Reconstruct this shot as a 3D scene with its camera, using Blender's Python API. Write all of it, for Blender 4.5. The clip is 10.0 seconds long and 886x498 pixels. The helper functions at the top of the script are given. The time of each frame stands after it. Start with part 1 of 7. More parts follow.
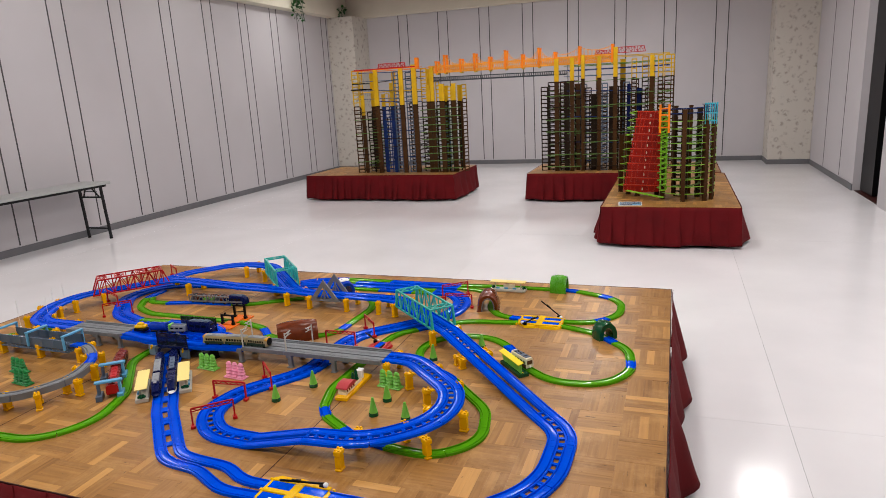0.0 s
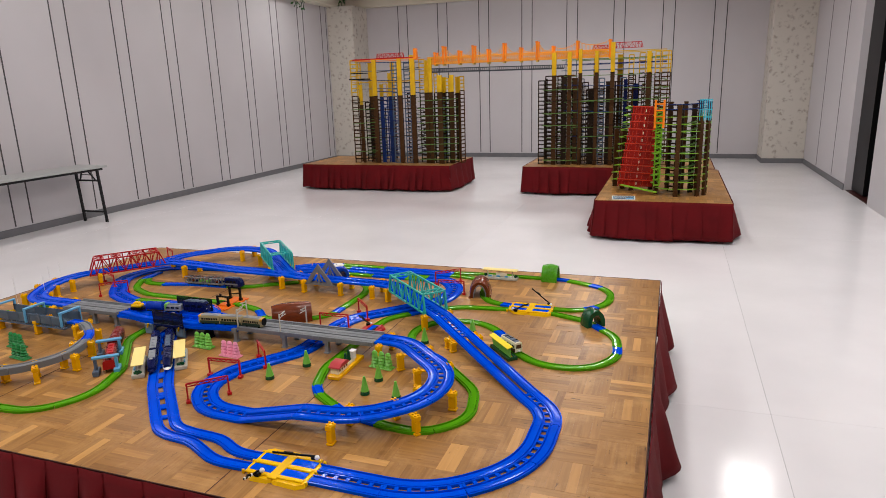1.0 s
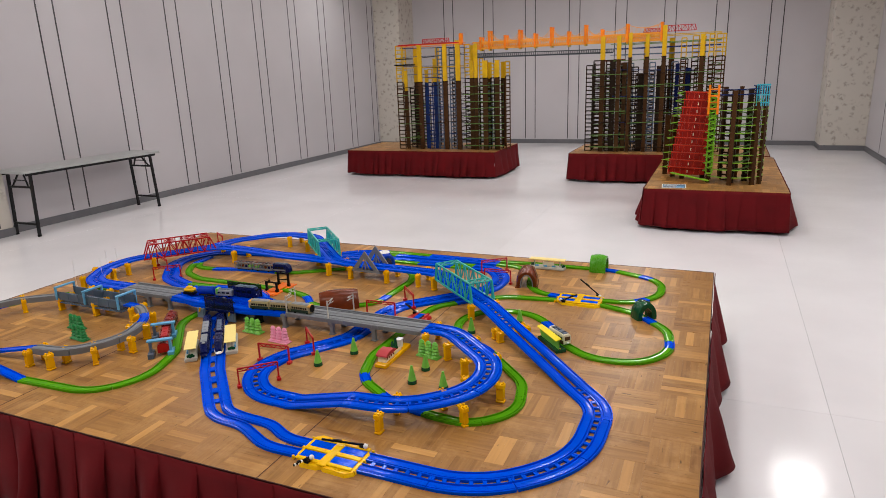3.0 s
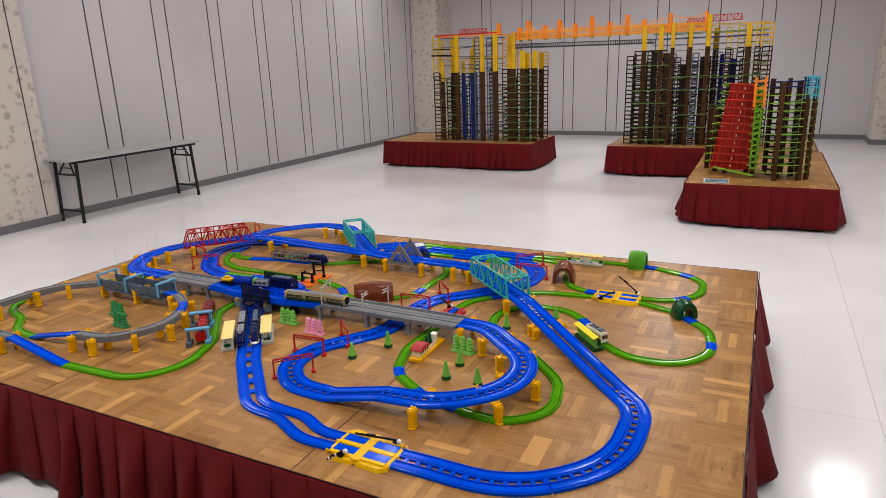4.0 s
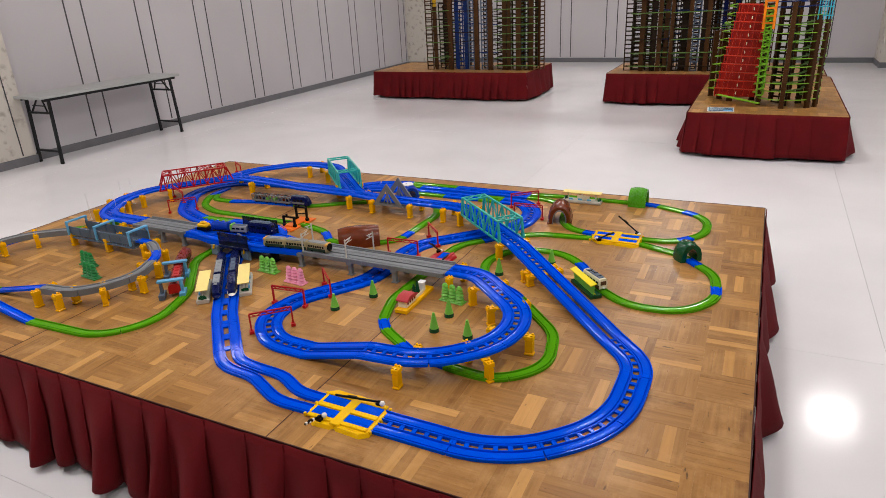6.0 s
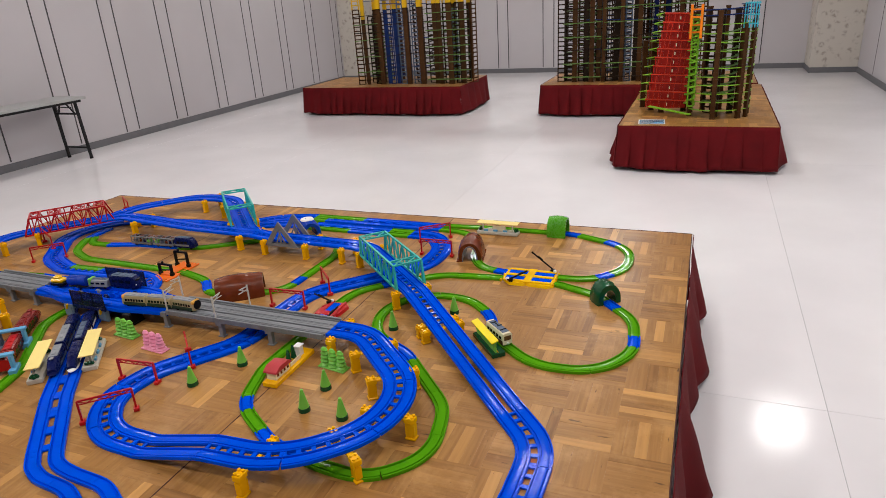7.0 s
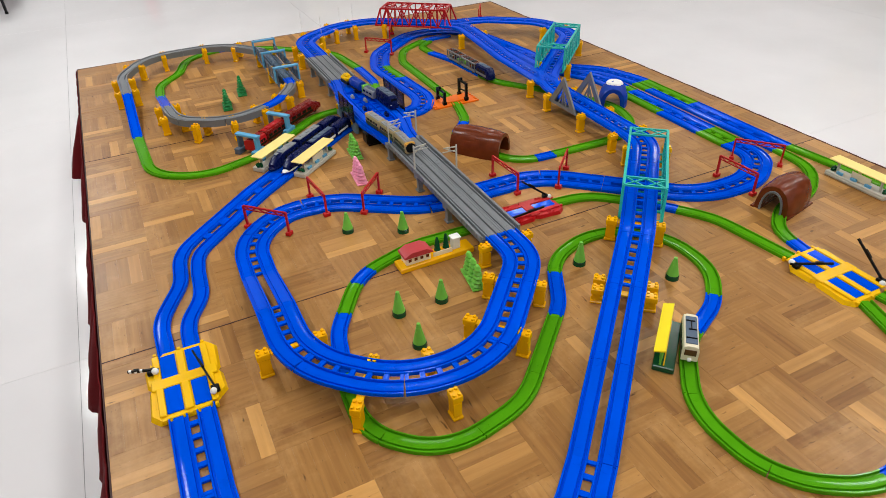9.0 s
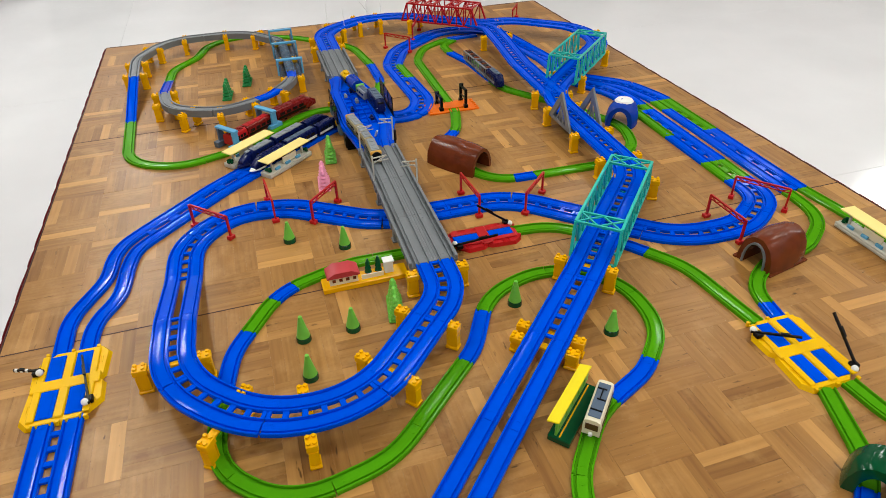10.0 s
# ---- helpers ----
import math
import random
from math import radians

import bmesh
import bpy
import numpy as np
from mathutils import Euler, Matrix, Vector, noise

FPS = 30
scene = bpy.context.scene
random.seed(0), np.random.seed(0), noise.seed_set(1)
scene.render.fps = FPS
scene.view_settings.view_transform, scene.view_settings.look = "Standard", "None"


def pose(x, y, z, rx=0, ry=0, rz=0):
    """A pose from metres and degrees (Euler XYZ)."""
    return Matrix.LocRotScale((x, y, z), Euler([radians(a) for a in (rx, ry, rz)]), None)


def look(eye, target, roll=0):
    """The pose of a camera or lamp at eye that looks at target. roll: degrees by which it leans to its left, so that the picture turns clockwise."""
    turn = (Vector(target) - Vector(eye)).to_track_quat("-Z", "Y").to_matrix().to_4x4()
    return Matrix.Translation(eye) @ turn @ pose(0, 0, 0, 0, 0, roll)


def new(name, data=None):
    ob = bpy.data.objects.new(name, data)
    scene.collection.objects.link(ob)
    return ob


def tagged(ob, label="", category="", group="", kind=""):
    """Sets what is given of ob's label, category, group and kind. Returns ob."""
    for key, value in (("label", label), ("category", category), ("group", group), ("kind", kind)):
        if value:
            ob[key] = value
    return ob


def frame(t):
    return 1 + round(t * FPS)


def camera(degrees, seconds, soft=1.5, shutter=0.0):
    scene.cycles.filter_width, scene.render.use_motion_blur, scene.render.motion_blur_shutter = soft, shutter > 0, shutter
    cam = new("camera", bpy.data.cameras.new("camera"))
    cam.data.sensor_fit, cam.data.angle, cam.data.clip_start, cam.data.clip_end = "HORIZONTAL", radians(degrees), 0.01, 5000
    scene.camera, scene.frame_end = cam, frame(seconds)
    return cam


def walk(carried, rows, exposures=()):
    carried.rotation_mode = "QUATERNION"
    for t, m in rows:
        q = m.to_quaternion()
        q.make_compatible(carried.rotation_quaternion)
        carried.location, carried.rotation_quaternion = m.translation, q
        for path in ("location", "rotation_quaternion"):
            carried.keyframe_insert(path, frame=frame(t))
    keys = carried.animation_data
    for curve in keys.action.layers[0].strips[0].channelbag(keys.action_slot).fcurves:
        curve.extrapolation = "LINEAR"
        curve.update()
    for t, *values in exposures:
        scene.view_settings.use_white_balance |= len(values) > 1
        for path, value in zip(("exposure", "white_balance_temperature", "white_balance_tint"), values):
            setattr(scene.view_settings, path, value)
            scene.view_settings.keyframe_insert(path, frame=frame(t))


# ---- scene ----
cam = camera(69.1, 10.0, soft=0.9)
PATH = [
    (0, (-0.005, -1.255, 1.535), (-0.674, 0.57, 1.065), -3.1),
    (0.5, (0.025, -1.312, 1.522), (-0.61, 0.517, 1.023), -2.5),
    (1, (0.023, -1.311, 1.514), (-0.631, 0.514, 1.023), -1.8),
    (1.5, (0.02, -1.291, 1.516), (-0.649, 0.519, 0.99), -2.4),
    (2, (0.014, -1.286, 1.52), (-0.677, 0.513, 0.987), -2.2),
    (2.5, (0.003, -1.286, 1.523), (-0.722, 0.501, 0.993), -2.0),
    (3, (-0.014, -1.294, 1.522), (-0.785, 0.474, 0.993), -2.1),
    (3.2, (-0.024, -1.288, 1.525), (-0.809, 0.472, 0.993), -2.1),
    (4.3, (-0.037, -1.268, 1.528), (-0.92, 0.437, 0.968), -2.0),
    (4.5, (-0.032, -1.27, 1.522), (-0.92, 0.431, 0.957), -2.0),
    (5, (-0.033, -1.257, 1.522), (-0.923, 0.426, 0.911), -2.3),
    (5.5, (-0.06, -1.198, 1.509), (-0.952, 0.431, 0.768), -2.6),
    (5.7, (-0.088, -1.157, 1.515), (-0.953, 0.484, 0.767), -2.5),
    (6.8, (-0.044, -0.743, 1.494), (-0.81, 0.947, 0.748), -4.3),
    (7, (0.001, -0.628, 1.507), (-0.715, 1.091, 0.777), -3.7),
    (7.5, (0.046, -0.324, 1.484), (-0.583, 1.395, 0.678), -4.2),
    (8, (0.034, -0.08, 1.472), (-0.907, 1.427, 0.554), -4.1),
    (8.5, (0.1, 0.091, 1.464), (-1.237, 1.157, 0.427), -1.1),
    (9, (0.161, 0.267, 1.456), (-1.326, 0.967, 0.318), -2.3),
    (9.5, (0.137, 0.447, 1.448), (-1.382, 1.018, 0.279), -1.7),
    (10, (0.162, 0.695, 1.454), (-1.399, 1.163, 0.295), -1.6),
]
EXPOSURES = [(0, -0.55, 6500, 10), (2.5, -0.62, 6500, 10), (5.5, -0.62, 6500, 10), (7.5, -0.60, 6500, 10), (8.5, -0.54, 6450, 6), (9, -0.50, 6350, 4), (10, -0.50, 6400, 1)]
walk(cam, [(t, look(eye, target, roll)) for t, eye, target, roll in PATH], EXPOSURES)

# ---- light: recessed square panels in a closed hall, no daylight ----
world = bpy.data.worlds.new("world")
scene.world = world
world.use_nodes = True
world.node_tree.nodes["Background"].inputs[0].default_value = (0.9, 0.93, 1.0, 1)
world.node_tree.nodes["Background"].inputs[1].default_value = 0.004
CEIL = 3.62          # ceiling height
LAMPS = [(1.17 - 2.32 * i, 1.72 + 2.54 * j) for i in range(4) for j in range(-1, 3)] + [(1.17 - 2.32 * i, 9.34) for i in range(1, 4)] + [(-8.11, -0.82)]
LAMP_WATTS = 33
for lx, ly in LAMPS:
    data = bpy.data.lights.new("panel_light", "AREA")
    data.shape, data.size, data.size_y = "SQUARE", 0.5, 0.5
    # watts tuned for brightness: less over layout and west wall, more at both ends
    column_gain = 1.1 if lx > 0 else 0.98 if lx > -1.5 else 0.68 if lx > -4 else 0.60
    if ly > 9:
        row_gain = 2.6 if lx > -2 else 1.65
    elif ly > 6:
        row_gain = 0.85
    elif ly > 3:
        row_gain = 1.25 if lx > -2 else 1.1
    elif ly > 0:
        row_gain = 1.0 if lx > 0 else 0.84 if lx > -2 else 0.58
    else:
        row_gain = 3.1 if lx < -2 else 1.0
    data.energy, data.color = LAMP_WATTS * column_gain * row_gain, (1.0, 0.985, 0.965)
    ob = new("panel_light", data)
    ob.matrix_world = pose(lx, ly, CEIL - 0.035)

# ---- materials ----
def rgb(h):
    """Linear colour from an sRGB hex string."""
    v = [int(h[i:i + 2], 16) / 255 for i in (0, 2, 4)]
    return tuple(c / 12.92 if c < 0.04045 else ((c + 0.055) / 1.055) ** 2.4 for c in v) + (1,)


def nodes_of(m):
    m.use_nodes = True
    nt = m.node_tree
    return nt, nt.nodes, nt.links, nt.nodes["Principled BSDF"]


def surface(name, colour, rough=0.4, metal=0.0, spread=0.12, scale=9.0, fine=120.0, bump=0.02, coat=0.0, vary=0.06, spec=0.3):
    """A paint or plastic: two scales of mottling, fine relief, and a small shift from object to object."""
    m = bpy.data.materials.new(name)
    nt, n, l, b = nodes_of(m)
    tc = n.new("ShaderNodeTexCoord")
    big, small = n.new("ShaderNodeTexNoise"), n.new("ShaderNodeTexNoise")
    big.inputs["Scale"].default_value, small.inputs["Scale"].default_value = scale, fine
    big.inputs["Detail"].default_value = 4
    info = n.new("ShaderNodeObjectInfo")
    for k in (big, small):
        l.new(tc.outputs["Object"], k.inputs["Vector"])
    add = n.new("ShaderNodeMath")
    add.operation = "MULTIPLY_ADD"
    add.inputs[1].default_value, add.inputs[2].default_value = vary, 1 - vary / 2
    l.new(info.outputs["Random"], add.inputs[0])
    rng = n.new("ShaderNodeMapRange")
    rng.inputs["From Min"].default_value, rng.inputs["From Max"].default_value = 0.3, 0.7
    rng.inputs["To Min"].default_value, rng.inputs["To Max"].default_value = 1 - spread, 1 + spread
    l.new(big.outputs["Fac"], rng.inputs["Value"])
    mul = n.new("ShaderNodeMath")
    mul.operation = "MULTIPLY"
    l.new(rng.outputs["Result"], mul.inputs[0])
    l.new(add.outputs[0], mul.inputs[1])
    hsv = n.new("ShaderNodeHueSaturation")
    hsv.inputs["Color"].default_value = colour
    l.new(mul.outputs[0], hsv.inputs["Value"])
    l.new(hsv.outputs["Color"], b.inputs["Base Color"])
    rr = n.new("ShaderNodeMapRange")
    rr.inputs["To Min"].default_value, rr.inputs["To Max"].default_value = max(rough - 0.03, 0.02), min(rough + 0.08, 1)
    l.new(small.outputs["Fac"], rr.inputs["Value"])
    l.new(rr.outputs["Result"], b.inputs["Roughness"])
    b.inputs["Metallic"].default_value, b.inputs["Coat Weight"].default_value = metal, coat
    b.inputs["Specular IOR Level"].default_value = spec
    bp = n.new("ShaderNodeBump")
    bp.inputs["Strength"].default_value, bp.inputs["Distance"].default_value = bump, 0.01
    l.new(small.outputs["Fac"], bp.inputs["Height"])
    l.new(bp.outputs["Normal"], b.inputs["Normal"])
    return m


BLUE = surface("track_blue_plastic", rgb("004edc"), 0.05, spread=0.04, spec=0.05, fine=45, bump=0.02)
GREEN = surface("track_green_plastic", rgb("529a12"), 0.05, spread=0.05, spec=0.06, fine=45, bump=0.02)
GREY = surface("track_grey_plastic", rgb("76797d"), 0.38, spread=0.06)
YELLOW = surface("pier_yellow_plastic", rgb("f2b404"), 0.2, spread=0.06, spec=0.2)
CROSS_YELLOW = surface("crossing_yellow_plastic", rgb("ecba08"), 0.2, spread=0.05, spec=0.2)
TUNNEL_BLUE = surface("tunnel_blue_plastic", rgb("0b3aa8"), 0.22, spread=0.06, spec=0.18)
LEMON = surface("roof_lemon_plastic", rgb("f6e08a"), 0.4, spread=0.04)
BRIGHT_YELLOW = surface("bright_yellow_plastic", rgb("f5e018"), 0.35, spread=0.04)
RED = surface("red_plastic", rgb("b8141a"), 0.3, spread=0.06)
ORANGE = surface("orange_plastic", rgb("f2720c"), 0.3, spread=0.06)
TEAL = surface("teal_plastic", rgb("2fb7a8"), 0.35, spread=0.06)
SKY = surface("light_blue_plastic", rgb("62a8d2"), 0.35, spread=0.06)
DARK_GREEN = surface("dark_green_plastic", rgb("074a2a"), 0.15, spread=0.08, spec=0.35)
LEAF_GREEN = surface("light_green_plastic", rgb("74c048"), 0.3, spread=0.08)
TREE_GREEN = surface("tree_green_plastic", rgb("16803c"), 0.4, spread=0.1)
PINK = surface("pink_plastic", rgb("f29ab8"), 0.35, spread=0.06)
BROWN = surface("pier_brown_plastic", rgb("472d16"), 0.45, spread=0.2, spec=0.12)
TUNNEL = surface("tunnel_brown_plastic", rgb("6a2f15"), 0.22, spread=0.18, scale=30, bump=0.12, fine=60)
NAVY = surface("navy_plastic", rgb("0b164a"), 0.25, spread=0.06, spec=0.15)
BLACK = surface("black_plastic", rgb("0a0a0b"), 0.35, spread=0.1, spec=0.15)
WHITE = surface("white_plastic", rgb("eeeeea"), 0.35, spread=0.03)
CREAM = surface("cream_plastic", rgb("ece2c6"), 0.4, spread=0.04)
STONE = surface("station_grey_plastic", rgb("c3c0b4"), 0.45, spread=0.06)
STEEL = surface("brushed_steel", rgb("b4b6b8"), 0.3, metal=1.0, spread=0.05)
TABLE_TOP = surface("table_grey_laminate", rgb("a9abaa"), 0.35, spread=0.04, scale=3)
TABLE_LEG = surface("table_black_paint", rgb("17181a"), 0.4, spread=0.1)
TROUGH = surface("smoky_blue_plastic", rgb("56697c"), 0.2, spread=0.05)
GLASS_DARK = surface("smoked_window_plastic", rgb("0d1118"), 0.12, spread=0.04, spec=0.2)
CLOTH = surface("maroon_skirt_cloth", rgb("5f0a10"), 0.85, spread=0.16, scale=5, fine=420, bump=0.1, spec=0.2)
DECK_EDGE = surface("deck_aluminium_edge", rgb("3c1814"), 0.5, metal=0.0, spread=0.1)
BASEBOARD = surface("baseboard_grey_vinyl", rgb("6f6f72"), 0.55, spread=0.06)
GROOVE = surface("wall_groove_dark", rgb("4a484a"), 0.7, spread=0.08)
CORNICE = surface("cornice_cream_paint", rgb("d8d2c0"), 0.7, spread=0.04, scale=2)
LAMP_FRAME = surface("lamp_frame_white", rgb("e8e8e8"), 0.5, spread=0.03)


def emit(name, colour, strength):
    m = bpy.data.materials.new(name)
    nt, n, l, b = nodes_of(m)
    b.inputs["Base Color"].default_value = colour
    b.inputs["Emission Color"].default_value = colour
    b.inputs["Emission Strength"].default_value = strength
    return m


DIFFUSER = emit("lamp_diffuser", (1, 0.955, 0.9, 1), 3.0)


def wood(name, light, dark, along="X", scale=1.0):
    """Oak strip: streaks along one axis, and each strip a tone of its own."""
    m = bpy.data.materials.new(name)
    nt, n, l, b = nodes_of(m)
    tc = n.new("ShaderNodeTexCoord")
    mp = n.new("ShaderNodeMapping")
    mp.inputs["Scale"].default_value = (5 * scale, 90 * scale, 30) if along == "X" else (90 * scale, 5 * scale, 30)
    info, geo = n.new("ShaderNodeObjectInfo"), n.new("ShaderNodeNewGeometry")
    sh = n.new("ShaderNodeVectorMath")
    sh.operation = "ADD"
    mixr = n.new("ShaderNodeMath")
    mixr.operation = "ADD"
    l.new(info.outputs["Random"], mixr.inputs[0])
    l.new(geo.outputs["Random Per Island"], mixr.inputs[1])
    fr = n.new("ShaderNodeMath")
    fr.operation = "FRACT"
    l.new(mixr.outputs[0], fr.inputs[0])
    big = n.new("ShaderNodeMath")
    big.operation = "MULTIPLY"
    big.inputs[1].default_value = 37
    l.new(fr.outputs[0], big.inputs[0])
    l.new(tc.outputs["Object"], mp.inputs["Vector"])
    l.new(mp.outputs["Vector"], sh.inputs[0])
    l.new(big.outputs[0], sh.inputs[1])
    grain, patch = n.new("ShaderNodeTexNoise"), n.new("ShaderNodeTexNoise")
    grain.inputs["Scale"].default_value, grain.inputs["Detail"].default_value = 1.0, 6
    l.new(sh.outputs[0], grain.inputs["Vector"])
    patch.inputs["Scale"].default_value = 3.0
    l.new(tc.outputs["Object"], patch.inputs["Vector"])
    tone = n.new("ShaderNodeMix")
    tone.data_type = "RGBA"
    tone.inputs["A"].default_value, tone.inputs["B"].default_value = dark, light
    t1 = n.new("ShaderNodeMath")
    t1.operation = "MULTIPLY_ADD"
    t1.inputs[1].default_value = 1.2
    # most strips lie near the middle tone, a few are much lighter or darker
    off, sq, cube = (n.new("ShaderNodeMath") for _ in range(3))
    off.operation, sq.operation, cube.operation = "SUBTRACT", "MULTIPLY", "MULTIPLY"
    off.inputs[1].default_value = 0.5
    l.new(fr.outputs[0], off.inputs[0])
    l.new(off.outputs[0], sq.inputs[0]), l.new(off.outputs[0], sq.inputs[1])
    l.new(sq.outputs[0], cube.inputs[0]), l.new(off.outputs[0], cube.inputs[1])
    l.new(cube.outputs[0], t1.inputs[0])
    t2 = n.new("ShaderNodeMath")
    t2.operation = "MULTIPLY_ADD"
    t2.inputs[1].default_value, t2.inputs[2].default_value = 0.44, 0.115
    l.new(grain.outputs["Fac"], t2.inputs[0])
    l.new(t2.outputs[0], t1.inputs[2])
    # one strip in five is of much paler sapwood
    pale, both = n.new("ShaderNodeMapRange"), n.new("ShaderNodeMath")
    pale.inputs["From Min"].default_value, pale.inputs["From Max"].default_value, pale.inputs["To Max"].default_value = 0.72, 0.97, 0.22
    l.new(fr.outputs[0], pale.inputs["Value"])
    l.new(t1.outputs[0], both.inputs[0])
    l.new(pale.outputs["Result"], both.inputs[1])
    l.new(both.outputs[0], tone.inputs["Factor"])
    knot, warp = n.new("ShaderNodeTexVoronoi"), n.new("ShaderNodeMapping")
    warp.inputs["Scale"].default_value = (7, 26, 1) if along == "X" else (26, 7, 1)
    l.new(tc.outputs["Object"], warp.inputs["Vector"])
    shk = n.new("ShaderNodeVectorMath")
    shk.operation = "ADD"
    l.new(warp.outputs["Vector"], shk.inputs[0])
    l.new(big.outputs[0], shk.inputs[1])
    l.new(shk.outputs[0], knot.inputs["Vector"])
    kr = n.new("ShaderNodeMapRange")
    kr.inputs["From Min"].default_value, kr.inputs["From Max"].default_value = 0.13, 0.03
    kr.inputs["To Max"].default_value = 0.7
    l.new(knot.outputs["Distance"], kr.inputs["Value"])
    pick = n.new("ShaderNodeMath")
    pick.operation = "GREATER_THAN"
    pick.inputs[1].default_value = 0.62
    sep = n.new("ShaderNodeSeparateColor")
    l.new(knot.outputs["Color"], sep.inputs[0])
    l.new(sep.outputs[0], pick.inputs[0])
    km = n.new("ShaderNodeMath")
    km.operation = "MULTIPLY"
    l.new(kr.outputs["Result"], km.inputs[0])
    l.new(pick.outputs[0], km.inputs[1])
    dark_mix = n.new("ShaderNodeMix")
    dark_mix.data_type = "RGBA"
    dark_mix.inputs["B"].default_value = rgb("3a2412")
    l.new(tone.outputs["Result"], dark_mix.inputs["A"])
    l.new(km.outputs[0], dark_mix.inputs["Factor"])
    # short dark cracks along the strip, and pale patches painted for worn varnish and glare
    split, cr = n.new("ShaderNodeTexNoise"), n.new("ShaderNodeMapRange")
    run = n.new("ShaderNodeMapping")
    run.inputs["Scale"].default_value = (16, 80, 1) if along == "X" else (80, 16, 1)
    l.new(tc.outputs["Object"], run.inputs["Vector"])
    shc = n.new("ShaderNodeVectorMath")
    shc.operation = "ADD"
    l.new(run.outputs["Vector"], shc.inputs[0])
    l.new(big.outputs[0], shc.inputs[1])
    l.new(shc.outputs[0], split.inputs["Vector"])
    split.inputs["Scale"].default_value, split.inputs["Detail"].default_value = 1.0, 4
    cr.inputs["From Min"].default_value, cr.inputs["From Max"].default_value, cr.inputs["To Max"].default_value = 0.68, 0.74, 0.7
    l.new(split.outputs["Fac"], cr.inputs["Value"])
    cracked, worn_glare = n.new("ShaderNodeMix"), n.new("ShaderNodeMix")
    cracked.data_type = worn_glare.data_type = "RGBA"
    scuff_glare, sr = n.new("ShaderNodeTexNoise"), n.new("ShaderNodeMapRange")
    scuff_glare.inputs["Scale"].default_value, scuff_glare.inputs["Detail"].default_value, scuff_glare.inputs["Roughness"].default_value = 7.0, 5, 0.7
    geo_at = n.new("ShaderNodeNewGeometry")
    l.new(geo_at.outputs["Position"], scuff_glare.inputs["Vector"])
    sr.inputs["From Min"].default_value, sr.inputs["From Max"].default_value, sr.inputs["To Max"].default_value = 0.50, 0.74, 0.45
    l.new(scuff_glare.outputs["Fac"], sr.inputs["Value"])
    l.new(dark_mix.outputs["Result"], worn_glare.inputs["A"])
    worn_glare.inputs["B"].default_value = rgb("cfa267")
    l.new(sr.outputs["Result"], worn_glare.inputs["Factor"])
    l.new(worn_glare.outputs["Result"], cracked.inputs["A"])
    cracked.inputs["B"].default_value = rgb("2e1a0a")
    l.new(cr.outputs["Result"], cracked.inputs["Factor"])
    l.new(cracked.outputs["Result"], b.inputs["Base Color"])
    rr = n.new("ShaderNodeMapRange")
    rr.inputs["To Min"].default_value, rr.inputs["To Max"].default_value = 0.24, 0.44
    l.new(patch.outputs["Fac"], rr.inputs["Value"])
    l.new(rr.outputs["Result"], b.inputs["Roughness"])
    b.inputs["Specular IOR Level"].default_value = 0.26
    bp = n.new("ShaderNodeBump")
    bp.inputs["Strength"].default_value, bp.inputs["Distance"].default_value = 0.05, 0.004
    l.new(grain.outputs["Fac"], bp.inputs["Height"])
    l.new(bp.outputs["Normal"], b.inputs["Normal"])
    return m


OAK_X = wood("oak_strip_along_x", rgb("e1a95f"), rgb("60370f"), "X")
OAK_Y = wood("oak_strip_along_y", rgb("e1a95f"), rgb("60370f"), "Y")


def floor_vinyl():
    """Polished white vinyl: faint clouds, scuffs and tile to tile shade."""
    m = surface("floor_polished_vinyl", rgb("eceaec"), 0.12, spread=0.05, scale=1.3, fine=30, bump=0.015, vary=0.05, spec=0.5)
    return m


def wall_panel():
    return surface("wall_lilac_grey_panel", rgb("c3bfc2"), 0.6, spread=0.04, scale=0.9, fine=160, bump=0.03, vary=0.04)


def wallpaper():
    """Pale wallpaper with a sparse printed spray of grey leaves."""
    m = bpy.data.materials.new("floral_wallpaper")
    nt, n, l, b = nodes_of(m)
    tc = n.new("ShaderNodeTexCoord")
    vor, noi = n.new("ShaderNodeTexVoronoi"), n.new("ShaderNodeTexNoise")
    vor.inputs["Scale"].default_value, noi.inputs["Scale"].default_value = 9, 18
    noi.inputs["Detail"].default_value = 3
    l.new(tc.outputs["Object"], noi.inputs["Vector"])
    l.new(tc.outputs["Object"], vor.inputs["Vector"])
    a = n.new("ShaderNodeMapRange")
    a.inputs["From Min"].default_value, a.inputs["From Max"].default_value = 0.5, 0.25
    l.new(vor.outputs["Distance"], a.inputs["Value"])
    c = n.new("ShaderNodeMapRange")
    c.inputs["From Min"].default_value, c.inputs["From Max"].default_value = 0.44, 0.6
    l.new(noi.outputs["Fac"], c.inputs["Value"])
    mul = n.new("ShaderNodeMath")
    mul.operation = "MULTIPLY"
    l.new(a.outputs["Result"], mul.inputs[0])
    l.new(c.outputs["Result"], mul.inputs[1])
    mix = n.new("ShaderNodeMix")
    mix.data_type = "RGBA"
    mix.inputs["A"].default_value, mix.inputs["B"].default_value = rgb("cac4ba"), rgb("a39a90")
    l.new(mul.outputs[0], mix.inputs["Factor"])
    l.new(mix.outputs["Result"], b.inputs["Base Color"])
    b.inputs["Roughness"].default_value = 0.75
    return m


FLOOR, PANEL, PAPER = floor_vinyl(), wall_panel(), wallpaper()
CEILING = surface("ceiling_red_brown_panel", rgb("6e3c30"), 0.7, spread=0.08, scale=2)

# ---- building tools ----
def shade(me, angle=35):
    for p in me.polygons:
        p.use_smooth = True
    me.set_sharp_from_angle(angle=radians(angle))


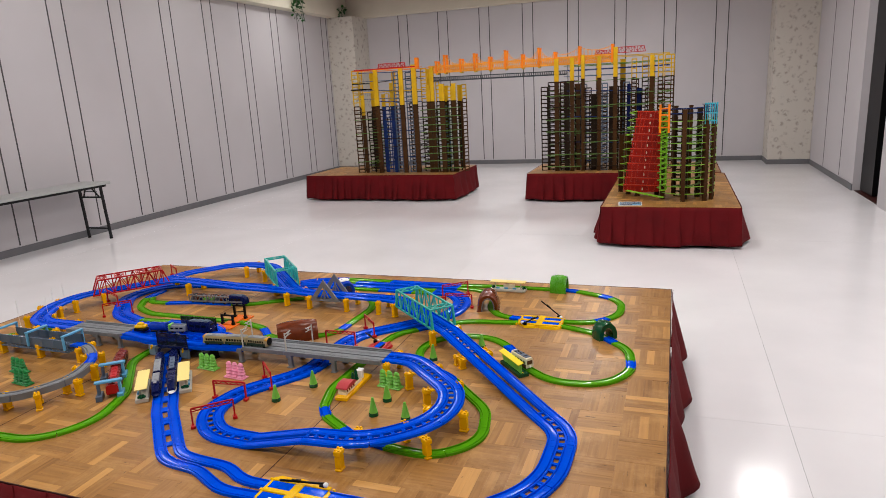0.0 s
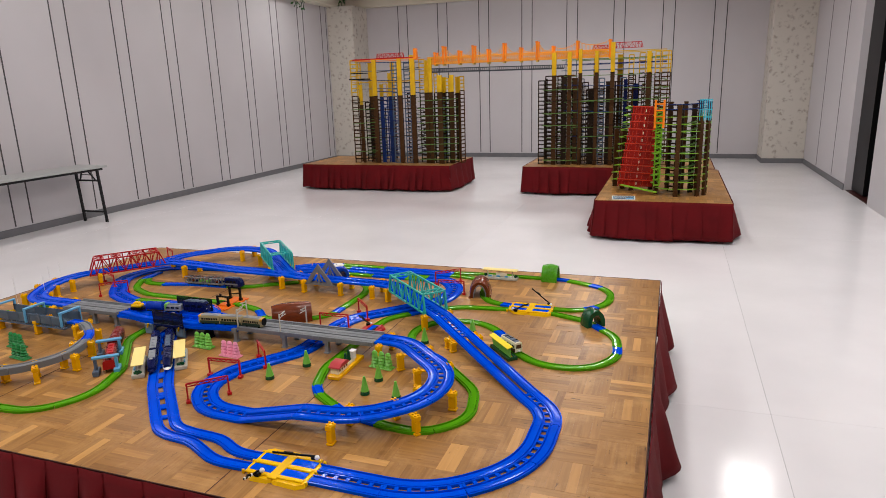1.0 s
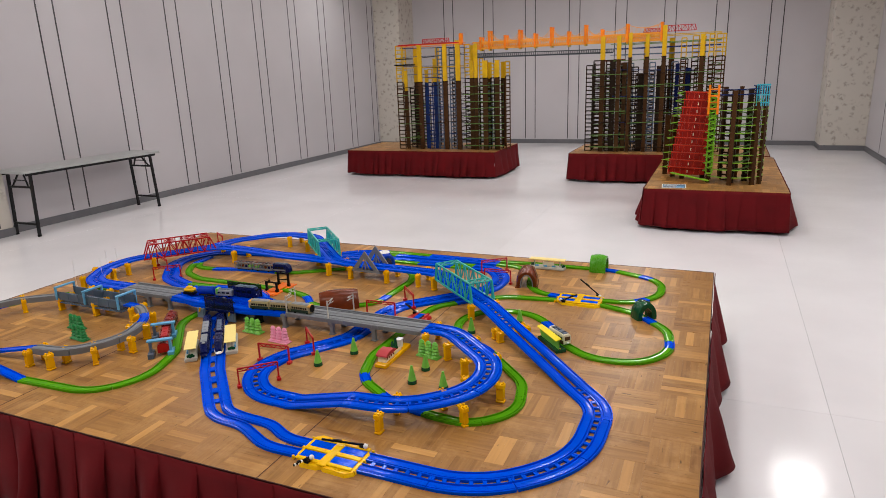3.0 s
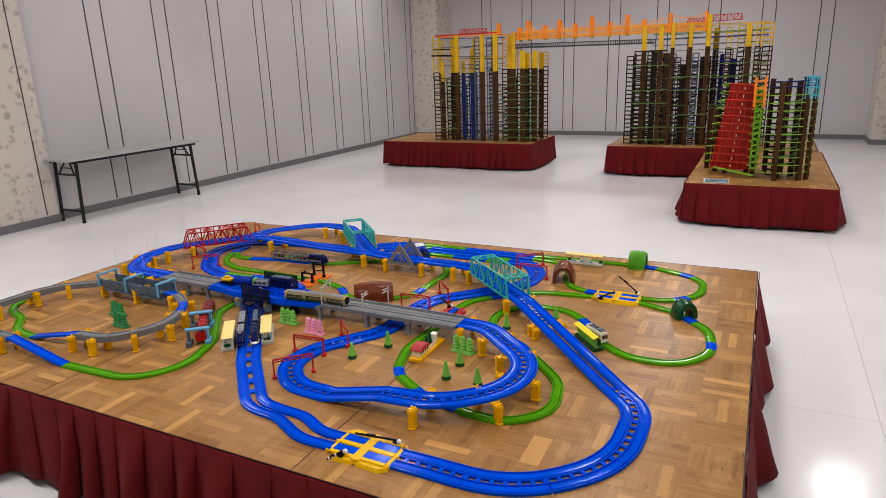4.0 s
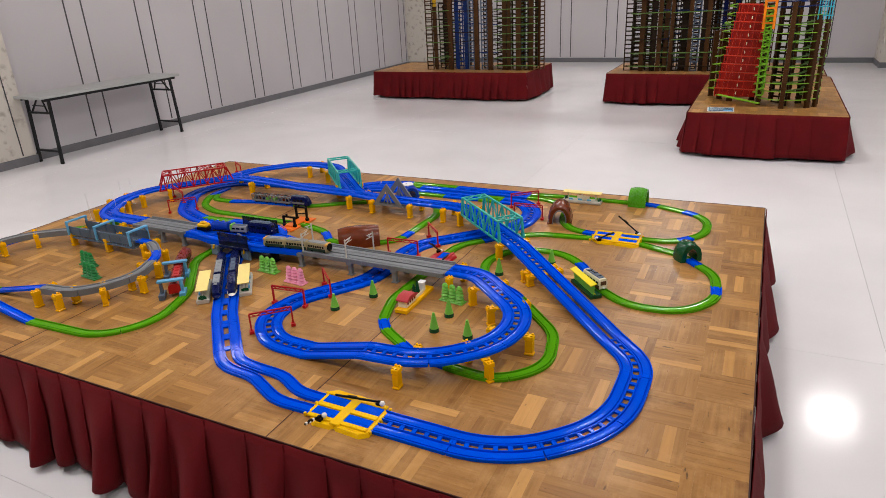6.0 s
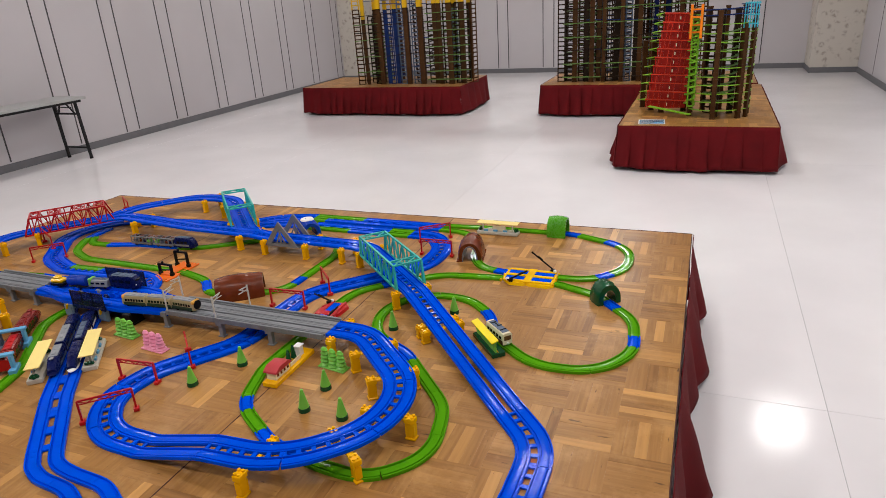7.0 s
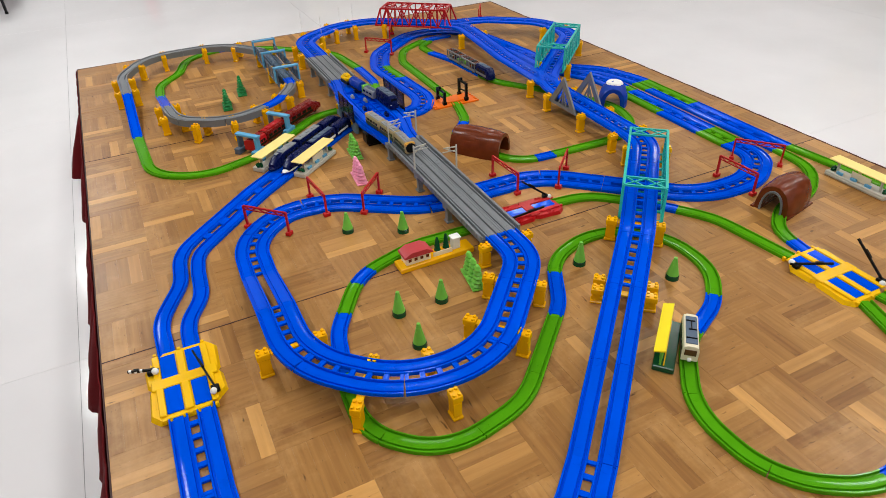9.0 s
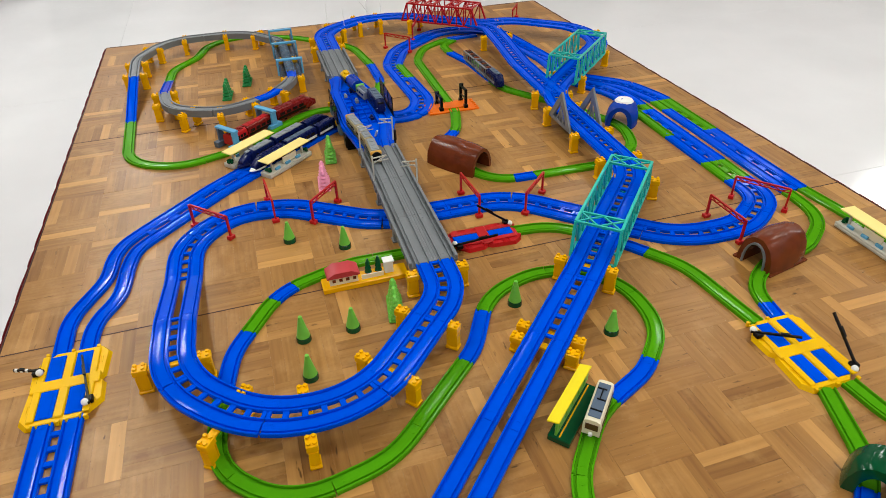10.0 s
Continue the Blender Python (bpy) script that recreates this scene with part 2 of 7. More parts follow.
def mesh_of(name, bm, material, smooth=True):
    me = bpy.data.meshes.new(name)
    bmesh.ops.recalc_face_normals(bm, faces=bm.faces)
    bm.to_mesh(me)
    bm.free()
    for m in material if isinstance(material, (list, tuple)) else [material]:
        me.materials.append(m)
    if smooth:
        shade(me)
    return me


def part(name, bm, material, parent, label="", m=None, smooth=True):
    """One mesh object under a thing or a part."""
    ob = new(name, mesh_of(name, bm, material, smooth))
    ob.parent = parent
    if m is not None:
        ob.matrix_local = m
    return tagged(ob, label)


def share(name, me, parent, m, label=""):
    ob = new(name, me)
    ob.parent = parent
    ob.matrix_local = m
    return tagged(ob, label)


def thing(name, label, category, m=None, group="", kind=""):
    ob = new(name)
    ob.empty_display_size = 0.05
    if m is not None:
        ob.matrix_world = m
    return tagged(ob, label, category, group, kind)


def solid(name, bm, material, label="", category="", m=None, group="", kind="", smooth=True):
    """A thing of one mesh."""
    ob = new(name, mesh_of(name, bm, material, smooth))
    if m is not None:
        ob.matrix_world = m
    return tagged(ob, label, category, group, kind)


def box(bm, x0, x1, y0, y1, z0, z1, m=None, bevel=0.0):
    r = bmesh.ops.create_cube(bm, size=1.0)
    vs = r["verts"]
    for v in vs:
        v.co = Vector((x0 if v.co.x < 0 else x1, y0 if v.co.y < 0 else y1, z0 if v.co.z < 0 else z1))
    if bevel:
        es = list({e for v in vs for e in v.link_edges})
        vs = list({v for f in bmesh.ops.bevel(bm, geom=es, offset=bevel, segments=1, affect="EDGES")["faces"] for v in f.verts} | {v for v in vs if v.is_valid})
    if m is not None:
        bmesh.ops.transform(bm, matrix=m, verts=[v for v in vs if v.is_valid])
    return bm


def bar(bm, a, b, w, h=None, up=(0, 0, 1)):
    """A square bar from a to b."""
    a, b = Vector(a), Vector(b)
    h = h or w
    d = (b - a).normalized()
    s = d.cross(Vector(up))
    if s.length < 1e-4:
        s = d.cross(Vector((1, 0, 0)))
    s.normalize()
    t = s.cross(d)
    ring = [(s * i * w + t * j * h) / 2 for i, j in ((-1, -1), (1, -1), (1, 1), (-1, 1))]
    va, vb = [bm.verts.new(a + q) for q in ring], [bm.verts.new(b + q) for q in ring]
    bm.faces.new(va), bm.faces.new(vb[::-1])
    for i in range(4):
        bm.faces.new((va[i], vb[i], vb[(i + 1) % 4], va[(i + 1) % 4]))
    return bm


def cyl(bm, x, y, z0, z1, r0, r1=None, seg=12, m=None):
    r1 = r0 if r1 is None else r1
    mm = Matrix.Translation((x, y, (z0 + z1) / 2))
    bmesh.ops.create_cone(bm, cap_ends=True, segments=seg, radius1=r0, radius2=r1, depth=z1 - z0, matrix=(m or Matrix()) @ mm)
    return bm


def join(bm, other):
    """Adds another bmesh to this one."""
    me = bpy.data.meshes.new("piece")
    other.to_mesh(me)
    other.free()
    bm.from_mesh(me)
    bpy.data.meshes.remove(me)


def prism(bm, outline, y0, y1):
    """A polygon in x and z, drawn out along y."""
    a = [bm.verts.new((x, y0, z)) for x, z in outline]
    b = [bm.verts.new((x, y1, z)) for x, z in outline]
    bm.faces.new(a), bm.faces.new(b[::-1])
    k = len(a)
    for i in range(k):
        bm.faces.new((a[i], b[i], b[(i + 1) % k], a[(i + 1) % k]))
    return bm


def rounded(points, step=0.018):
    """Points (x, y, z, radius) joined by straights and arcs, sampled evenly: list of (place, distance)."""
    p = [Vector(q[:3]) for q in points]
    out = [p[0]]
    for i in range(1, len(p) - 1):
        r = points[i][3]
        a, b = p[i - 1] - p[i], p[i + 1] - p[i]
        a2, b2 = Vector((a.x, a.y)), Vector((b.x, b.y))
        turn = math.pi - a2.angle(b2)
        if turn < 0.01:
            out.append(p[i])
            continue
        cut = min(r * math.tan(turn / 2), a2.length * 0.49, b2.length * 0.49)
        s, e = p[i] + a * (cut / a2.length), p[i] + b * (cut / b2.length)
        n = max(int(turn / 0.1), 2)
        for k in range(n + 1):
            t = k / n
            out.append(s * (1 - t) ** 2 + p[i] * 2 * t * (1 - t) + e * t * t if turn < 0.6 else arc_at(s, p[i], e, turn, t))
    out.append(p[-1])
    line, run = [out[0]], 0.0
    for q in out[1:]:
        if (q - line[-1]).length > 1e-5:
            line.append(q)
    dist = [0.0]
    for a, b in zip(line, line[1:]):
        dist.append(dist[-1] + (b - a).length)
    n = max(int(dist[-1] / step), 2)
    res, j = [], 0
    for k in range(n + 1):
        d = dist[-1] * k / n
        while j < len(dist) - 2 and dist[j + 1] < d:
            j += 1
        f = (d - dist[j]) / (dist[j + 1] - dist[j])
        res.append((line[j].lerp(line[j + 1], f), d))
    return res


def place_at(pts, d):
    """The place at a distance along sampled places."""
    total = pts[-1][1]
    f = min(max(d / total * (len(pts) - 1), 0), len(pts) - 1.000001)
    i = int(f)
    return pts[i][0].lerp(pts[i + 1][0], f - i)


def arc_at(s, c, e, turn, t):
    """A place on the arc that touches s-c at s and c-e at e."""
    w = math.cos(turn / 2)
    u = (1 - t) ** 2 + 2 * w * t * (1 - t) + t * t
    return (s * (1 - t) ** 2 + c * 2 * w * t * (1 - t) + e * t * t) / u


# cross-section of one moulded rail, 38 mm wide, with two wheel grooves
RAIL = ((-20.3, 0), (-20.3, 9), (-19.2, 10.3), (-16.4, 10.3), (-15.6, 3.6), (-11.0, 3.6), (-10.2, 8.5), (-5.4, 8.85), (0, 9.0), (5.4, 8.85), (10.2, 8.5), (11.0, 3.6), (15.6, 3.6), (16.4, 10.3), (19.2, 10.3), (20.3, 9), (20.3, 0))
RAIL = [(u / 1000, w / 1000) for u, w in RAIL]


GIRDER = [(-0.022, -0.016), (-0.022, 0.011), *RAIL[2:-2], (0.022, 0.011), (0.022, -0.016)]   # the same rail on a deep girder


def sweep(bm, pts, offset, profile=RAIL):
    """Draws a profile along places, set off sideways."""
    rows = []
    for i, p in enumerate(pts):
        a, b = pts[max(i - 1, 0)], pts[min(i + 1, len(pts) - 1)]
        d = (b - a).normalized()
        side = Vector((d.y, -d.x, 0)).normalized()
        up = side.cross(d)
        rows.append([bm.verts.new(p + side * (u + offset) + up * w) for u, w in profile])
    k = len(profile)
    for r, q in zip(rows, rows[1:]):
        for i in range(k):
            bm.faces.new((r[i], r[(i + 1) % k], q[(i + 1) % k], q[i]))
    bm.faces.new(rows[0]), bm.faces.new(rows[-1][::-1])
    return bm


PITCH = 0.0292   # half the distance of the two rails of a double track


def track_line(name, label, points, spans, double, piece=0.215, ties=True, group="track lines", open_ties=False):
    """A laid line: rail pieces along a rounded path. spans: (up to which place (x, y), or 1 for the end; material; tied)."""
    top = thing(name, label, "toy track", LAY, group)
    pts = rounded(points)
    total = pts[-1][1]
    start = 0.0
    for upto, material, tied in spans:
        end = total if upto == 1 else min((abs((p - Vector((*upto, p.z))).length) + (9 if d <= start + 0.03 else 0), d) for p, d in pts)[1]
        n = max(round((end - start) / piece), 1)
        for k in range(n):
            a, b = start + (end - start) * k / n, start + (end - start) * (k + 1) / n
            m = max(int((b - a) / 0.018), 2)
            sub = [place_at(pts, a + 0.0006 + (b - a - 0.0012) * q / m) for q in range(m + 1)]
            pair_of = material if isinstance(material, tuple) else None
            material_a = pair_of[0] if pair_of else material
            bm = bmesh.new()
            for off in ((-PITCH, PITCH) if double and not pair_of else (-PITCH,) if double else (0,)):
                sweep(bm, sub, off, GIRDER if material == GREY and not double else RAIL)
            if pair_of:
                part("rail", sweep(bmesh.new(), sub, PITCH), pair_of[1], top)
            bend = (sub[1] - sub[0]).angle(sub[-1] - sub[-2])
            pace, wide = (0.036, 0.006) if open_ties or bend > 0.12 or sub[0].z > DECK + 0.03 else (0.07, 0.018)
            if double and tied is True:
                m = max(int((b - a) / pace), 2)
                for q in range(m + 1):
                    f = q / m * (len(sub) - 1)
                    i = min(int(f), len(sub) - 2)
                    c, d = sub[i].lerp(sub[i + 1], f - i), (sub[i + 1] - sub[i]).normalized()
                    s = Vector((d.y, -d.x, 0)).normalized()
                    half = wide if 0 < q < m else wide * 0.7
                    c = c + d * (half if q == 0 else -half if q == m else 0) + Vector((0, 0, 0.005))
                    bar(bm, c - s * 0.013, c + s * 0.013, half * 2, 0.006)
            if tied == "full":
                sweep(bm, sub, 0, [(-0.0125, 0.001), (-0.0125, 0.0088), (-0.002, 0.0088), (-0.0012, 0.0078), (0.0012, 0.0078), (0.002, 0.0088), (0.0125, 0.0088), (0.0125, 0.001)])
            # clips at both ends of the piece
            for off in ((-PITCH, PITCH) if double else (0,)):
                for i, sgn in ((min(1, len(sub) - 1), 1), (max(len(sub) - 2, 0), -1)):
                    j = min(i + 1, len(sub) - 1)
                    d = (sub[j] - sub[j - 1]).normalized()
                    s = Vector((d.y, -d.x, 0)).normalized()
                    c = sub[i] + s * off + Vector((0, 0, 0.0088))
                    bar(bm, c - s * 0.005, c + d * sgn * 0.004, 0.002, 0.0012)
                    bar(bm, c + s * 0.005, c + d * sgn * 0.004, 0.002, 0.0012)
            part("rail", bm, material_a, top)
        start = end
    return top

# ---- the hall ----
XL, XR, YF, YB, DECK = -7.02, 2.22, 12.2, -4.2, 0.385
WALL_TOP = 3.2


def slab(name, x0, x1, y0, y1, z0, z1, material, label, category="wall", bevel=0.0):
    bm = bmesh.new()
    box(bm, x0, x1, y0, y1, z0, z1, bevel=bevel)
    return solid(name, bm, material, label, category, kind="structure")


floor = slab("floor", -9.1, 4.4, YB - 0.2, YF + 0.2, -0.12, -0.002, surface("screed_grey", rgb("77757a"), 0.6), "grey screed under the polished vinyl floor of the hall", "floor")
slab("wall_west", XL - 0.2, XL, 2.1, YF, 0, CEIL, PANEL, "pale lilac-grey panelled wall with dark vertical grooves")
slab("wall_west_recess", XL - 0.95, XL - 0.8, 0.75, 2.3, 0, CEIL, PANEL, "pale grey panelled wall set back beside the pillar")
slab("wall_west_bay", XL - 1.98, XL - 1.9, YB, 2.3, 0, CEIL, PANEL, "pale wall at the back of the side bay")
slab("wall_west_south", XL - 0.3, XL - 0.08, YB, -1.05, 0, CEIL, PANEL, "pale wall at the end of the side bay")
slab("wall_north", XL - 0.2, XR + 0.2, YF, YF + 0.2, 0, CEIL, PANEL, "pale lilac-grey panelled end wall with dark vertical grooves")
slab("wall_south", XL - 2, 4.2, YB - 0.2, YB, 0, CEIL, PANEL, "plain pale wall that closes the hall")
slab("wall_east", XR, XR + 0.25, 8.5, YF, 0, CEIL, PANEL, "pale lilac-grey wall beside the sliding door gap")
slab("wall_east_corridor", 4.0, 4.2, YB, YF, 0, CEIL, PANEL, "pale wall across the passage beyond the door gap")
slab("wall_east_south", XR, XR + 0.25, YB, 7.35, 0, CEIL, PANEL, "pale wall beside the sliding door gap")
slab("pillar_west", XL - 0.02, -6.93, 2.1, 3.07, 0, WALL_TOP, PAPER, "pillar covered with pale floral wallpaper", "pillar", 0.006)
slab("pillar_west_return", XL - 0.82, XL - 0.02, 2.1, 2.3, 0, WALL_TOP, PAPER, "side of the pillar with pale floral wallpaper", "pillar")
slab("pillar_north_west", XL, -6.42, 11.5, YF, 0, WALL_TOP, PAPER, "corner pillar covered with pale floral wallpaper", "pillar", 0.006)
slab("pillar_north_east", 1.55, XR, 11.5, YF, 0, WALL_TOP, PAPER, "corner pillar covered with pale floral wallpaper", "pillar", 0.006)
slab("ceiling", -9.1, 4.4, YB - 0.2, YF + 0.2, CEIL, CEIL + 0.15, CEILING, "red-brown ceiling panels", "ceiling")
slab("trim_west", XL, XL + 0.22, 3.0, YF - 0.2, WALL_TOP, CEIL, CORNICE, "cream cornice box along the wall top", "cornice", 0.006)
slab("trim_north", XL, XR, YF - 0.2, YF, WALL_TOP, CEIL, CORNICE, "cream cornice box along the wall top", "cornice", 0.006)
slab("trim_lintel", XR - 0.02, XR + 0.27, 7.35, 8.5, 2.6, CEIL, CORNICE, "plain lintel over the door gap", "cornice")

# grooves in pairs, a narrow strip between them
def groove(wall, at):
    bm = bmesh.new()
    if wall == "west":
        box(bm, XL, XL + 0.003, at - 0.008, at + 0.008, 0.1, WALL_TOP)
    elif wall == "pillar":
        box(bm, -6.93, -6.927, at - 0.006, at + 0.006, 0.1, 2.3)
    elif wall == "recess":
        box(bm, XL - 0.8, XL - 0.797, at - 0.008, at + 0.008, 0.1, WALL_TOP)
    elif wall == "east":
        box(bm, XR - 0.003, XR, at - 0.008, at + 0.008, 0.1, WALL_TOP)
    else:
        box(bm, at - 0.008, at + 0.008, YF - 0.003, YF, 0.1, WALL_TOP)
    solid("trim", bm, GROOVE, "dark vertical shadow groove between wall panels", "wall groove", kind="structure", smooth=False)


for k in range(10):
    for d in (0, 0.21):
        if k < 9:
            groove("west", 3.865 + 0.921 * k + d)
        if k < 8:
            groove("north", 0.64 - 0.903 * k + d)
for y in (2.43, 2.93):
    groove("pillar", y)
for y in (1.15, 1.36):
    groove("recess", y)
for y in (9.3, 10.4):
    groove("east", y)


def baseboard(x0, x1, y0, y1):
    bm = bmesh.new()
    box(bm, x0, x1, y0, y1, 0, 0.085, bevel=0.002)
    solid("baseboard", bm, BASEBOARD, "dark grey vinyl baseboard", "baseboard", kind="structure")


baseboard(XL, XL + 0.012, 3.07, 11.5)
baseboard(-6.93, -6.918, 2.088, 3.08)
baseboard(XL - 0.8, XL - 0.788, 0.75, 2.088)
baseboard(XL - 0.08, XL - 0.068, YB, -1.05)
baseboard(XL - 0.788, -6.93, 2.088, 2.1)
baseboard(-6.41, 1.54, YF - 0.012, YF)
baseboard(-6.42, -6.408, 11.488, YF)
baseboard(XL + 0.012, -6.408, 11.488, 11.5)
baseboard(1.538, 1.55, 11.488, YF)
baseboard(1.55, XR, 11.488, 11.5)
baseboard(XR - 0.012, XR, 8.5, 11.488)
baseboard(3.988, 4.0, 3, YF)

# tall black panel drawn for the dark gap of the doorway
bm = bmesh.new()
box(bm, XR + 0.08, XR + 0.16, 7.9, 8.46, 0.02, 2.55, bevel=0.004)
solid("door_1", bm, BLACK, "tall black panel drawn for the dark gap of the doorway", "door", kind="structure")
bm = bmesh.new()
box(bm, XR + 0.02, XR + 0.23, 7.36, 8.49, 0.0, 0.006, bevel=0.001)
solid("trim", bm, DECK_EDGE, "dark metal door track let into the floor", "door track", kind="structure")

# polished vinyl in wide sheets, the welds just to be seen
sheet_x = [-9.1] + [0.52 + 2.27 * k for k in range(-4, 2)] + [4.4]
sheet_y = [YB - 0.2, -0.16, 1.71, 5.45, 9.2, YF + 0.2]
for a, b in zip(sheet_x, sheet_x[1:]):
    for c, d in zip(sheet_y, sheet_y[1:]):
        bm = bmesh.new()
        box(bm, a + 0.0007, b - 0.0007, c + 0.0007, d - 0.0007, -0.002, 0.0)
        part("vinyl_sheet", bm, FLOOR, floor, smooth=False)

# ---- portable stages with pleated skirts ----
def skirt(length, height, seed, flare=0.05, fold=0.022, gap=0.075, lift=0.012, ends=(1.0, 1.0)):
    """A knife-pleated cloth along x from 0 to length, hanging from z = height; pleats open towards the hem."""
    rnd = random.Random(seed)
    bm = bmesh.new()
    rows = 10
    cuts = [0.0]
    while cuts[-1] < length - 1.2 * gap:
        cuts.append(cuts[-1] + gap * rnd.uniform(0.8, 1.25))
    cuts.append(length)
    # stations along the top: the rise of each pleat, its rounded lip and the tuck back behind it
    shape = ((0.0, 0.0), (0.10, 0.06), (0.22, 0.22), (0.36, 0.50), (0.50, 0.78), (0.64, 0.95), (0.78, 1.0), (0.90, 0.92), (0.99, 0.70), (1.03, 0.42), (1.02, 0.16))
    stations = []
    for a, b in zip(cuts, cuts[1:]):
        open_, lean = rnd.choice((0.25, 0.5, 0.8, 1.0, 1.35)) * rnd.uniform(0.85, 1.15), rnd.uniform(-0.5, 0.6)
        for u, v in shape:
            stations.append((a + u * (b - a), v, open_, lean, b - a))
    stations.append((length, 0.0, 0.5, 0.0, gap))
    grid = []
    for j in range(rows + 1):
        f = j / rows
        row = []
        for x, v, open_, lean, wide in stations:
            edge = min(1.0, 0.3 + 3.0 * x / ends[0] if ends[0] else 1.0, 0.3 + 3.0 * (length - x) / ends[1] if ends[1] else 1.0)
            deep = 0.003 + (fold * open_ * max(f - 0.1, 0.0) ** 0.85) * edge
            wave = 0.75 + 0.6 * noise.noise((x * 1.5, seed, 5))
            y = -0.0085 - flare * edge * f * wave - deep * v - 0.008 * f * noise.noise((x * 7, f * 3, seed))
            z = height * (1 - f) + f * (lift + 0.55 * lift * noise.noise((x * 4, seed, 9)) + 0.3 * lift * v)
            side = lean * wide * 0.35 * f * min(1.0, 6 * min(x, length - x))
            out = (flare * 0.25 + 0.004) * f * (max(0.0, 1 - 6 * (length - x)) - max(0.0, 1 - 6 * x))
            row.append(bm.verts.new((x + side + out, y, z)))
        grid.append(row)
    for r, q in zip(grid, grid[1:]):
        for i in range(len(stations) - 1):
            bm.faces.new((r[i], r[i + 1], q[i + 1], q[i]))
    return bm


def stage(label, x0, x1, y0, y1, seed, m=None, flare=0.07, fold=0.05, gap=0.12, lift=0.025):
    top = thing("portable_stage", label, "stage", m)
    h = DECK - 0.001
    w, d = x1 - x0, y1 - y0
    for k, (p, length) in enumerate(((pose(x0, y0, 0, 0, 0, 0), w), (pose(x1, y0, 0, 0, 0, 90), d), (pose(x1, y1, 0, 0, 0, 180), w), (pose(x0, y1, 0, 0, 0, 270), d))):
        s = part("skirt", skirt(length, h, seed + k, flare * (1 if k != 1 else 0.9), fold * (1 if k != 1 else 1.05), gap * (1 if k != 1 else 1.9), lift), CLOTH, top, "maroon pleated cloth skirt" if k == 0 else "", p)
        s.modifiers.new("thick", "SOLIDIFY").thickness = 0.002
    bm = bmesh.new()
    box(bm, x0 + 0.004, x1 - 0.004, y0 + 0.004, y1 - 0.004, DECK - 0.06, DECK - 0.004)
    part("deck_frame", bm, DECK_EDGE, top, "dark edge frame under the deck")
    for x in (x0 + 0.1, (x0 + x1) / 2, x1 - 0.1):
        for y in (y0 + 0.1, y1 - 0.1):
            bm = bmesh.new()
            cyl(bm, x, y, 0, DECK - 0.06, 0.02)
            part("leg", bm, STEEL, top)
    return top


BACK, WEST = 2.455, -3.62         # far edge and west edge of the main stage
main_stage = stage("low parquet stage with maroon skirt that carries the train layout", WEST, 0, 0, BACK, 11, flare=0.035, fold=0.085, gap=0.125, lift=0.03)
stage_a = stage("low wooden stage with maroon skirt under the bridge tower", -5.45, -3.02, 7.56, 8.72, 23)
stage_b = stage("low wooden stage with maroon skirt under the wide toy tower", -1.93, 0.55, 7.58, 8.74, 37)
stage_c = stage("low wooden stage with maroon skirt under the spiral toy tower", -0.66, 0.58, 5.06, 7.5, 51)

# ---- the train layout: lines of moulded rail ----
LAY = pose(-0.021, -0.018, 0, 0, 0, -0.85)     # the layout lies a little askew on its stage
G, U = DECK, DECK + 0.066      # underside of rails on the deck, and on full piers
B, N, S = BLUE, GREEN, GREY

track_line("double_track", "blue double toy track that climbs from the deck over yellow piers", [
    (-0.93, 0.175, G, 0), (-0.55, 0.175, G, 0.36), (-0.315, 0.41, G, 0.36), (-0.315, 0.74, G, 0.36), (-0.43, 0.865, G, 0.5),
    (-0.97, 1.41, U, 0), (-1.40, 1.80, U, 0.2), (-2.08, 1.815, U, 0.34), (-2.58, 2.31, U, 0.2), (-2.84, 2.31, U, 0.22),
    (-3.06, 2.06, U, 0.25), (-3.09, 1.87, U, 0.2), (-3.38, 1.50, U, 0.2), (-3.38, 1.30, U, 0.24), (-3.22, 1.06, U, 0.2), (-2.92, 1.06, U, 0)],
    [((-0.43, 0.865), B, True), ((-0.80, 1.24), B, False), (1, B, True)], True, open_ties=True)
track_line("double_track", "blue double toy track joining two raised lines", [
    (-2.06, 1.83, U, 0), (-2.45, 1.84, U, 0.3), (-2.78, 1.88, U, 0.25), (-3.02, 1.90, U, 0.2), (-3.12, 1.80, U, 0)], [(1, B, True)], True)
for x0, x1 in ((-2.92, -2.556), (-1.829, -1.13)):
    track_line("viaduct_track", "grey double toy track on the long viaduct", [(x0, 1.06, U, 0), (x1, 1.06, U, 0)], [(1, S, "full")], True)
track_line("double_track", "blue double toy track looping down from the viaduct to the deck", [
    (-1.13, 1.06, U, 0), (-1.0, 1.06, U, 0.3), (-0.725, 0.81, U, 0.3), (-0.725, 0.595, U, 0.3), (-0.90, 0.415, U, 0.3), (-1.12, 0.415, U - 0.012, 0),
    (-1.35, 0.415, G, 0), (-1.53, 0.42, G, 0.2), (-1.66, 0.56, G, 0.2), (-1.64, 0.73, G, 0.22), (-1.47, 0.98, G, 0.25), (-1.47, 1.40, G, 0.25),
    (-1.10, 1.79, G, 0.25), (-1.10, 2.01, G, 0.22), (-1.21, 2.16, G, 0.22), (-1.34, 2.16, G, 0)],
    [((-1.12, 0.415), B, True), ((-1.35, 0.415), B, False), (1, B, True)], True)
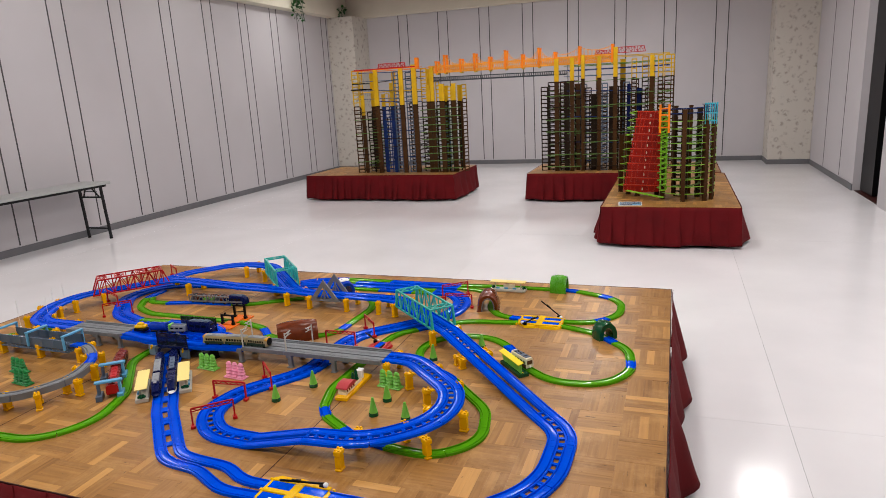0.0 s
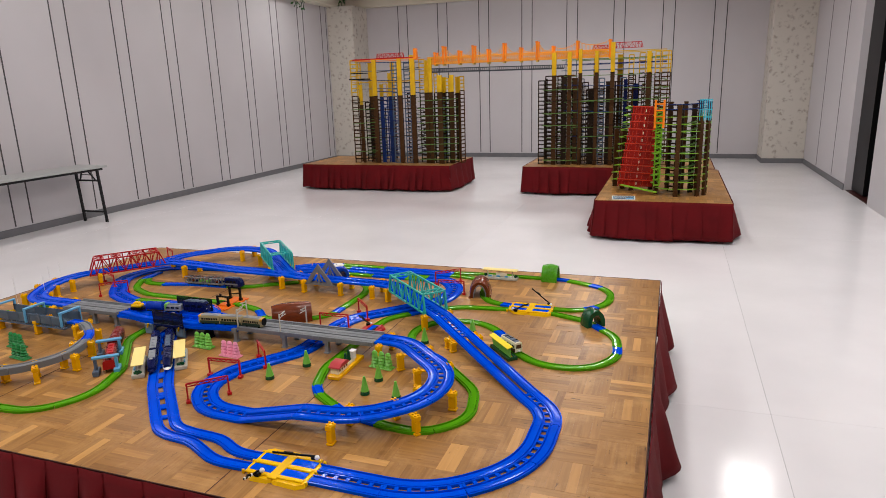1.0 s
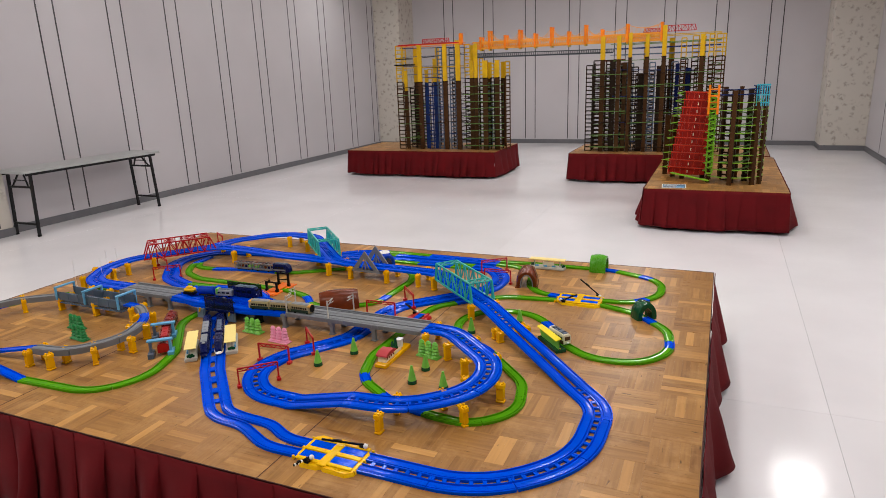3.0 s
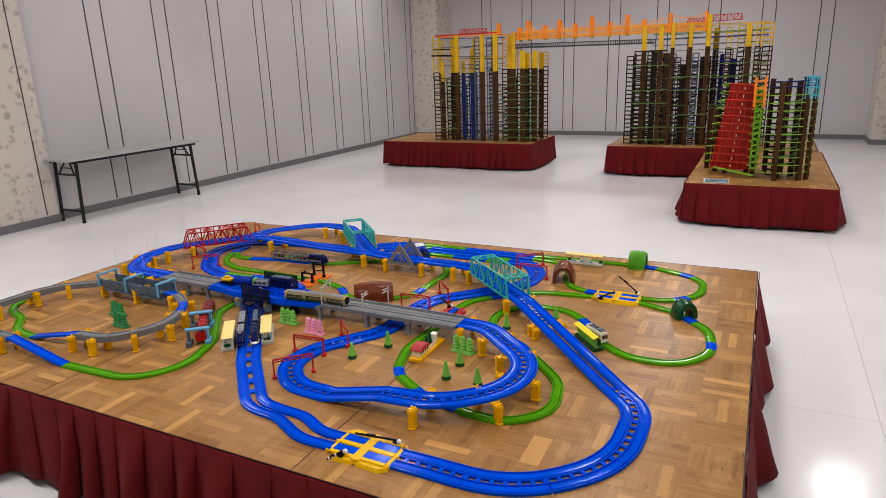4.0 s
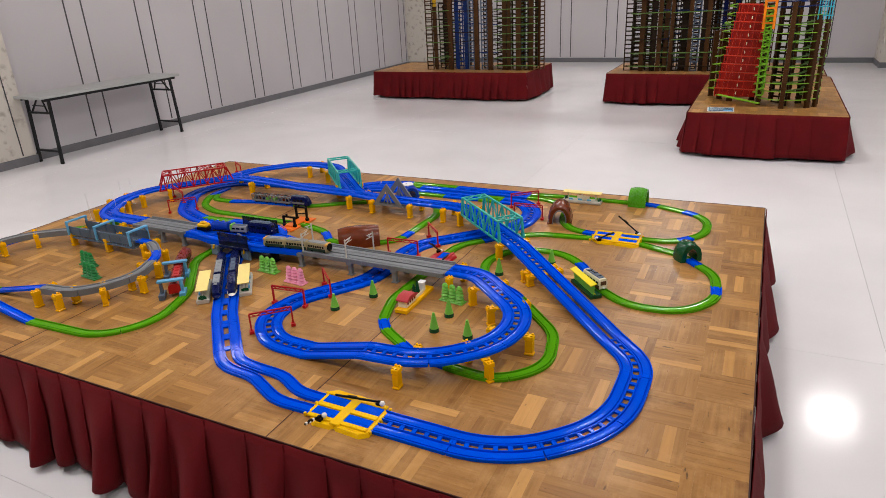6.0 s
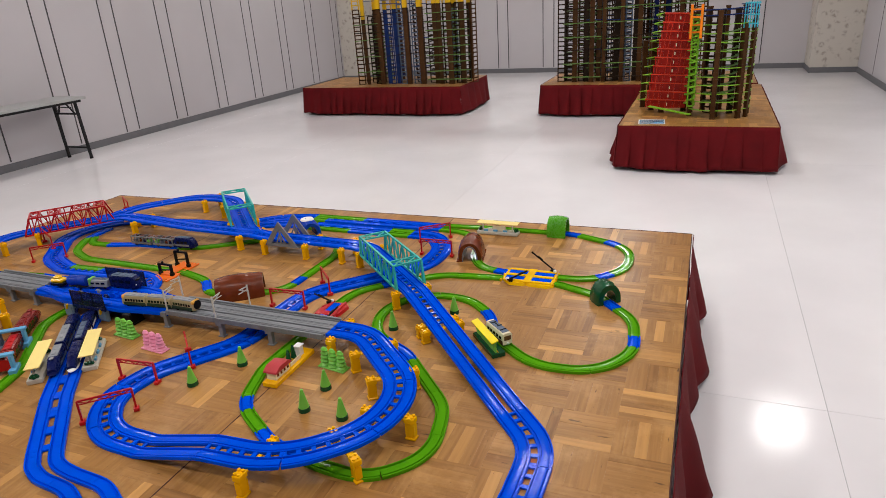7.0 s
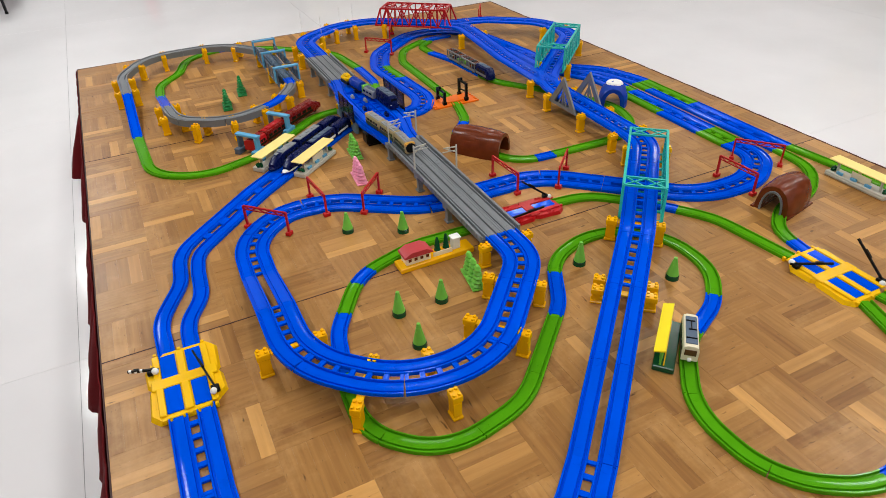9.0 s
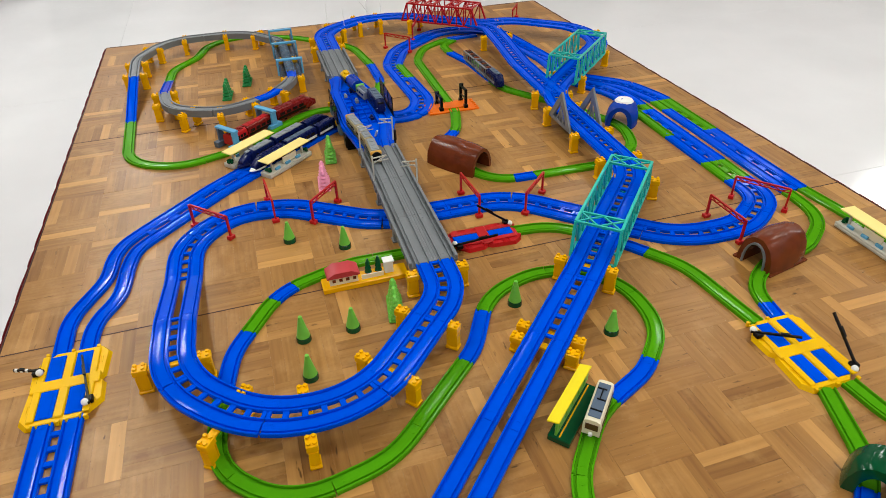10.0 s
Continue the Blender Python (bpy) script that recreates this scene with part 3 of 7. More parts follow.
for side, points in (("west", [(-1.13, 0.146, G, 0), (-1.27, 0.143, G, 0.2), (-1.42, 0.215, G, 0.17), (-1.53, 0.222, G, 0.17), (-1.59, 0.244, G, 0.15), (-1.640, 0.288, G, 0)]),
                     ("east", [(-1.13, 0.204, G, 0), (-1.235, 0.205, G, 0.17), (-1.33, 0.258, G, 0.17), (-1.455, 0.264, G, 0.17), (-1.54, 0.276, G, 0.15), (-1.600, 0.330, G, 0)])):
    track_line("single_track", "blue single toy track in a double bend beside its twin", points, [(1, B, 0)], False)
track_line("double_track", "blue double toy track winding along the deck to the station", [
    (-1.62, 0.309, G, 0), (-1.83, 0.51, G, 0.25), (-2.25, 0.99, G, 0.25),
    (-2.19, 1.28, G, 0.2), (-2.32, 1.36, G, 0.22), (-2.80, 1.33, G, 0.25), (-3.0, 1.41, G, 0.25), (-3.26, 1.71, G, 0.22), (-3.14, 1.98, G, 0.22),
    (-2.62, 2.05, G, 0.25), (-2.33, 2.05, G, 0.25), (-2.12, 2.16, G, 0.25), (-1.98, 2.16, G, 0)],
    [((-2.60, 1.345), B, True), ((-2.80, 1.33), (B, N), True), (1, B, True)], True)
track_line("siding_track", "blue and green double toy track of the yard", [(-1.98, 2.16, G, 0), (-1.34, 2.16, G, 0)],
           [((-1.92, 2.16), N, True), ((-1.68, 2.16), (B, N), True), ((-1.46, 2.16), B, True), (1, N, True)], True)
track_line("siding_track", "blue and green double toy track along the back edge", [
    (-2.33, 2.10, G, 0), (-2.20, 2.235, G, 0.24), (-2.02, 2.284, G, 0.24), (-1.22, 2.284, G, 0)],
    [((-2.00, 2.284), B, True), ((-1.91, 2.284), N, True), ((-1.69, 2.284), (N, B), True), (1, B, True)], True)
track_line("single_track", "green single toy track of the far loop", [
    (-1.22, 2.313, G, 0), (-1.0, 2.333, G, 0.3), (-0.55, 2.335, G, 0.25), (-0.26, 2.22, G, 0.22), (-0.25, 1.96, G, 0.22), (-0.38, 1.825, G, 0.22), (-0.51, 1.815, G, 0)],
    [((-0.59, 2.335), N, 0), ((-0.526, 2.325), B, 0), ((-0.386, 2.27), N, 0), ((-0.328, 2.24), B, 0), ((-0.305, 1.905), N, 0), ((-0.350, 1.855), B, 0), (1, N, 0)], False)
track_line("single_track", "green single toy track through the brown tunnel to the yard", [
    (-0.73, 1.815, G, 0), (-0.85, 1.835, G, 0.2), (-0.93, 1.95, G, 0.2), (-0.95, 2.10, G, 0.2), (-1.06, 2.245, G, 0.2), (-1.22, 2.255, G, 0)],
    [((-0.78, 1.81), B, 0), (1, N, 0)], False)
track_line("single_track", "green and blue single toy track winding under the bridges", [
    (-0.73, 1.755, G, 0), (-0.98, 1.725, G, 0.22), (-1.13, 1.62, G, 0.22), (-1.28, 1.47, G, 0.2), (-1.29, 1.33, G, 0)],
    [((-1.08, 1.66), N, 0), ((-1.19, 1.56), B, 0), (1, N, 0)], False)
track_line("single_track", "green and blue single toy track looping under the raised curve", [
    (-1.28, 1.16, G, 0), (-1.285, 0.86, G, 0.22), (-1.22, 0.66, G, 0.22), (-1.02, 0.535, G, 0.22), (-0.84, 0.50, G, 0.2), (-0.70, 0.49, G, 0.2), (-0.575, 0.62, G, 0.22),
    (-0.62, 0.83, G, 0.22), (-0.86, 1.08, G, 0.25), (-1.03, 1.17, G, 0.2), (-1.10, 1.36, G, 0.2), (-0.99, 1.53, G, 0.2), (-0.79, 1.53, G, 0.2), (-0.675, 1.42, G, 0.2),
    (-0.60, 1.26, G, 0.25), (-0.44, 1.13, G, 0.2), (-0.24, 1.14, G, 0.2), (-0.14, 1.30, G, 0.2), (-0.17, 1.52, G, 0.2), (-0.33, 1.69, G, 0.2), (-0.51, 1.755, G, 0)],
    [((-1.23, 0.70), N, 0), ((-1.19, 0.63), B, 0), ((-1.085, 0.56), N, 0), ((-0.88, 0.507), B, 0), ((-0.82, 1.04), N, 0), ((-0.98, 1.14), B, 0),
     ((-0.70, 1.46), N, 0), ((-0.63, 1.30), B, 0), ((-0.145, 1.33), N, 0), ((-0.145, 1.40), B, 0), ((-0.23, 1.60), N, 0), ((-0.29, 1.65), B, 0), (1, N, 0)], False)
track_line("single_track", "green and blue single toy track through both small tunnels", [
    (-1.75, 1.32, G, 0), (-1.585, 1.40, G, 0.2), (-1.575, 1.80, G, 0.2), (-1.64, 1.96, G, 0.2), (-1.84, 2.02, G, 0.2), (-2.15, 1.85, G, 0.22), (-2.34, 1.72, G, 0.25), (-2.70, 1.69, G, 0.25),
    (-2.87, 1.645, G, 0.2), (-3.0, 1.64, G, 0.2), (-3.06, 1.72, G, 0)],
    [((-1.57, 1.47), N, 0), ((-1.575, 1.55), B, 0), ((-2.45, 1.71), N, 0), ((-2.88, 1.645), B, 0), (1, N, 0)], False)
track_line("single_track", "green and blue single toy track over the signal crossing", [
    (-1.78, 1.31, G, 0), (-1.90, 1.29, G, 0.2), (-2.0, 1.40, G, 0.2), (-2.18, 1.45, G, 0.2), (-2.82, 1.46, G, 0.22), (-2.98, 1.53, G, 0.2), (-3.08, 1.68, G, 0.22), (-3.10, 1.86, G, 0)],
    [((-1.925, 1.32), N, 0), ((-2.0, 1.40), B, 0), ((-3.085, 1.70), N, 0), (1, B, 0)], False)
track_line("single_track", "green, blue and grey single toy track spiralling up on piers", [
    (-2.38, 1.02, G, 0), (-2.37, 0.88, G, 0.2), (-2.12, 0.60, G, 0.22), (-2.04, 0.38, G, 0.2), (-2.14, 0.20, G, 0.2), (-2.52, 0.18, G, 0), (-2.88, 0.18, U, 0), (-3.12, 0.17, U, 0.22),
    (-3.38, 0.30, U, 0.25), (-3.38, 0.68, U, 0.25), (-3.16, 0.85, U, 0.2), (-2.60, 0.85, U, 0.2), (-2.44, 0.74, U, 0.2), (-2.34, 0.54, U, 0.2), (-2.45, 0.34, U, 0.2), (-2.62, 0.32, U, 0),
    (-2.95, 0.31, G, 0), (-3.10, 0.32, G, 0.2), (-3.24, 0.43, G, 0.2), (-3.46, 0.49, G, 0.2), (-3.53, 0.70, G, 0.2), (-3.40, 0.94, G, 0.25), (-3.14, 1.20, G, 0.25), (-2.84, 1.235, G, 0.25), (-2.62, 1.235, G, 0.25), (-2.42, 1.18, G, 0)],
    [((-2.52, 0.18), N, 0), ((-2.88, 0.18), B, 0), ((-3.16, 0.85), S, 0), ((-2.69, 0.85), TROUGH, 0), ((-2.63, 0.85), B, 0), ((-2.49, 0.78), S, 0), ((-2.41, 0.68), B, 0), ((-2.62, 0.32), S, 0), ((-2.95, 0.31), B, 0), ((-3.52, 0.66), N, 0),
     ((-3.50, 0.76), B, 0), ((-2.84, 1.235), N, 0), ((-2.60, 1.23), B, 0), (1, N, 0)], False)

# ---- bridges, piers and stations of the layout ----
def at(x, y, z, heading=0):
    return LAY @ pose(x, y, z, 0, 0, heading)


def pier_mesh(h, material=YELLOW):
    """A moulded pier block: foot, waisted column, and a head with four studs."""
    bm = bmesh.new()
    box(bm, -0.016, 0.016, -0.012, 0.012, 0, 0.008, bevel=0.002)
    box(bm, -0.012, 0.012, -0.0085, 0.0085, 0.008, h - 0.012, bevel=0.0018)
    box(bm, -0.0155, 0.0155, -0.012, 0.012, h - 0.013, h + 0.004, bevel=0.0015)
    for i in (-1, 1):
        for j in (-1, 1):
            cyl(bm, i * 0.0085, j * 0.006, h + 0.004, h + 0.009, 0.0042, seg=8)
        box(bm, i * 0.012 - 0.0015, i * 0.012 + 0.0015, -0.0095, 0.0095, 0.012, h - 0.018)
    return mesh_of("pier", bm, material)


PIERS = {}


def pier(x, y, z, heading, material=YELLOW):
    h = round(z - DECK, 3)
    if h not in PIERS:
        PIERS[h] = pier_mesh(h, material)
    ob = new("pier", PIERS[h])
    ob.matrix_world = at(x, y, DECK, heading)
    return tagged(ob, "yellow plastic pier block with studded head beside the raised track", "pier", "yellow piers")


def pair(x, y, heading, z=None, off=0.067):
    z = U if z is None else z
    c, s = math.cos(radians(heading)), math.sin(radians(heading))
    for sgn in (-1, 1):
        pier(x - s * off * sgn, y + c * off * sgn, z, heading + 90)


def crossbeam(x, y, heading, z):
    bm = bmesh.new()
    box(bm, -0.009, 0.009, -0.05, 0.05, -0.006, 0, bevel=0.001)
    solid("pier_beam", bm, YELLOW, "yellow plastic beam joining two pier blocks", "beam", at(x, y, z - 0.001, heading), "yellow beams")


for x, y, a in ((-1.10, 1.06, 0), (-0.93, 0.985, -42), (-0.80, 0.86, -50), (-0.725, 0.68, -90), (-0.775, 0.525, -125), (-0.965, 0.415, 180),
                (-1.0, 1.43, 137), (-1.36, 1.775, 150), (-1.50, 1.805, 180), (-1.70, 1.81, 180), (-1.94, 1.815, 180), (-2.08, 1.83, 160),
                (-2.24, 1.975, 135), (-2.50, 2.225, 135), (-2.74, 2.31, 180), (-2.86, 1.885, 180), (-3.03, 1.955, 255), (-3.31, 1.58, 232),
                (-3.385, 1.39, 270), (-3.375, 1.27, 275), (-3.29, 1.14, 300), (-3.12, 1.065, 350), (-2.99, 1.06, 0)):
    pair(x, y, a)
    if x > -1.2:
        crossbeam(x, y, a, U)
for d in (-0.022, 0.022):
    pair(-0.80 - d * 0.73, 1.235 + d * 0.68, 137, DECK + 0.042, 0.066)
    crossbeam(-0.80 - d * 0.73, 1.235 + d * 0.68, 137, DECK + 0.042)
for x, y, a in ((-2.90, 0.18, 180), (-3.06, 0.175, 180), (-3.26, 0.235, 150), (-3.37, 0.38, 90), (-3.38, 0.58, 90), (-3.33, 0.74, 60), (-3.14, 0.85, 0), (-2.88, 0.85, 0), (-2.62, 0.85, 0),
                (-2.49, 0.775, -50), (-2.405, 0.66, -65), (-2.345, 0.54, -90), (-2.39, 0.42, -130), (-2.50, 0.33, 180), (-2.62, 0.32, 180)):
    pair(x, y, a, None, 0.036)


def truss_bars(L, h, y, cut, n, w=0.0075):
    """The bars of one side of a truss bridge along x: name, two ends, thickness."""
    a, b = -L / 2, L / 2
    yield "bottom_chord", (a, y, 0), (b, y, 0), w
    yield "top_chord", (a + cut, y, h), (b - cut, y, h), w
    yield "end_post", (a, y, 0), (a + cut, y, h), w
    yield "end_post", (b, y, 0), (b - cut, y, h), w
    xs = [a + cut + (L - 2 * cut) * k / n for k in range(n + 1)]
    for k, x in enumerate(xs):
        yield "upright", (x, y, 0), (x, y, h), w * 0.7
        if k < n:
            yield "diagonal", (x, y, 0 if k % 2 else h), (xs[k + 1], y, h if k % 2 else 0), w * 0.7


def truss_side(bm, L, h, y, cut, n, w=0.0075):
    for _, p, q, t in truss_bars(L, h, y, cut, n, w):
        bar(bm, p, q, t)


def truss_bridge(name, label, m, L, w, h, cut, n, material, ends=2):
    t = thing(name, label, "toy bridge", m)
    for sgn in (-1, 1):
        bm = bmesh.new()
        side, *rest = truss_bars(L, h, sgn * w / 2, cut, n)
        bar(bm, *side[1:])
        chord = part("side_truss", bm, material, t)
        for what, p, q, thick in rest:
            bm = bmesh.new()
            bar(bm, p, q, thick)
            part(what, bm, material, chord)
    a, b = -L / 2 + cut, L / 2 - cut
    for k in range(ends):
        x = a + (b - a) * k / (ends - 1)
        d = 0.05
        x0, x1 = (x, x + d) if k == 0 else (x - d, x) if k == ends - 1 else (x - d / 2, x + d / 2)
        for xx in (x0, x1):
            bm = bmesh.new()
            bar(bm, (xx, -w / 2, h), (xx, w / 2, h), 0.006)
            part("cross_bar", bm, material, t)
        for u0, u1, y0, y1 in ((x0, x1, -w / 2, 0), (x1, x0, -w / 2, 0), (x0, x1, 0, w / 2), (x1, x0, 0, w / 2)):
            bm = bmesh.new()
            bar(bm, (u0, y0, h), (u1, y1, h), 0.004)
            part("brace", bm, material, t)
    for k in range(n + 1):
        x = -L / 2 + L * k / n
        bm = bmesh.new()
        bar(bm, (x, -w / 2, -0.003), (x, w / 2, -0.003), 0.008, 0.005)
        part("floor_beam", bm, material, t)
    return t


truss_bridge("truss_bridge", "teal plastic truss bridge over the climbing blue track", at(-1.175, 1.602, U, 138), 0.44, 0.118, 0.094, 0.02, 8, TEAL)
truss_bridge("truss_bridge", "teal plastic truss bridge on the raised line behind", at(-2.335, 2.065, U, 135), 0.42, 0.125, 0.098, 0.02, 8, TEAL)
truss_bridge("truss_bridge", "red plastic truss bridge over the ground tracks", at(-3.212, 1.715, U, 230), 0.435, 0.13, 0.09, 0.035, 9, RED, ends=4)


def a_frame(L=0.19, h=0.105, rim=0.021, d=0.004):
    """A triangular side frame with one opening, a post and two slanting bars."""
    bm = bmesh.new()
    outer = [(-L / 2, -0.02), (L / 2, -0.02), (0, h)]
    inner = [(-L / 2 + 1.9 * rim, -0.02 + 0.6 * rim), (L / 2 - 1.9 * rim, -0.02 + 0.6 * rim), (0, h - 1.7 * rim)]
    rows = [[bm.verts.new((x, y, z)) for x, z in ring] for ring, y in ((outer, -d), (outer, d), (inner, d), (inner, -d))]
    for r, q in zip(rows, rows[1:] + rows[:1]):
        for k in range(3):
            bm.faces.new((r[k], r[(k + 1) % 3], q[(k + 1) % 3], q[k]))
    bar(bm, (0, 0, -0.016), (0, 0, h - 1.4 * rim), 0.008, 0.005, (0, 1, 0))
    for sgn in (-1, 1):
        bar(bm, (sgn * 0.03, 0, -0.014), (0, 0, h * 0.42), 0.006, 0.004, (0, 1, 0))
    return bm


t = thing("a_frame_bridge", "grey plastic bridge with two triangular side frames", "toy bridge", at(-1.84, 1.815, U))
for y in (-0.062, 0.062):
    part("side_frame", a_frame(), GREY, t, "", pose(0, y, 0.002))
bm = bmesh.new()
box(bm, -0.1, 0.1, -0.058, 0.058, -0.022, -0.014, bevel=0.002)
part("deck_plate", bm, GREY, t)

# the trough girder with light blue frames
t = thing("girder_bridge", "grey trough girder bridge with light blue cross frames", "toy bridge", at(-2.91, 0.85, U))
TROUGH.node_tree.nodes["Principled BSDF"].inputs["Alpha"].default_value = 0.78
for y in (-0.046, 0.046):
    bm = bmesh.new()
    box(bm, -0.23, 0.23, y - 0.0025, y + 0.0025, -0.004, 0.040, bevel=0.001)
    for k in range(7):
        x = -0.22 + 0.44 * k / 6
        box(bm, x - 0.002, x + 0.002, y - 0.0042, y + 0.0042, 0, 0.039)
    part("side_plate", bm, TROUGH, t)
for x in (-0.23, -0.02, 0.22):
    bm = bmesh.new()
    for y in (-0.053, 0.053):
        box(bm, x - 0.006, x + 0.006, y - 0.004, y + 0.004, -0.006, 0.064, bevel=0.001)
    box(bm, x - 0.008, x + 0.008, -0.057, 0.057, 0.058, 0.066, bevel=0.001)
    part("cross_frame", bm, SKY, t, "light blue frame")
bm = bmesh.new()
box(bm, -0.23, 0.23, -0.048, 0.048, -0.022, -0.0165)
part("floor_plate", bm, TROUGH, t)


# viaduct pillars
def viaduct_pillar(x):
    bm = bmesh.new()
    for y in (-0.052, 0.052):
        box(bm, -0.009, 0.009, y - 0.008, y + 0.008, 0, 0.05, bevel=0.001)
        box(bm, -0.014, 0.014, y - 0.012, y + 0.012, 0, 0.005, bevel=0.001)
    prism(bm, [(-0.013, 0.048), (0.013, 0.048), (0.013, 0.0655), (-0.013, 0.0655)], -0.066, 0.066)
    solid("viaduct_pillar", bm, GREY, "grey plastic portal pillar under the viaduct", "pillar", at(x, 1.06, DECK), "viaduct pillars")


for x in (-2.86, -2.72, -2.575, -1.845, -1.58, -1.36):
    viaduct_pillar(x)
# side walls of the viaduct
for x0, x1 in ((-2.92, -2.556), (-1.829, -1.13)):
    for y in (0.998, 1.122):
        bm = bmesh.new()
        box(bm, x0 + 0.002, x1 - 0.002, y - 0.004, y + 0.004, U - 0.006, U + 0.013, bevel=0.001)
        for k in range(int((x1 - x0) / 0.03)):
            x = x0 + 0.015 + 0.03 * k
            box(bm, x - 0.002, x + 0.002, y - 0.0055, y + 0.0055, U - 0.004, U + 0.011)
        solid("viaduct_parapet", bm, GREY, "grey plastic parapet along the viaduct", "parapet", LAY, group="viaduct parapets")
    bm = bmesh.new()
    box(bm, x0 + 0.001, x1 - 0.001, 0.996, 1.124, U - 0.007, U - 0.0005)
    solid("viaduct_deck", bm, GREY, "grey plastic deck slab of the viaduct", "deck", LAY)


def catenary(x, y, z, heading, material=STONE, h=0.085):
    """A pole with a braced arm."""
    bm = bmesh.new()
    bar(bm, (0, 0, 0), (0, 0, h), 0.0045)
    bar(bm, (0, 0, h * 0.92), (0, 0.045, h * 0.97), 0.003)
    bar(bm, (0, 0, h * 0.70), (0, 0.045, h * 0.97), 0.0025)
    bar(bm, (0, 0.022, h * 0.95), (0, 0.03, h * 0.78), 0.0025)
    bar(bm, (0, 0.005, h * 0.78), (0, 0.05, h * 0.80), 0.0025)
    solid("catenary_pole", bm, material, "pale grey plastic overhead-line pole on the viaduct edge", "pole", at(x, y, z, heading), "overhead-line poles")


for x, y, a in ((-1.59, 0.998, 0), (-1.82, 0.998, 0), (-1.53, 1.122, 180), (-1.86, 1.122, 180)):
    catenary(x, y, U + 0.012, a)
for x, y in ((-3.43, 1.12), (-3.29, 1.19), (-3.43, 1.34), (-3.44, 1.42)):
    bm = bmesh.new()
    cyl(bm, 0, 0, 0, 0.16, 0.0012, 0.0008, 6)
    cyl(bm, 0, 0, 0, 0.004, 0.006, seg=8)
    solid("signal_rod", bm, WHITE, "thin pale rod standing beside the far curve", "pole", at(x, y, DECK), "thin rods")


def gate(a, b, h=0.078):
    """A red overhead-line portal from foot a to foot b."""
    d = Vector((b[0] - a[0], b[1] - a[1], 0))
    L = d.length
    t = thing("line_gantry", "red plastic overhead-line portal spanning the blue track", "gantry", at(a[0], a[1], DECK, math.degrees(math.atan2(d.y, d.x))), "red gantries")
    for x in (0, L):
        bm = bmesh.new()
        bar(bm, (x, 0, 0), (x, 0, h), 0.006, 0.006)
        box(bm, x - 0.008, x + 0.008, -0.011, 0.011, 0, 0.012, bevel=0.0015)
        part("post", bm, RED, t)
    bm = bmesh.new()
    bar(bm, (0, 0, h), (L, 0, h), 0.005)
    bar(bm, (0, 0, h - 0.012), (L, 0, h - 0.012), 0.003)
    n = 6
    for k in range(n):
        bar(bm, (L * k / n, 0, h - 0.012 * (k % 2)), (L * (k + 1) / n, 0, h - 0.012 * ((k + 1) % 2)), 0.003)
    part("crossbar", bm, RED, t)


for a, b in (((-1.715, 0.665), (-1.575, 0.68)), ((-1.63, 0.44), (-1.525, 0.545)), ((-1.53, 0.79), (-1.63, 0.88)), ((-1.55, 1.27), (-1.40, 1.28)), ((-1.37, 1.42), (-1.47, 1.52)),
             ((-1.18, 1.93), (-1.03, 1.935)), ((-1.25, 2.07), (-1.13, 2.17)), ((-3.07, 1.36), (-2.96, 1.46)), ((-3.23, 2.12), (-3.34, 2.19)), ((-3.30, 1.60), (-3.13, 1.52))):
    gate(a, b)


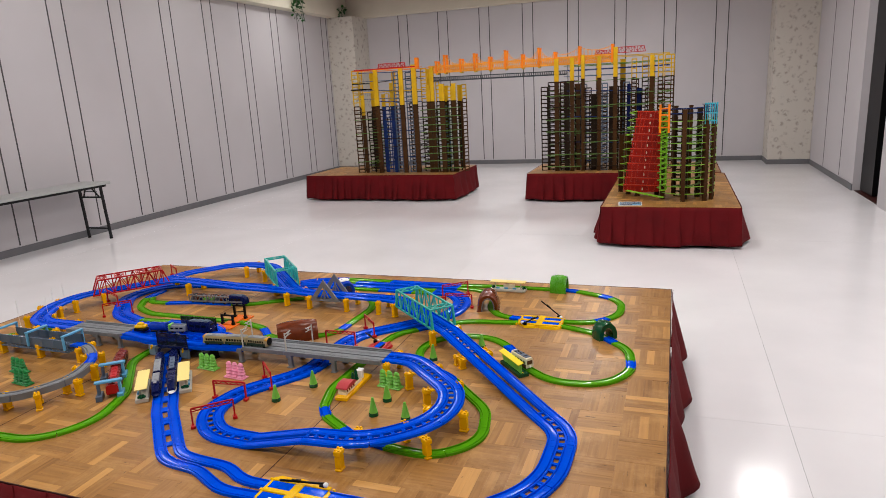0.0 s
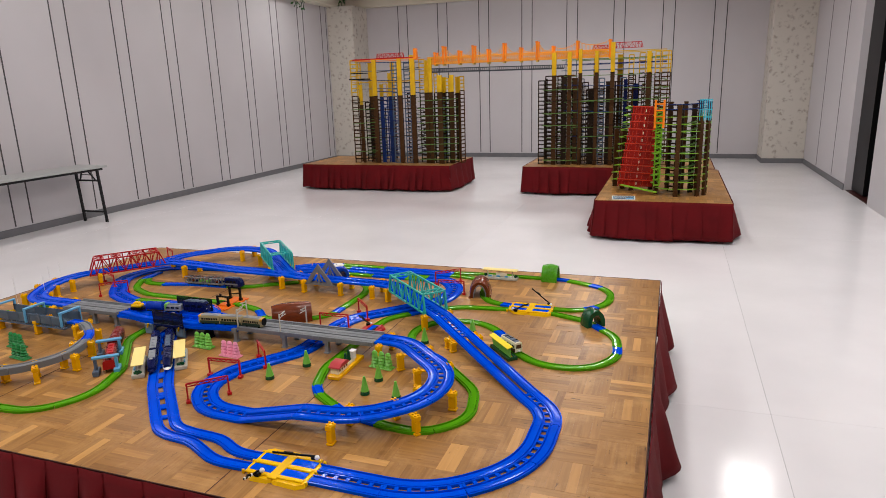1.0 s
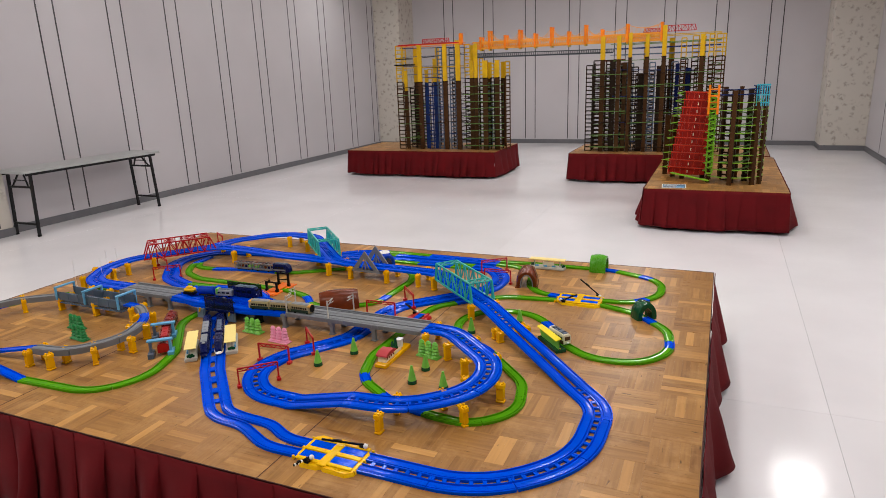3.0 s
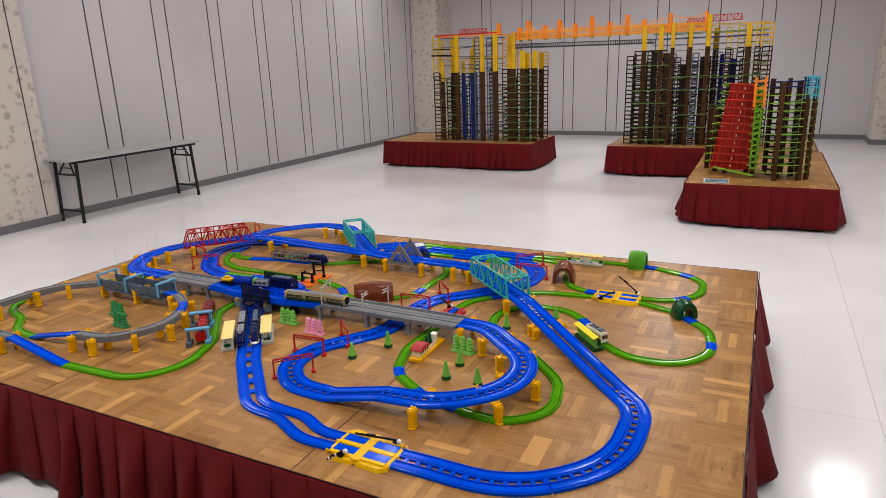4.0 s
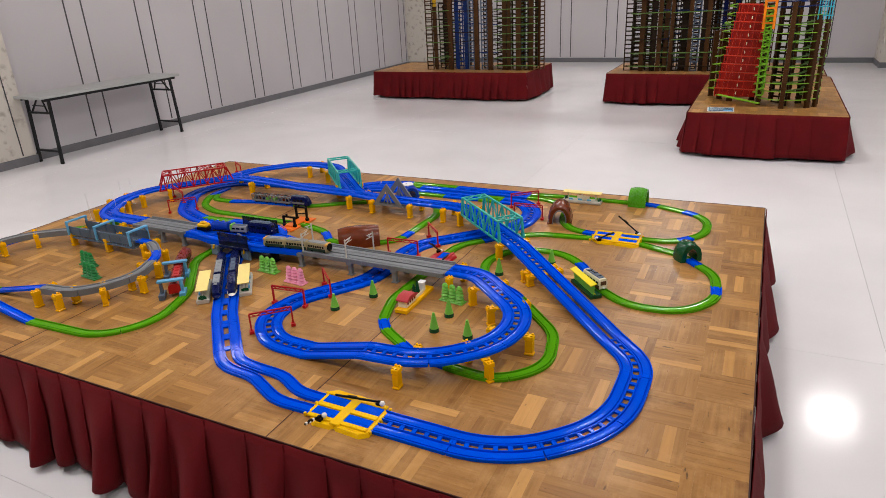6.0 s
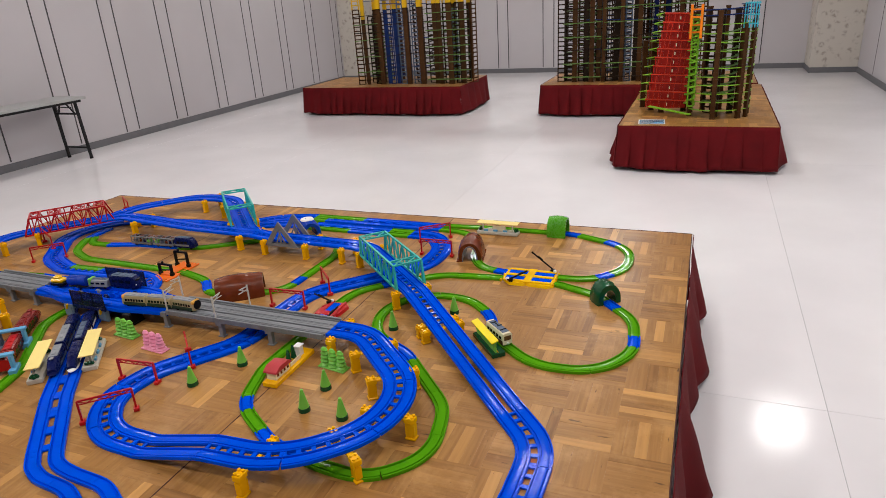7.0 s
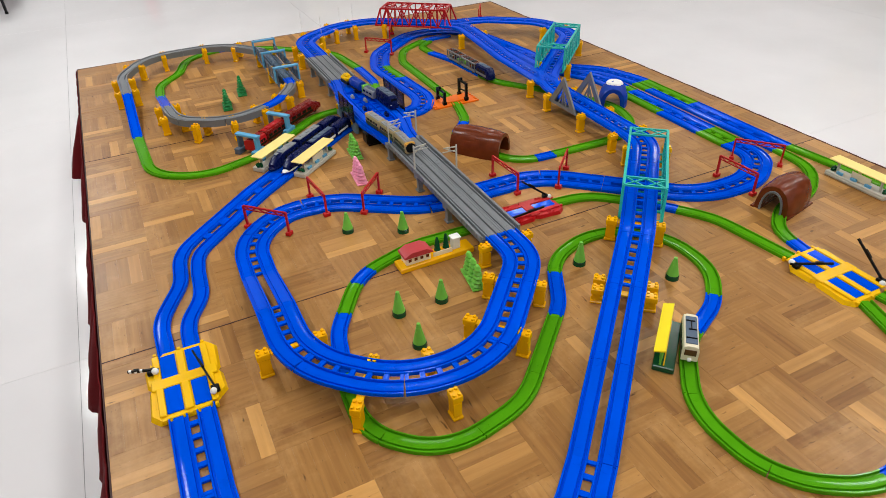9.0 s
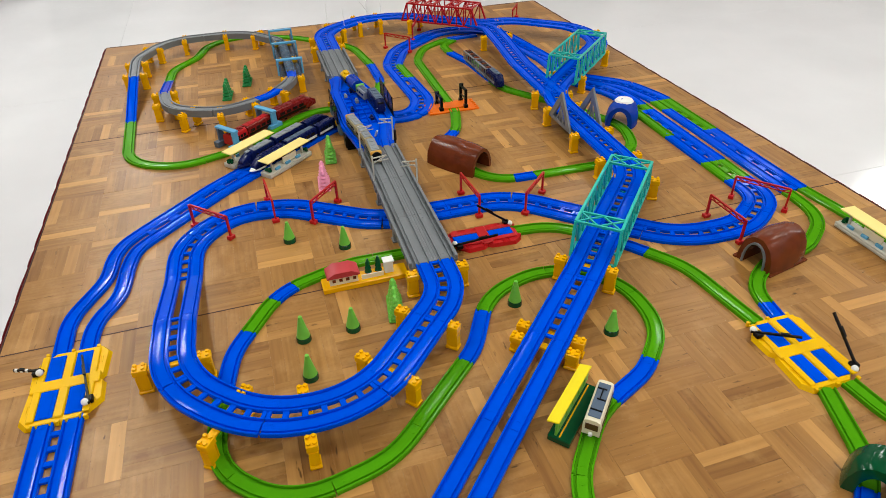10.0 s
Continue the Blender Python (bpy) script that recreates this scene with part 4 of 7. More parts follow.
# ---- road crossings with barrier arms ----
def crossing(label, m, plate, lanes, L=0.22, W=0.15, arms=()):
    t = thing("road_crossing", label, "road crossing", m)
    bm = bmesh.new()
    c = 0.045
    # a plate of two halves with cut corners, a notch between them and ramps at both road ends
    outline = [(-L / 2, -W / 2 + c * 0.4), (-L / 2 + c * 0.5, -W / 2), (-0.012, -W / 2 + 0.004), (0, -W / 2 + 0.012), (0.012, -W / 2 + 0.002), (L / 2 - c, -W / 2), (L / 2, -W / 2 + c),
               (L / 2, W / 2 - c * 0.4), (L / 2 - c * 0.5, W / 2), (0.012, W / 2 - 0.004), (0, W / 2 - 0.012), (-0.012, W / 2 - 0.002), (-L / 2 + c, W / 2), (-L / 2, W / 2 - c)]
    count = len(outline)
    outline = [(x, -y) for x, y in outline]
    lo, hi = [bm.verts.new((x, y, 0)) for x, y in outline], [bm.verts.new((x * 0.96, y * 0.93, 0.011)) for x, y in outline]
    bm.faces.new(lo), bm.faces.new(hi)
    for i in range(count):
        bm.faces.new((lo[i], lo[(i + 1) % count], hi[(i + 1) % count], hi[i]))
    for i in (-1, 1):
        for k in range(4):
            box(bm, i * L * 0.3 - 0.014, i * L * 0.3 + 0.014, i * W * 0.36 - 0.008 + 0.005 * k, i * W * 0.36 - 0.0065 + 0.005 * k, 0.011, 0.0124)
        for k in range(3):
            box(bm, -i * L * 0.26 - 0.012, -i * L * 0.26 + 0.012, i * W * 0.38 - 0.006 + 0.005 * k, i * W * 0.38 - 0.0045 + 0.005 * k, 0.011, 0.0124)
    # raised road strip between the lanes, and tongues where the rails enter
    box(bm, -0.016, 0.016, -W / 2 + 0.012, W / 2 - 0.012, 0.0105, 0.0172, bevel=0.002)
    edges = [lanes[0] - 0.026] + [(a + b) / 2 for a, b in zip(lanes, lanes[1:])] + [lanes[-1] + 0.026]
    for y in edges:
        w = 0.0092 if abs(y) < 0.01 else 0.0075
        box(bm, -L / 2 + 0.012, L / 2 - 0.012, y - w, y + w, 0.0102, 0.0166, bevel=0.0018)
        for i in (-1, 1):
            box(bm, i * (L / 2 - 0.002) - 0.004, i * (L / 2 - 0.002) + 0.004, y - 0.004, y + 0.004, 0.001, 0.0142, bevel=0.001)
    part("base_plate", bm, plate, t)
    for y in lanes:
        for x0, x1 in ((-L / 2 + 0.016, -0.014), (0.014, L / 2 - 0.016)):
            bm = bmesh.new()
            box(bm, x0, x1, y - 0.0175, y + 0.0175, 0.0105, 0.0142, bevel=0.0015)
            box(bm, x0 + 0.002, x1 - 0.002, y - 0.010, y + 0.010, 0.0142, 0.0152, bevel=0.0005)
            part("rail_inlay", bm, BLUE, t, "blue rail inlay")
        bm = bmesh.new()
        for y0 in (y - 0.013, y + 0.013):
            box(bm, -0.017, 0.017, y0 - 0.003, y0 + 0.003, 0.011, 0.0122)
        part("wheel_slot", bm, plate, t)
    for x, y, lift, turn, L2 in arms:
        bm = bmesh.new()
        box(bm, -0.009, 0.009, -0.009, 0.009, 0.011, 0.024, bevel=0.002)
        arm = part("barrier", bm, BLACK, t, "black barrier arm with white weight", pose(x, y, 0))
        m2 = pose(0, 0, 0.024, 0, -lift, turn)
        bm = bmesh.new()
        bar(bm, (-0.018, 0, 0), (L2, 0, 0), 0.004, 0.006)
        bar(bm, (L2 * 0.5, 0, 0.004), (L2 * 0.72, 0, 0.004), 0.006, 0.004)
        part("arm", bm, BLACK, arm, "", m2)
        bm = bmesh.new()
        bmesh.ops.create_uvsphere(bm, u_segments=12, v_segments=8, radius=0.008, matrix=pose(-0.012, 0.007, 0.001))
        part("weight", bm, WHITE, arm, "white round weight", m2)
        if L2 < 0.08:
            bm = bmesh.new()
            for k in range(3):
                box(bm, L2 * (0.35 + 0.24 * k), L2 * (0.46 + 0.24 * k), -0.0026, 0.0026, -0.0036, 0.0036)
            part("band", bm, WHITE, arm, "white bands", m2)
    return t


crossing("yellow plastic double road crossing with lifted black barrier", at(-1.03, 0.175, DECK, 0), CROSS_YELLOW, (-0.03, 0.028), 0.225, 0.168,
         ((-0.05, -0.067, 2, -107, 0.05), (0.071, 0.058, 3, -168, 0.136)))
crossing("yellow plastic double road crossing with lifted black barrier", at(-0.62, 1.785, DECK, 0), CROSS_YELLOW, (-0.03, 0.028), 0.225, 0.160,
         ((-0.064, -0.066, 4, 57, 0.09), (0.081, 0.067, 38, 180, 0.115)))
crossing("red plastic single road crossing with black barrier", at(-1.285, 1.252, DECK, 90), RED, (0,), 0.21, 0.11,
         ((-0.084, -0.037, 4, 0, 0.115), (0.084, 0.037, 38, 180, 0.115)))

# orange crossing with black railings
t = thing("signal_crossing", "orange plastic crossing plate with black railing frames", "road crossing", at(-2.23, 1.45, DECK, 0))
bm = bmesh.new()
box(bm, -0.052, 0.052, -0.092, 0.092, 0, 0.008, bevel=0.002)
for k in range(6):
    for sgn in (-1, 1):
        box(bm, -0.05 + 0.018 * k, -0.041 + 0.018 * k, sgn * 0.098 - 0.008, sgn * 0.098 + 0.008, 0, 0.007, bevel=0.001)
box(bm, -0.03, 0.03, -0.06, 0.06, 0.008, 0.014, bevel=0.002)
part("base_plate", bm, ORANGE, t)
for y in (-0.052, 0.052):
    bm = bmesh.new()
    for x in (-0.034, 0.034):
        bar(bm, (x, y, 0.008), (x, y, 0.084 if y > 0 else 0.064), 0.010)
        box(bm, x - 0.008, x + 0.008, y - 0.008, y + 0.008, 0.008, 0.022, bevel=0.001)
    z = 0.08 if y > 0 else 0.06
    bar(bm, (-0.012, y, z), (-0.012, y, z + 0.014), 0.008)
    bar(bm, (-0.036, y, z), (0.036, y, z), 0.008, 0.008)
    bar(bm, (-0.034, y, z * 0.5), (0.034, y, z * 0.6), 0.005)
    part("railing", bm, BLACK, t, "black railing frame")


# ---- tunnels ----
def tunnel(label, m, L, w, h, material, rough=0.003, rim=None, seed=0, swell=0.004, th=0.009):
    """A moulded arch, open at both ends, with an uneven skin."""
    t = thing("toy_tunnel", label, "toy tunnel", m)
    bm = bmesh.new()
    n, rows = 18, 10
    def ring(x, grow, bumpy):
        out = []
        for k in range(n + 1):
            a = math.pi * k / n
            y, z = math.cos(a) * (w / 2 + grow), (math.sin(a) ** 0.75 if 0 < k < n else 0) * (h + grow)
            if bumpy and 0 < k < n:
                d = rough * noise.noise((x * 25 + seed, y * 30, z * 30)) + rough * 0.7 * noise.noise((x * 70, y * 70 + seed, z * 70))
                y, z = y * (1 + d / w * 3), z * (1 + d / h * 2)
            out.append(bm.verts.new((x, y, z)))
        return out
    outer, inner = [], []
    for j in range(rows + 1):
        f = j / rows
        outer.append(ring(-L / 2 + L * f, swell * math.sin(math.pi * f) ** 0.7, True))
        inner.append(ring(-L / 2 + L * f, -th, False))
    for grid in (outer, inner):
        for r, q in zip(grid, grid[1:]):
            for k in range(n):
                bm.faces.new((r[k], r[k + 1], q[k + 1], q[k]))
    for o, i in ((outer[0], inner[0]), (outer[-1], inner[-1])):
        for k in range(n):
            bm.faces.new((o[k], o[k + 1], i[k + 1], i[k]))
    for k in (0, n):
        for j in range(rows):
            bm.faces.new((outer[j][k], outer[j + 1][k], inner[j + 1][k], inner[j][k]))
    part("shell", bm, material, t)
    if rim:
        for sgn in (-1, 1):
            bm = bmesh.new()
            for k in range(15):
                a0, a1 = math.pi * k / 15, math.pi * (k + 1) / 15
                p = [(sgn * (L / 2 + 0.002), math.cos(a) * (w / 2 - 0.018), (math.sin(a) ** 0.75 if 0.03 < a < 3.1 else 0) * (h - 0.018) + 0.001) for a in (a0, a1)]
                bar(bm, p[0], p[1], 0.005, 0.006, (1, 0, 0))
            part("portal_rim", bm, rim, t, "grey portal rim")
        bm = bmesh.new()
        for sgn in (-1, 1):
            box(bm, -L / 2 - 0.004, L / 2 + 0.004, sgn * (w / 2 + 0.004) - 0.006, sgn * (w / 2 + 0.004) + 0.006, 0, 0.006, bevel=0.001)
        part("foot", bm, material, t)
    return t


tunnel("brown plastic mountain tunnel beside the viaduct", at(-1.75, 1.328, DECK, 36), 0.195, 0.112, 0.083, TUNNEL, 0.0015, seed=3, swell=0.008, th=0.012)
tunnel("brown plastic rock tunnel with grey rims over the green track", at(-0.945, 1.967, DECK, 103), 0.145, 0.102, 0.090, TUNNEL, 0.0015, GREY, seed=8, th=0.02, swell=0.009)
LIME = surface("lime_tunnel_plastic", rgb("4c9a1c"), 0.25, spread=0.12, scale=20)
tunnel("light green plastic tunnel over the far green track", at(-0.625, 2.335, DECK, 0), 0.09, 0.108, 0.088, LIME, 0.003, seed=5)
tunnel("glossy dark green plastic tunnel over the looping track", at(-0.292, 1.66, DECK, 128), 0.068, 0.094, 0.079, DARK_GREEN, 0.0015, seed=7, th=0.021)
t = tunnel("blue plastic tunnel with a white cap", at(-1.875, 2.035, DECK, 140), 0.115, 0.098, 0.08, TUNNEL_BLUE, 0.001, seed=9, swell=0.012, th=0.017)
bm = bmesh.new()
cyl(bm, 0, 0, 0.086, 0.0925, 0.036, 0.031, 18)
part("cap", bm, WHITE, t, "white round cap")


# ---- stations and trees ----
def platform(label, m, L=0.21, roof=LEMON):
    t = thing("toy_platform", label, "toy station", m)
    bm = bmesh.new()
    box(bm, -L / 2, L / 2, -0.024, 0.024, 0, 0.017, bevel=0.002)
    box(bm, -L / 2 + 0.004, L / 2 - 0.004, -0.026, 0.026, 0.006, 0.010)
    part("base", bm, STONE, t)
    for x in (-L * 0.36, 0, L * 0.36):
        bm = bmesh.new()
        bar(bm, (x, 0.004, 0.017), (x, 0.004, 0.056), 0.006)
        bar(bm, (x, 0.004, 0.045), (x, -0.016, 0.056), 0.003), bar(bm, (x, 0.004, 0.045), (x, 0.02, 0.056), 0.003)
        part("post", bm, STONE, t)
    bm = bmesh.new()
    box(bm, -L / 2, L / 2, -0.026, 0.022, 0.056, 0.060, bevel=0.001)
    part("roof", bm, roof, t, "pale yellow roof")
    bm = bmesh.new()
    box(bm, -L * 0.2, L * 0.12, 0.006, 0.010, 0.019, 0.044, bevel=0.001)
    part("name_board", bm, CREAM, t)
    bm = bmesh.new()
    for x in (-L * 0.45, L * 0.42):
        for k in range(5):
            bmesh.ops.create_icosphere(bm, subdivisions=1, radius=0.007, matrix=pose(x + 0.006 * math.sin(k * 2.3), -0.010 + 0.005 * k, 0.022 + 0.003 * (k % 2)))
    part("shrub", bm, DARK_GREEN, t, "dark green shrubs")
    for k in range(3):
        bm = bmesh.new()
        box(bm, -L * 0.25 + k * 0.05, -L * 0.25 + k * 0.05 + 0.022, 0.012, 0.019, 0.017, 0.026, bevel=0.001)
        part("bench", bm, SKY, t)
    return t


platform("grey toy platform with pale yellow roof beside the blue train", at(-2.054, 0.63, DECK, 131))
platform("grey toy platform with pale yellow roof beside the blue train", at(-1.94, 0.75, DECK, 311))
platform("grey toy platform with pale yellow roof at the back edge", at(-0.915, 2.275, DECK, 180))

t = thing("toy_platform", "dark green toy platform with bright yellow roof beside the tram", "toy station", at(-0.612, 1.212, DECK, 132))
bm = bmesh.new()
box(bm, -0.085, 0.085, -0.024, 0.024, 0, 0.016, bevel=0.002)
part("base", bm, DARK_GREEN, t)
bm = bmesh.new()
box(bm, -0.08, 0.08, 0.006, 0.011, 0.016, 0.058, bevel=0.001)
for k in range(5):
    box(bm, -0.07 + 0.033 * k, -0.048 + 0.033 * k, 0.0045, 0.0125, 0.028, 0.05)
part("back_wall", bm, LEAF_GREEN, t)
bm = bmesh.new()
box(bm, -0.08, 0.08, -0.0015, 0.0015, 0.0163, 0.0172)
part("platform_line", bm, YELLOW, t, "yellow safety line")
bm = bmesh.new()
box(bm, -0.088, 0.088, -0.013, 0.013, -0.002, 0.002, bevel=0.0005)
part("roof", bm, BRIGHT_YELLOW, t, "bright yellow roof", pose(0, 0.014, 0.062, -14, 0, 0))

t = thing("toy_station", "small cream toy station with red roof on a yellow base", "toy station", at(-1.20, 0.885, DECK, 91))
bm = bmesh.new()
box(bm, -0.115, 0.115, -0.026, 0.026, 0, 0.016, bevel=0.002)
part("base", bm, YELLOW, t)
bm = bmesh.new()
box(bm, -0.095, -0.02, -0.016, 0.02, 0.016, 0.044, bevel=0.001)
part("house", bm, CREAM, t)
bm = bmesh.new()
prism(bm, [(-0.102, 0.043), (-0.100, 0.048), (-0.08, 0.059), (-0.036, 0.059), (-0.016, 0.048), (-0.014, 0.043)], -0.024, 0.026)
part("roof", bm, surface("station_roof_red_plastic", rgb("b83a40"), 0.4), t, "red rounded roof")
for k in range(4):
    bm = bmesh.new()
    box(bm, -0.088 + 0.018 * k, -0.079 + 0.018 * k, -0.0172, -0.0155, 0.026, 0.035)
    part("window", bm, TUNNEL, t, "small brown window")
for x, h in ((0.012, 0.055), (0.04, 0.06)):
    bm = bmesh.new()
    cyl(bm, x, 0.008, 0.016, 0.022, 0.004, seg=8)
    for k in range(3):
        cyl(bm, x, 0.008, 0.022 + h * 0.24 * k, 0.024 + h * 0.24 * (k + 1), 0.0105 - 0.0018 * k, 0.006 - 0.0016 * k, 10)
    part("tree", bm, DARK_GREEN, t, "dark green tree")
bm = bmesh.new()
box(bm, 0.055, 0.078, -0.008, 0.012, 0.016, 0.05, bevel=0.001)
box(bm, 0.052, 0.081, -0.011, 0.015, 0.05, 0.055, bevel=0.001)
part("signal_box", bm, WHITE, t, "white signal box")
bm = bmesh.new()
box(bm, -0.01, 0.05, -0.014, -0.011, 0.016, 0.03, bevel=0.0005)
part("fence", bm, CREAM, t)


def cone_tree(x, y, h=0.068, crown=LEAF_GREEN, base=DARK_GREEN, turn=0):
    t = thing("toy_tree", "light green plastic cone tree on a dark green base", "toy tree", at(x, y, DECK, turn), "cone trees")
    bm = bmesh.new()
    cyl(bm, 0, 0, 0, 0.012, 0.0185, 0.0175, 16)
    cyl(bm, 0, 0, 0.012, 0.016, 0.0175, 0.014, 16)
    part("base", bm, base, t, "dark green round base")
    bm = bmesh.new()
    n, rows = 16, 5
    zs = [0.014 + (h - 0.014) * k / rows for k in range(rows + 1)]
    for k in range(rows):
        f0, f1 = 1 - k / rows, 1 - (k + 1) / rows
        cyl(bm, 0, 0, zs[k], zs[k + 1] + 0.001, 0.004 + 0.0125 * f0, 0.0045 + 0.0112 * f1, n)
    part("crown", bm, crown, t)


for k, (x, y) in enumerate(((-1.455, 0.71), (-1.375, 0.86), (-1.02, 0.70), (-1.02, 0.82), (-0.89, 0.70), (-0.985, 1.23), (-0.815, 1.41))):
    cone_tree(x, y, 0.066 + 0.003 * (k % 3), turn=40 * k)

def tree_row(label, m, material):
    """Three ribbed conifers moulded on one foot."""
    t = thing("toy_tree_row", label, "toy trees", m, "tree rows")
    bm = bmesh.new()
    box(bm, -0.054, 0.054, -0.02, 0.02, 0, 0.006, bevel=0.002)
    part("base", bm, material, t)
    for x in (-0.033, 0, 0.033):
        bm = bmesh.new()
        for k in range(5):
            r = 0.0192 - 0.0012 * k
            tier = bmesh.new()
            cyl(tier, 0, 0, 0.005 + 0.0128 * k, 0.009 + 0.0128 * k, r * 0.86, r, 12)
            cyl(tier, 0, 0, 0.009 + 0.0128 * k, 0.0185 + 0.0128 * k, r, r * 0.5, 12)
            bmesh.ops.scale(tier, vec=(1, 1.02 - 0.1 * k, 1), verts=tier.verts)
            join(bm, tier)
        bmesh.ops.translate(bm, vec=(x, 0, 0), verts=bm.verts)
        part("tree", bm, material, t)


tree_row("light green plastic row of three conifers", at(-1.95, 0.905, DECK, -5), LEAF_GREEN)
tree_row("pink plastic row of three blossom trees", at(-1.76, 0.855, DECK, -5), PINK)
tree_row("light green plastic row of three conifers", at(-1.06, 0.935, DECK, -8), LEAF_GREEN)
tree_row("dark green plastic row of three conifers inside the spiral", at(-2.68, 0.565, DECK, -6), TREE_GREEN)
tree_row("dark green plastic row of three conifers inside the spiral", at(-2.82, 0.655, DECK, -6), TREE_GREEN)

# ---- trains ----
def car_body(L, w, h, nose=0.0, back=0.0):
    """A car body along x, floor at z = 0; nose and back give the slope of the front and rear ends."""
    bm = bmesh.new()
    prof = [(-w / 2, 0.004), (-w / 2, h * 0.72), (-w * 0.43, h * 0.93), (-w * 0.25, h), (w * 0.25, h), (w * 0.43, h * 0.93), (w / 2, h * 0.72), (w / 2, 0.004)]
    rows = []
    steps = [(-L / 2, 1 if back else 0), (-L / 2 + max(back, 0.003) * 0.4, 0.45 if back else 0), (-L / 2 + max(back, 0.003), 0), (L / 2 - max(nose, 0.003), 0),
             (L / 2 - max(nose, 0.003) * 0.4, 0.45 if nose else 0), (L / 2, 1 if nose else 0)]
    for x, drop in steps:
        k = 1 - 0.55 * drop
        s = 1 - 0.28 * drop
        rows.append([bm.verts.new((x, y * s, 0.004 + (z - 0.004) * k)) for y, z in prof])
    for r, q in zip(rows, rows[1:]):
        for i in range(8):
            bm.faces.new((r[i], r[(i + 1) % 8], q[(i + 1) % 8], q[i]))
    bm.faces.new(rows[0]), bm.faces.new(rows[-1])
    return bm


def car(t, x, L, w, h, body, roof, nose=0.0, back=0.0, stripe=None, windows=6, z=0.0, face=None, y=0.0, turn=0.0):
    """One car of a train, as parts of the train: body, roof plate, windows, stripe and wheels."""
    m = pose(x, y, z + 0.006, 0, 0, turn)
    b = part("car_body", car_body(L, w, h, nose, back), body, t, "", m)
    if roof:
        bm = bmesh.new()
        half = w * (0.36 if roof == ROOF_GREY else 0.27)
        box(bm, -L / 2 + back + 0.006, L / 2 - nose - 0.006, -half, half, h - 0.003, h + 0.0018, bevel=0.0008)
        for k in range(3):
            u = (-0.28 + 0.28 * k) * L * 0.9
            box(bm, u - L * 0.06, u + L * 0.06, -w * 0.17, w * 0.17, h + 0.0018, h + 0.004, bevel=0.0008)
        part("roof", bm, roof, b)
    for k in range(windows):
        span = L - nose - back - 0.016
        u = -L / 2 + back + 0.008 + span * (k + 0.5) / windows
        for sgn in (-1, 1):
            bm = bmesh.new()
            box(bm, u - span / windows * 0.36, u + span / windows * 0.36, sgn * w / 2 - 0.0006, sgn * w / 2 + 0.0006, h * 0.46, h * 0.70)
            part("window", bm, GLASS_DARK, b)
    if stripe:
        for sgn in (-1, 1):
            bm = bmesh.new()
            box(bm, -L / 2 + back + 0.002, L / 2 - nose - 0.002, sgn * w / 2 - 0.0005, sgn * w / 2 + 0.0005, h * 0.08 if stripe in (OLIVE, DARK_BROWN) else h * 0.2, h * 0.4)
            part("stripe", bm, stripe, b)
    if face:
        bm = bmesh.new()
        box(bm, L / 2 - 0.002, L / 2 + 0.0012, -w * 0.36, w * 0.36, h * 0.42, h * 0.78, bevel=0.0006)
        part("windscreen", bm, face, b)
    for u in (-L * 0.3, L * 0.3):
        bm = bmesh.new()
        for sgn in (-1, 1):
            cyl(bm, 0, 0, -0.002, 0.002, 0.007, seg=12, m=pose(u, sgn * 0.011, 0.002, 90, 0, 0))
        part("wheel", bm, BLACK, b)
    return b


RAIL_TOP = 0.0065
ROOF_GREY = surface("train_roof_grey_plastic", rgb("8d9196"), 0.4)
OLIVE = surface("train_green_grey_plastic", rgb("26382c"), 0.35)
# small tram
t = thing("toy_tram", "cream toy tram with brown lower sides and slate-grey roof", "toy train", at(-0.588, 1.252, G + RAIL_TOP, 318))
SLATE = surface("slate_grey_plastic", rgb("56657a"), 0.4)
PALE_SLATE = surface("pale_slate_plastic", rgb("71889a"), 0.4)
DARK_BROWN = surface("tram_brown_plastic", rgb("5a3a24"), 0.35)
b = car(t, 0, 0.115, 0.036, 0.046, CREAM, None, stripe=DARK_BROWN, windows=5, face=DARK_BROWN)
bm = bmesh.new()
box(bm, -0.048, 0.048, -0.0125, 0.0125, 0.0455, 0.048, bevel=0.001)
part("roof_panel", bm, SLATE, b, "slate-grey roof panel")
bm = bmesh.new()
for a, c in (((-0.03, -0.012), (-0.03, 0.008)), ((-0.03, 0.0), (0.0, 0.0)), ((0.0, -0.006), (0.0, 0.012)), ((0.03, -0.012), (0.03, 0.012))):
    bar(bm, (*a, 0.049), (*c, 0.049), 0.0025)
part("roof_gear", bm, BLACK, b)
bm = bmesh.new()
box(bm, 0.057, 0.064, -0.004, 0.004, 0.006, 0.013, bevel=0.001)
part("coupling", bm, WHITE, b, "white coupling hook")

# three-car train on the viaduct, bending out into the station
t = thing("toy_train", "sand and grey-green toy commuter train with black front on the viaduct", "toy train", at(-1.88, 1.03, U + RAIL_TOP, 0))
SAND = surface("train_sand_plastic", rgb("a1936c"), 0.35)
AMBER = surface("train_amber_plastic", rgb("d9a03c"), 0.35)
b = car(t, 0.125, 0.112, 0.036, 0.041, SAND, ROOF_GREY, nose=0.010, stripe=OLIVE, windows=7, y=0.001)
bm = bmesh.new()
box(bm, 0.040, 0.0545, -0.0186, 0.0186, 0.028, 0.0417, bevel=0.004)
part("front_cap", bm, AMBER, b, "amber cab roof")
bm = bmesh.new()
cyl(bm, 0, 0, -0.0015, 0.0015, 0.0175, seg=18, m=pose(0.0568, 0, 0.024, 0, 90, 0))
part("windscreen", bm, BLACK, b, "black round windscreen")
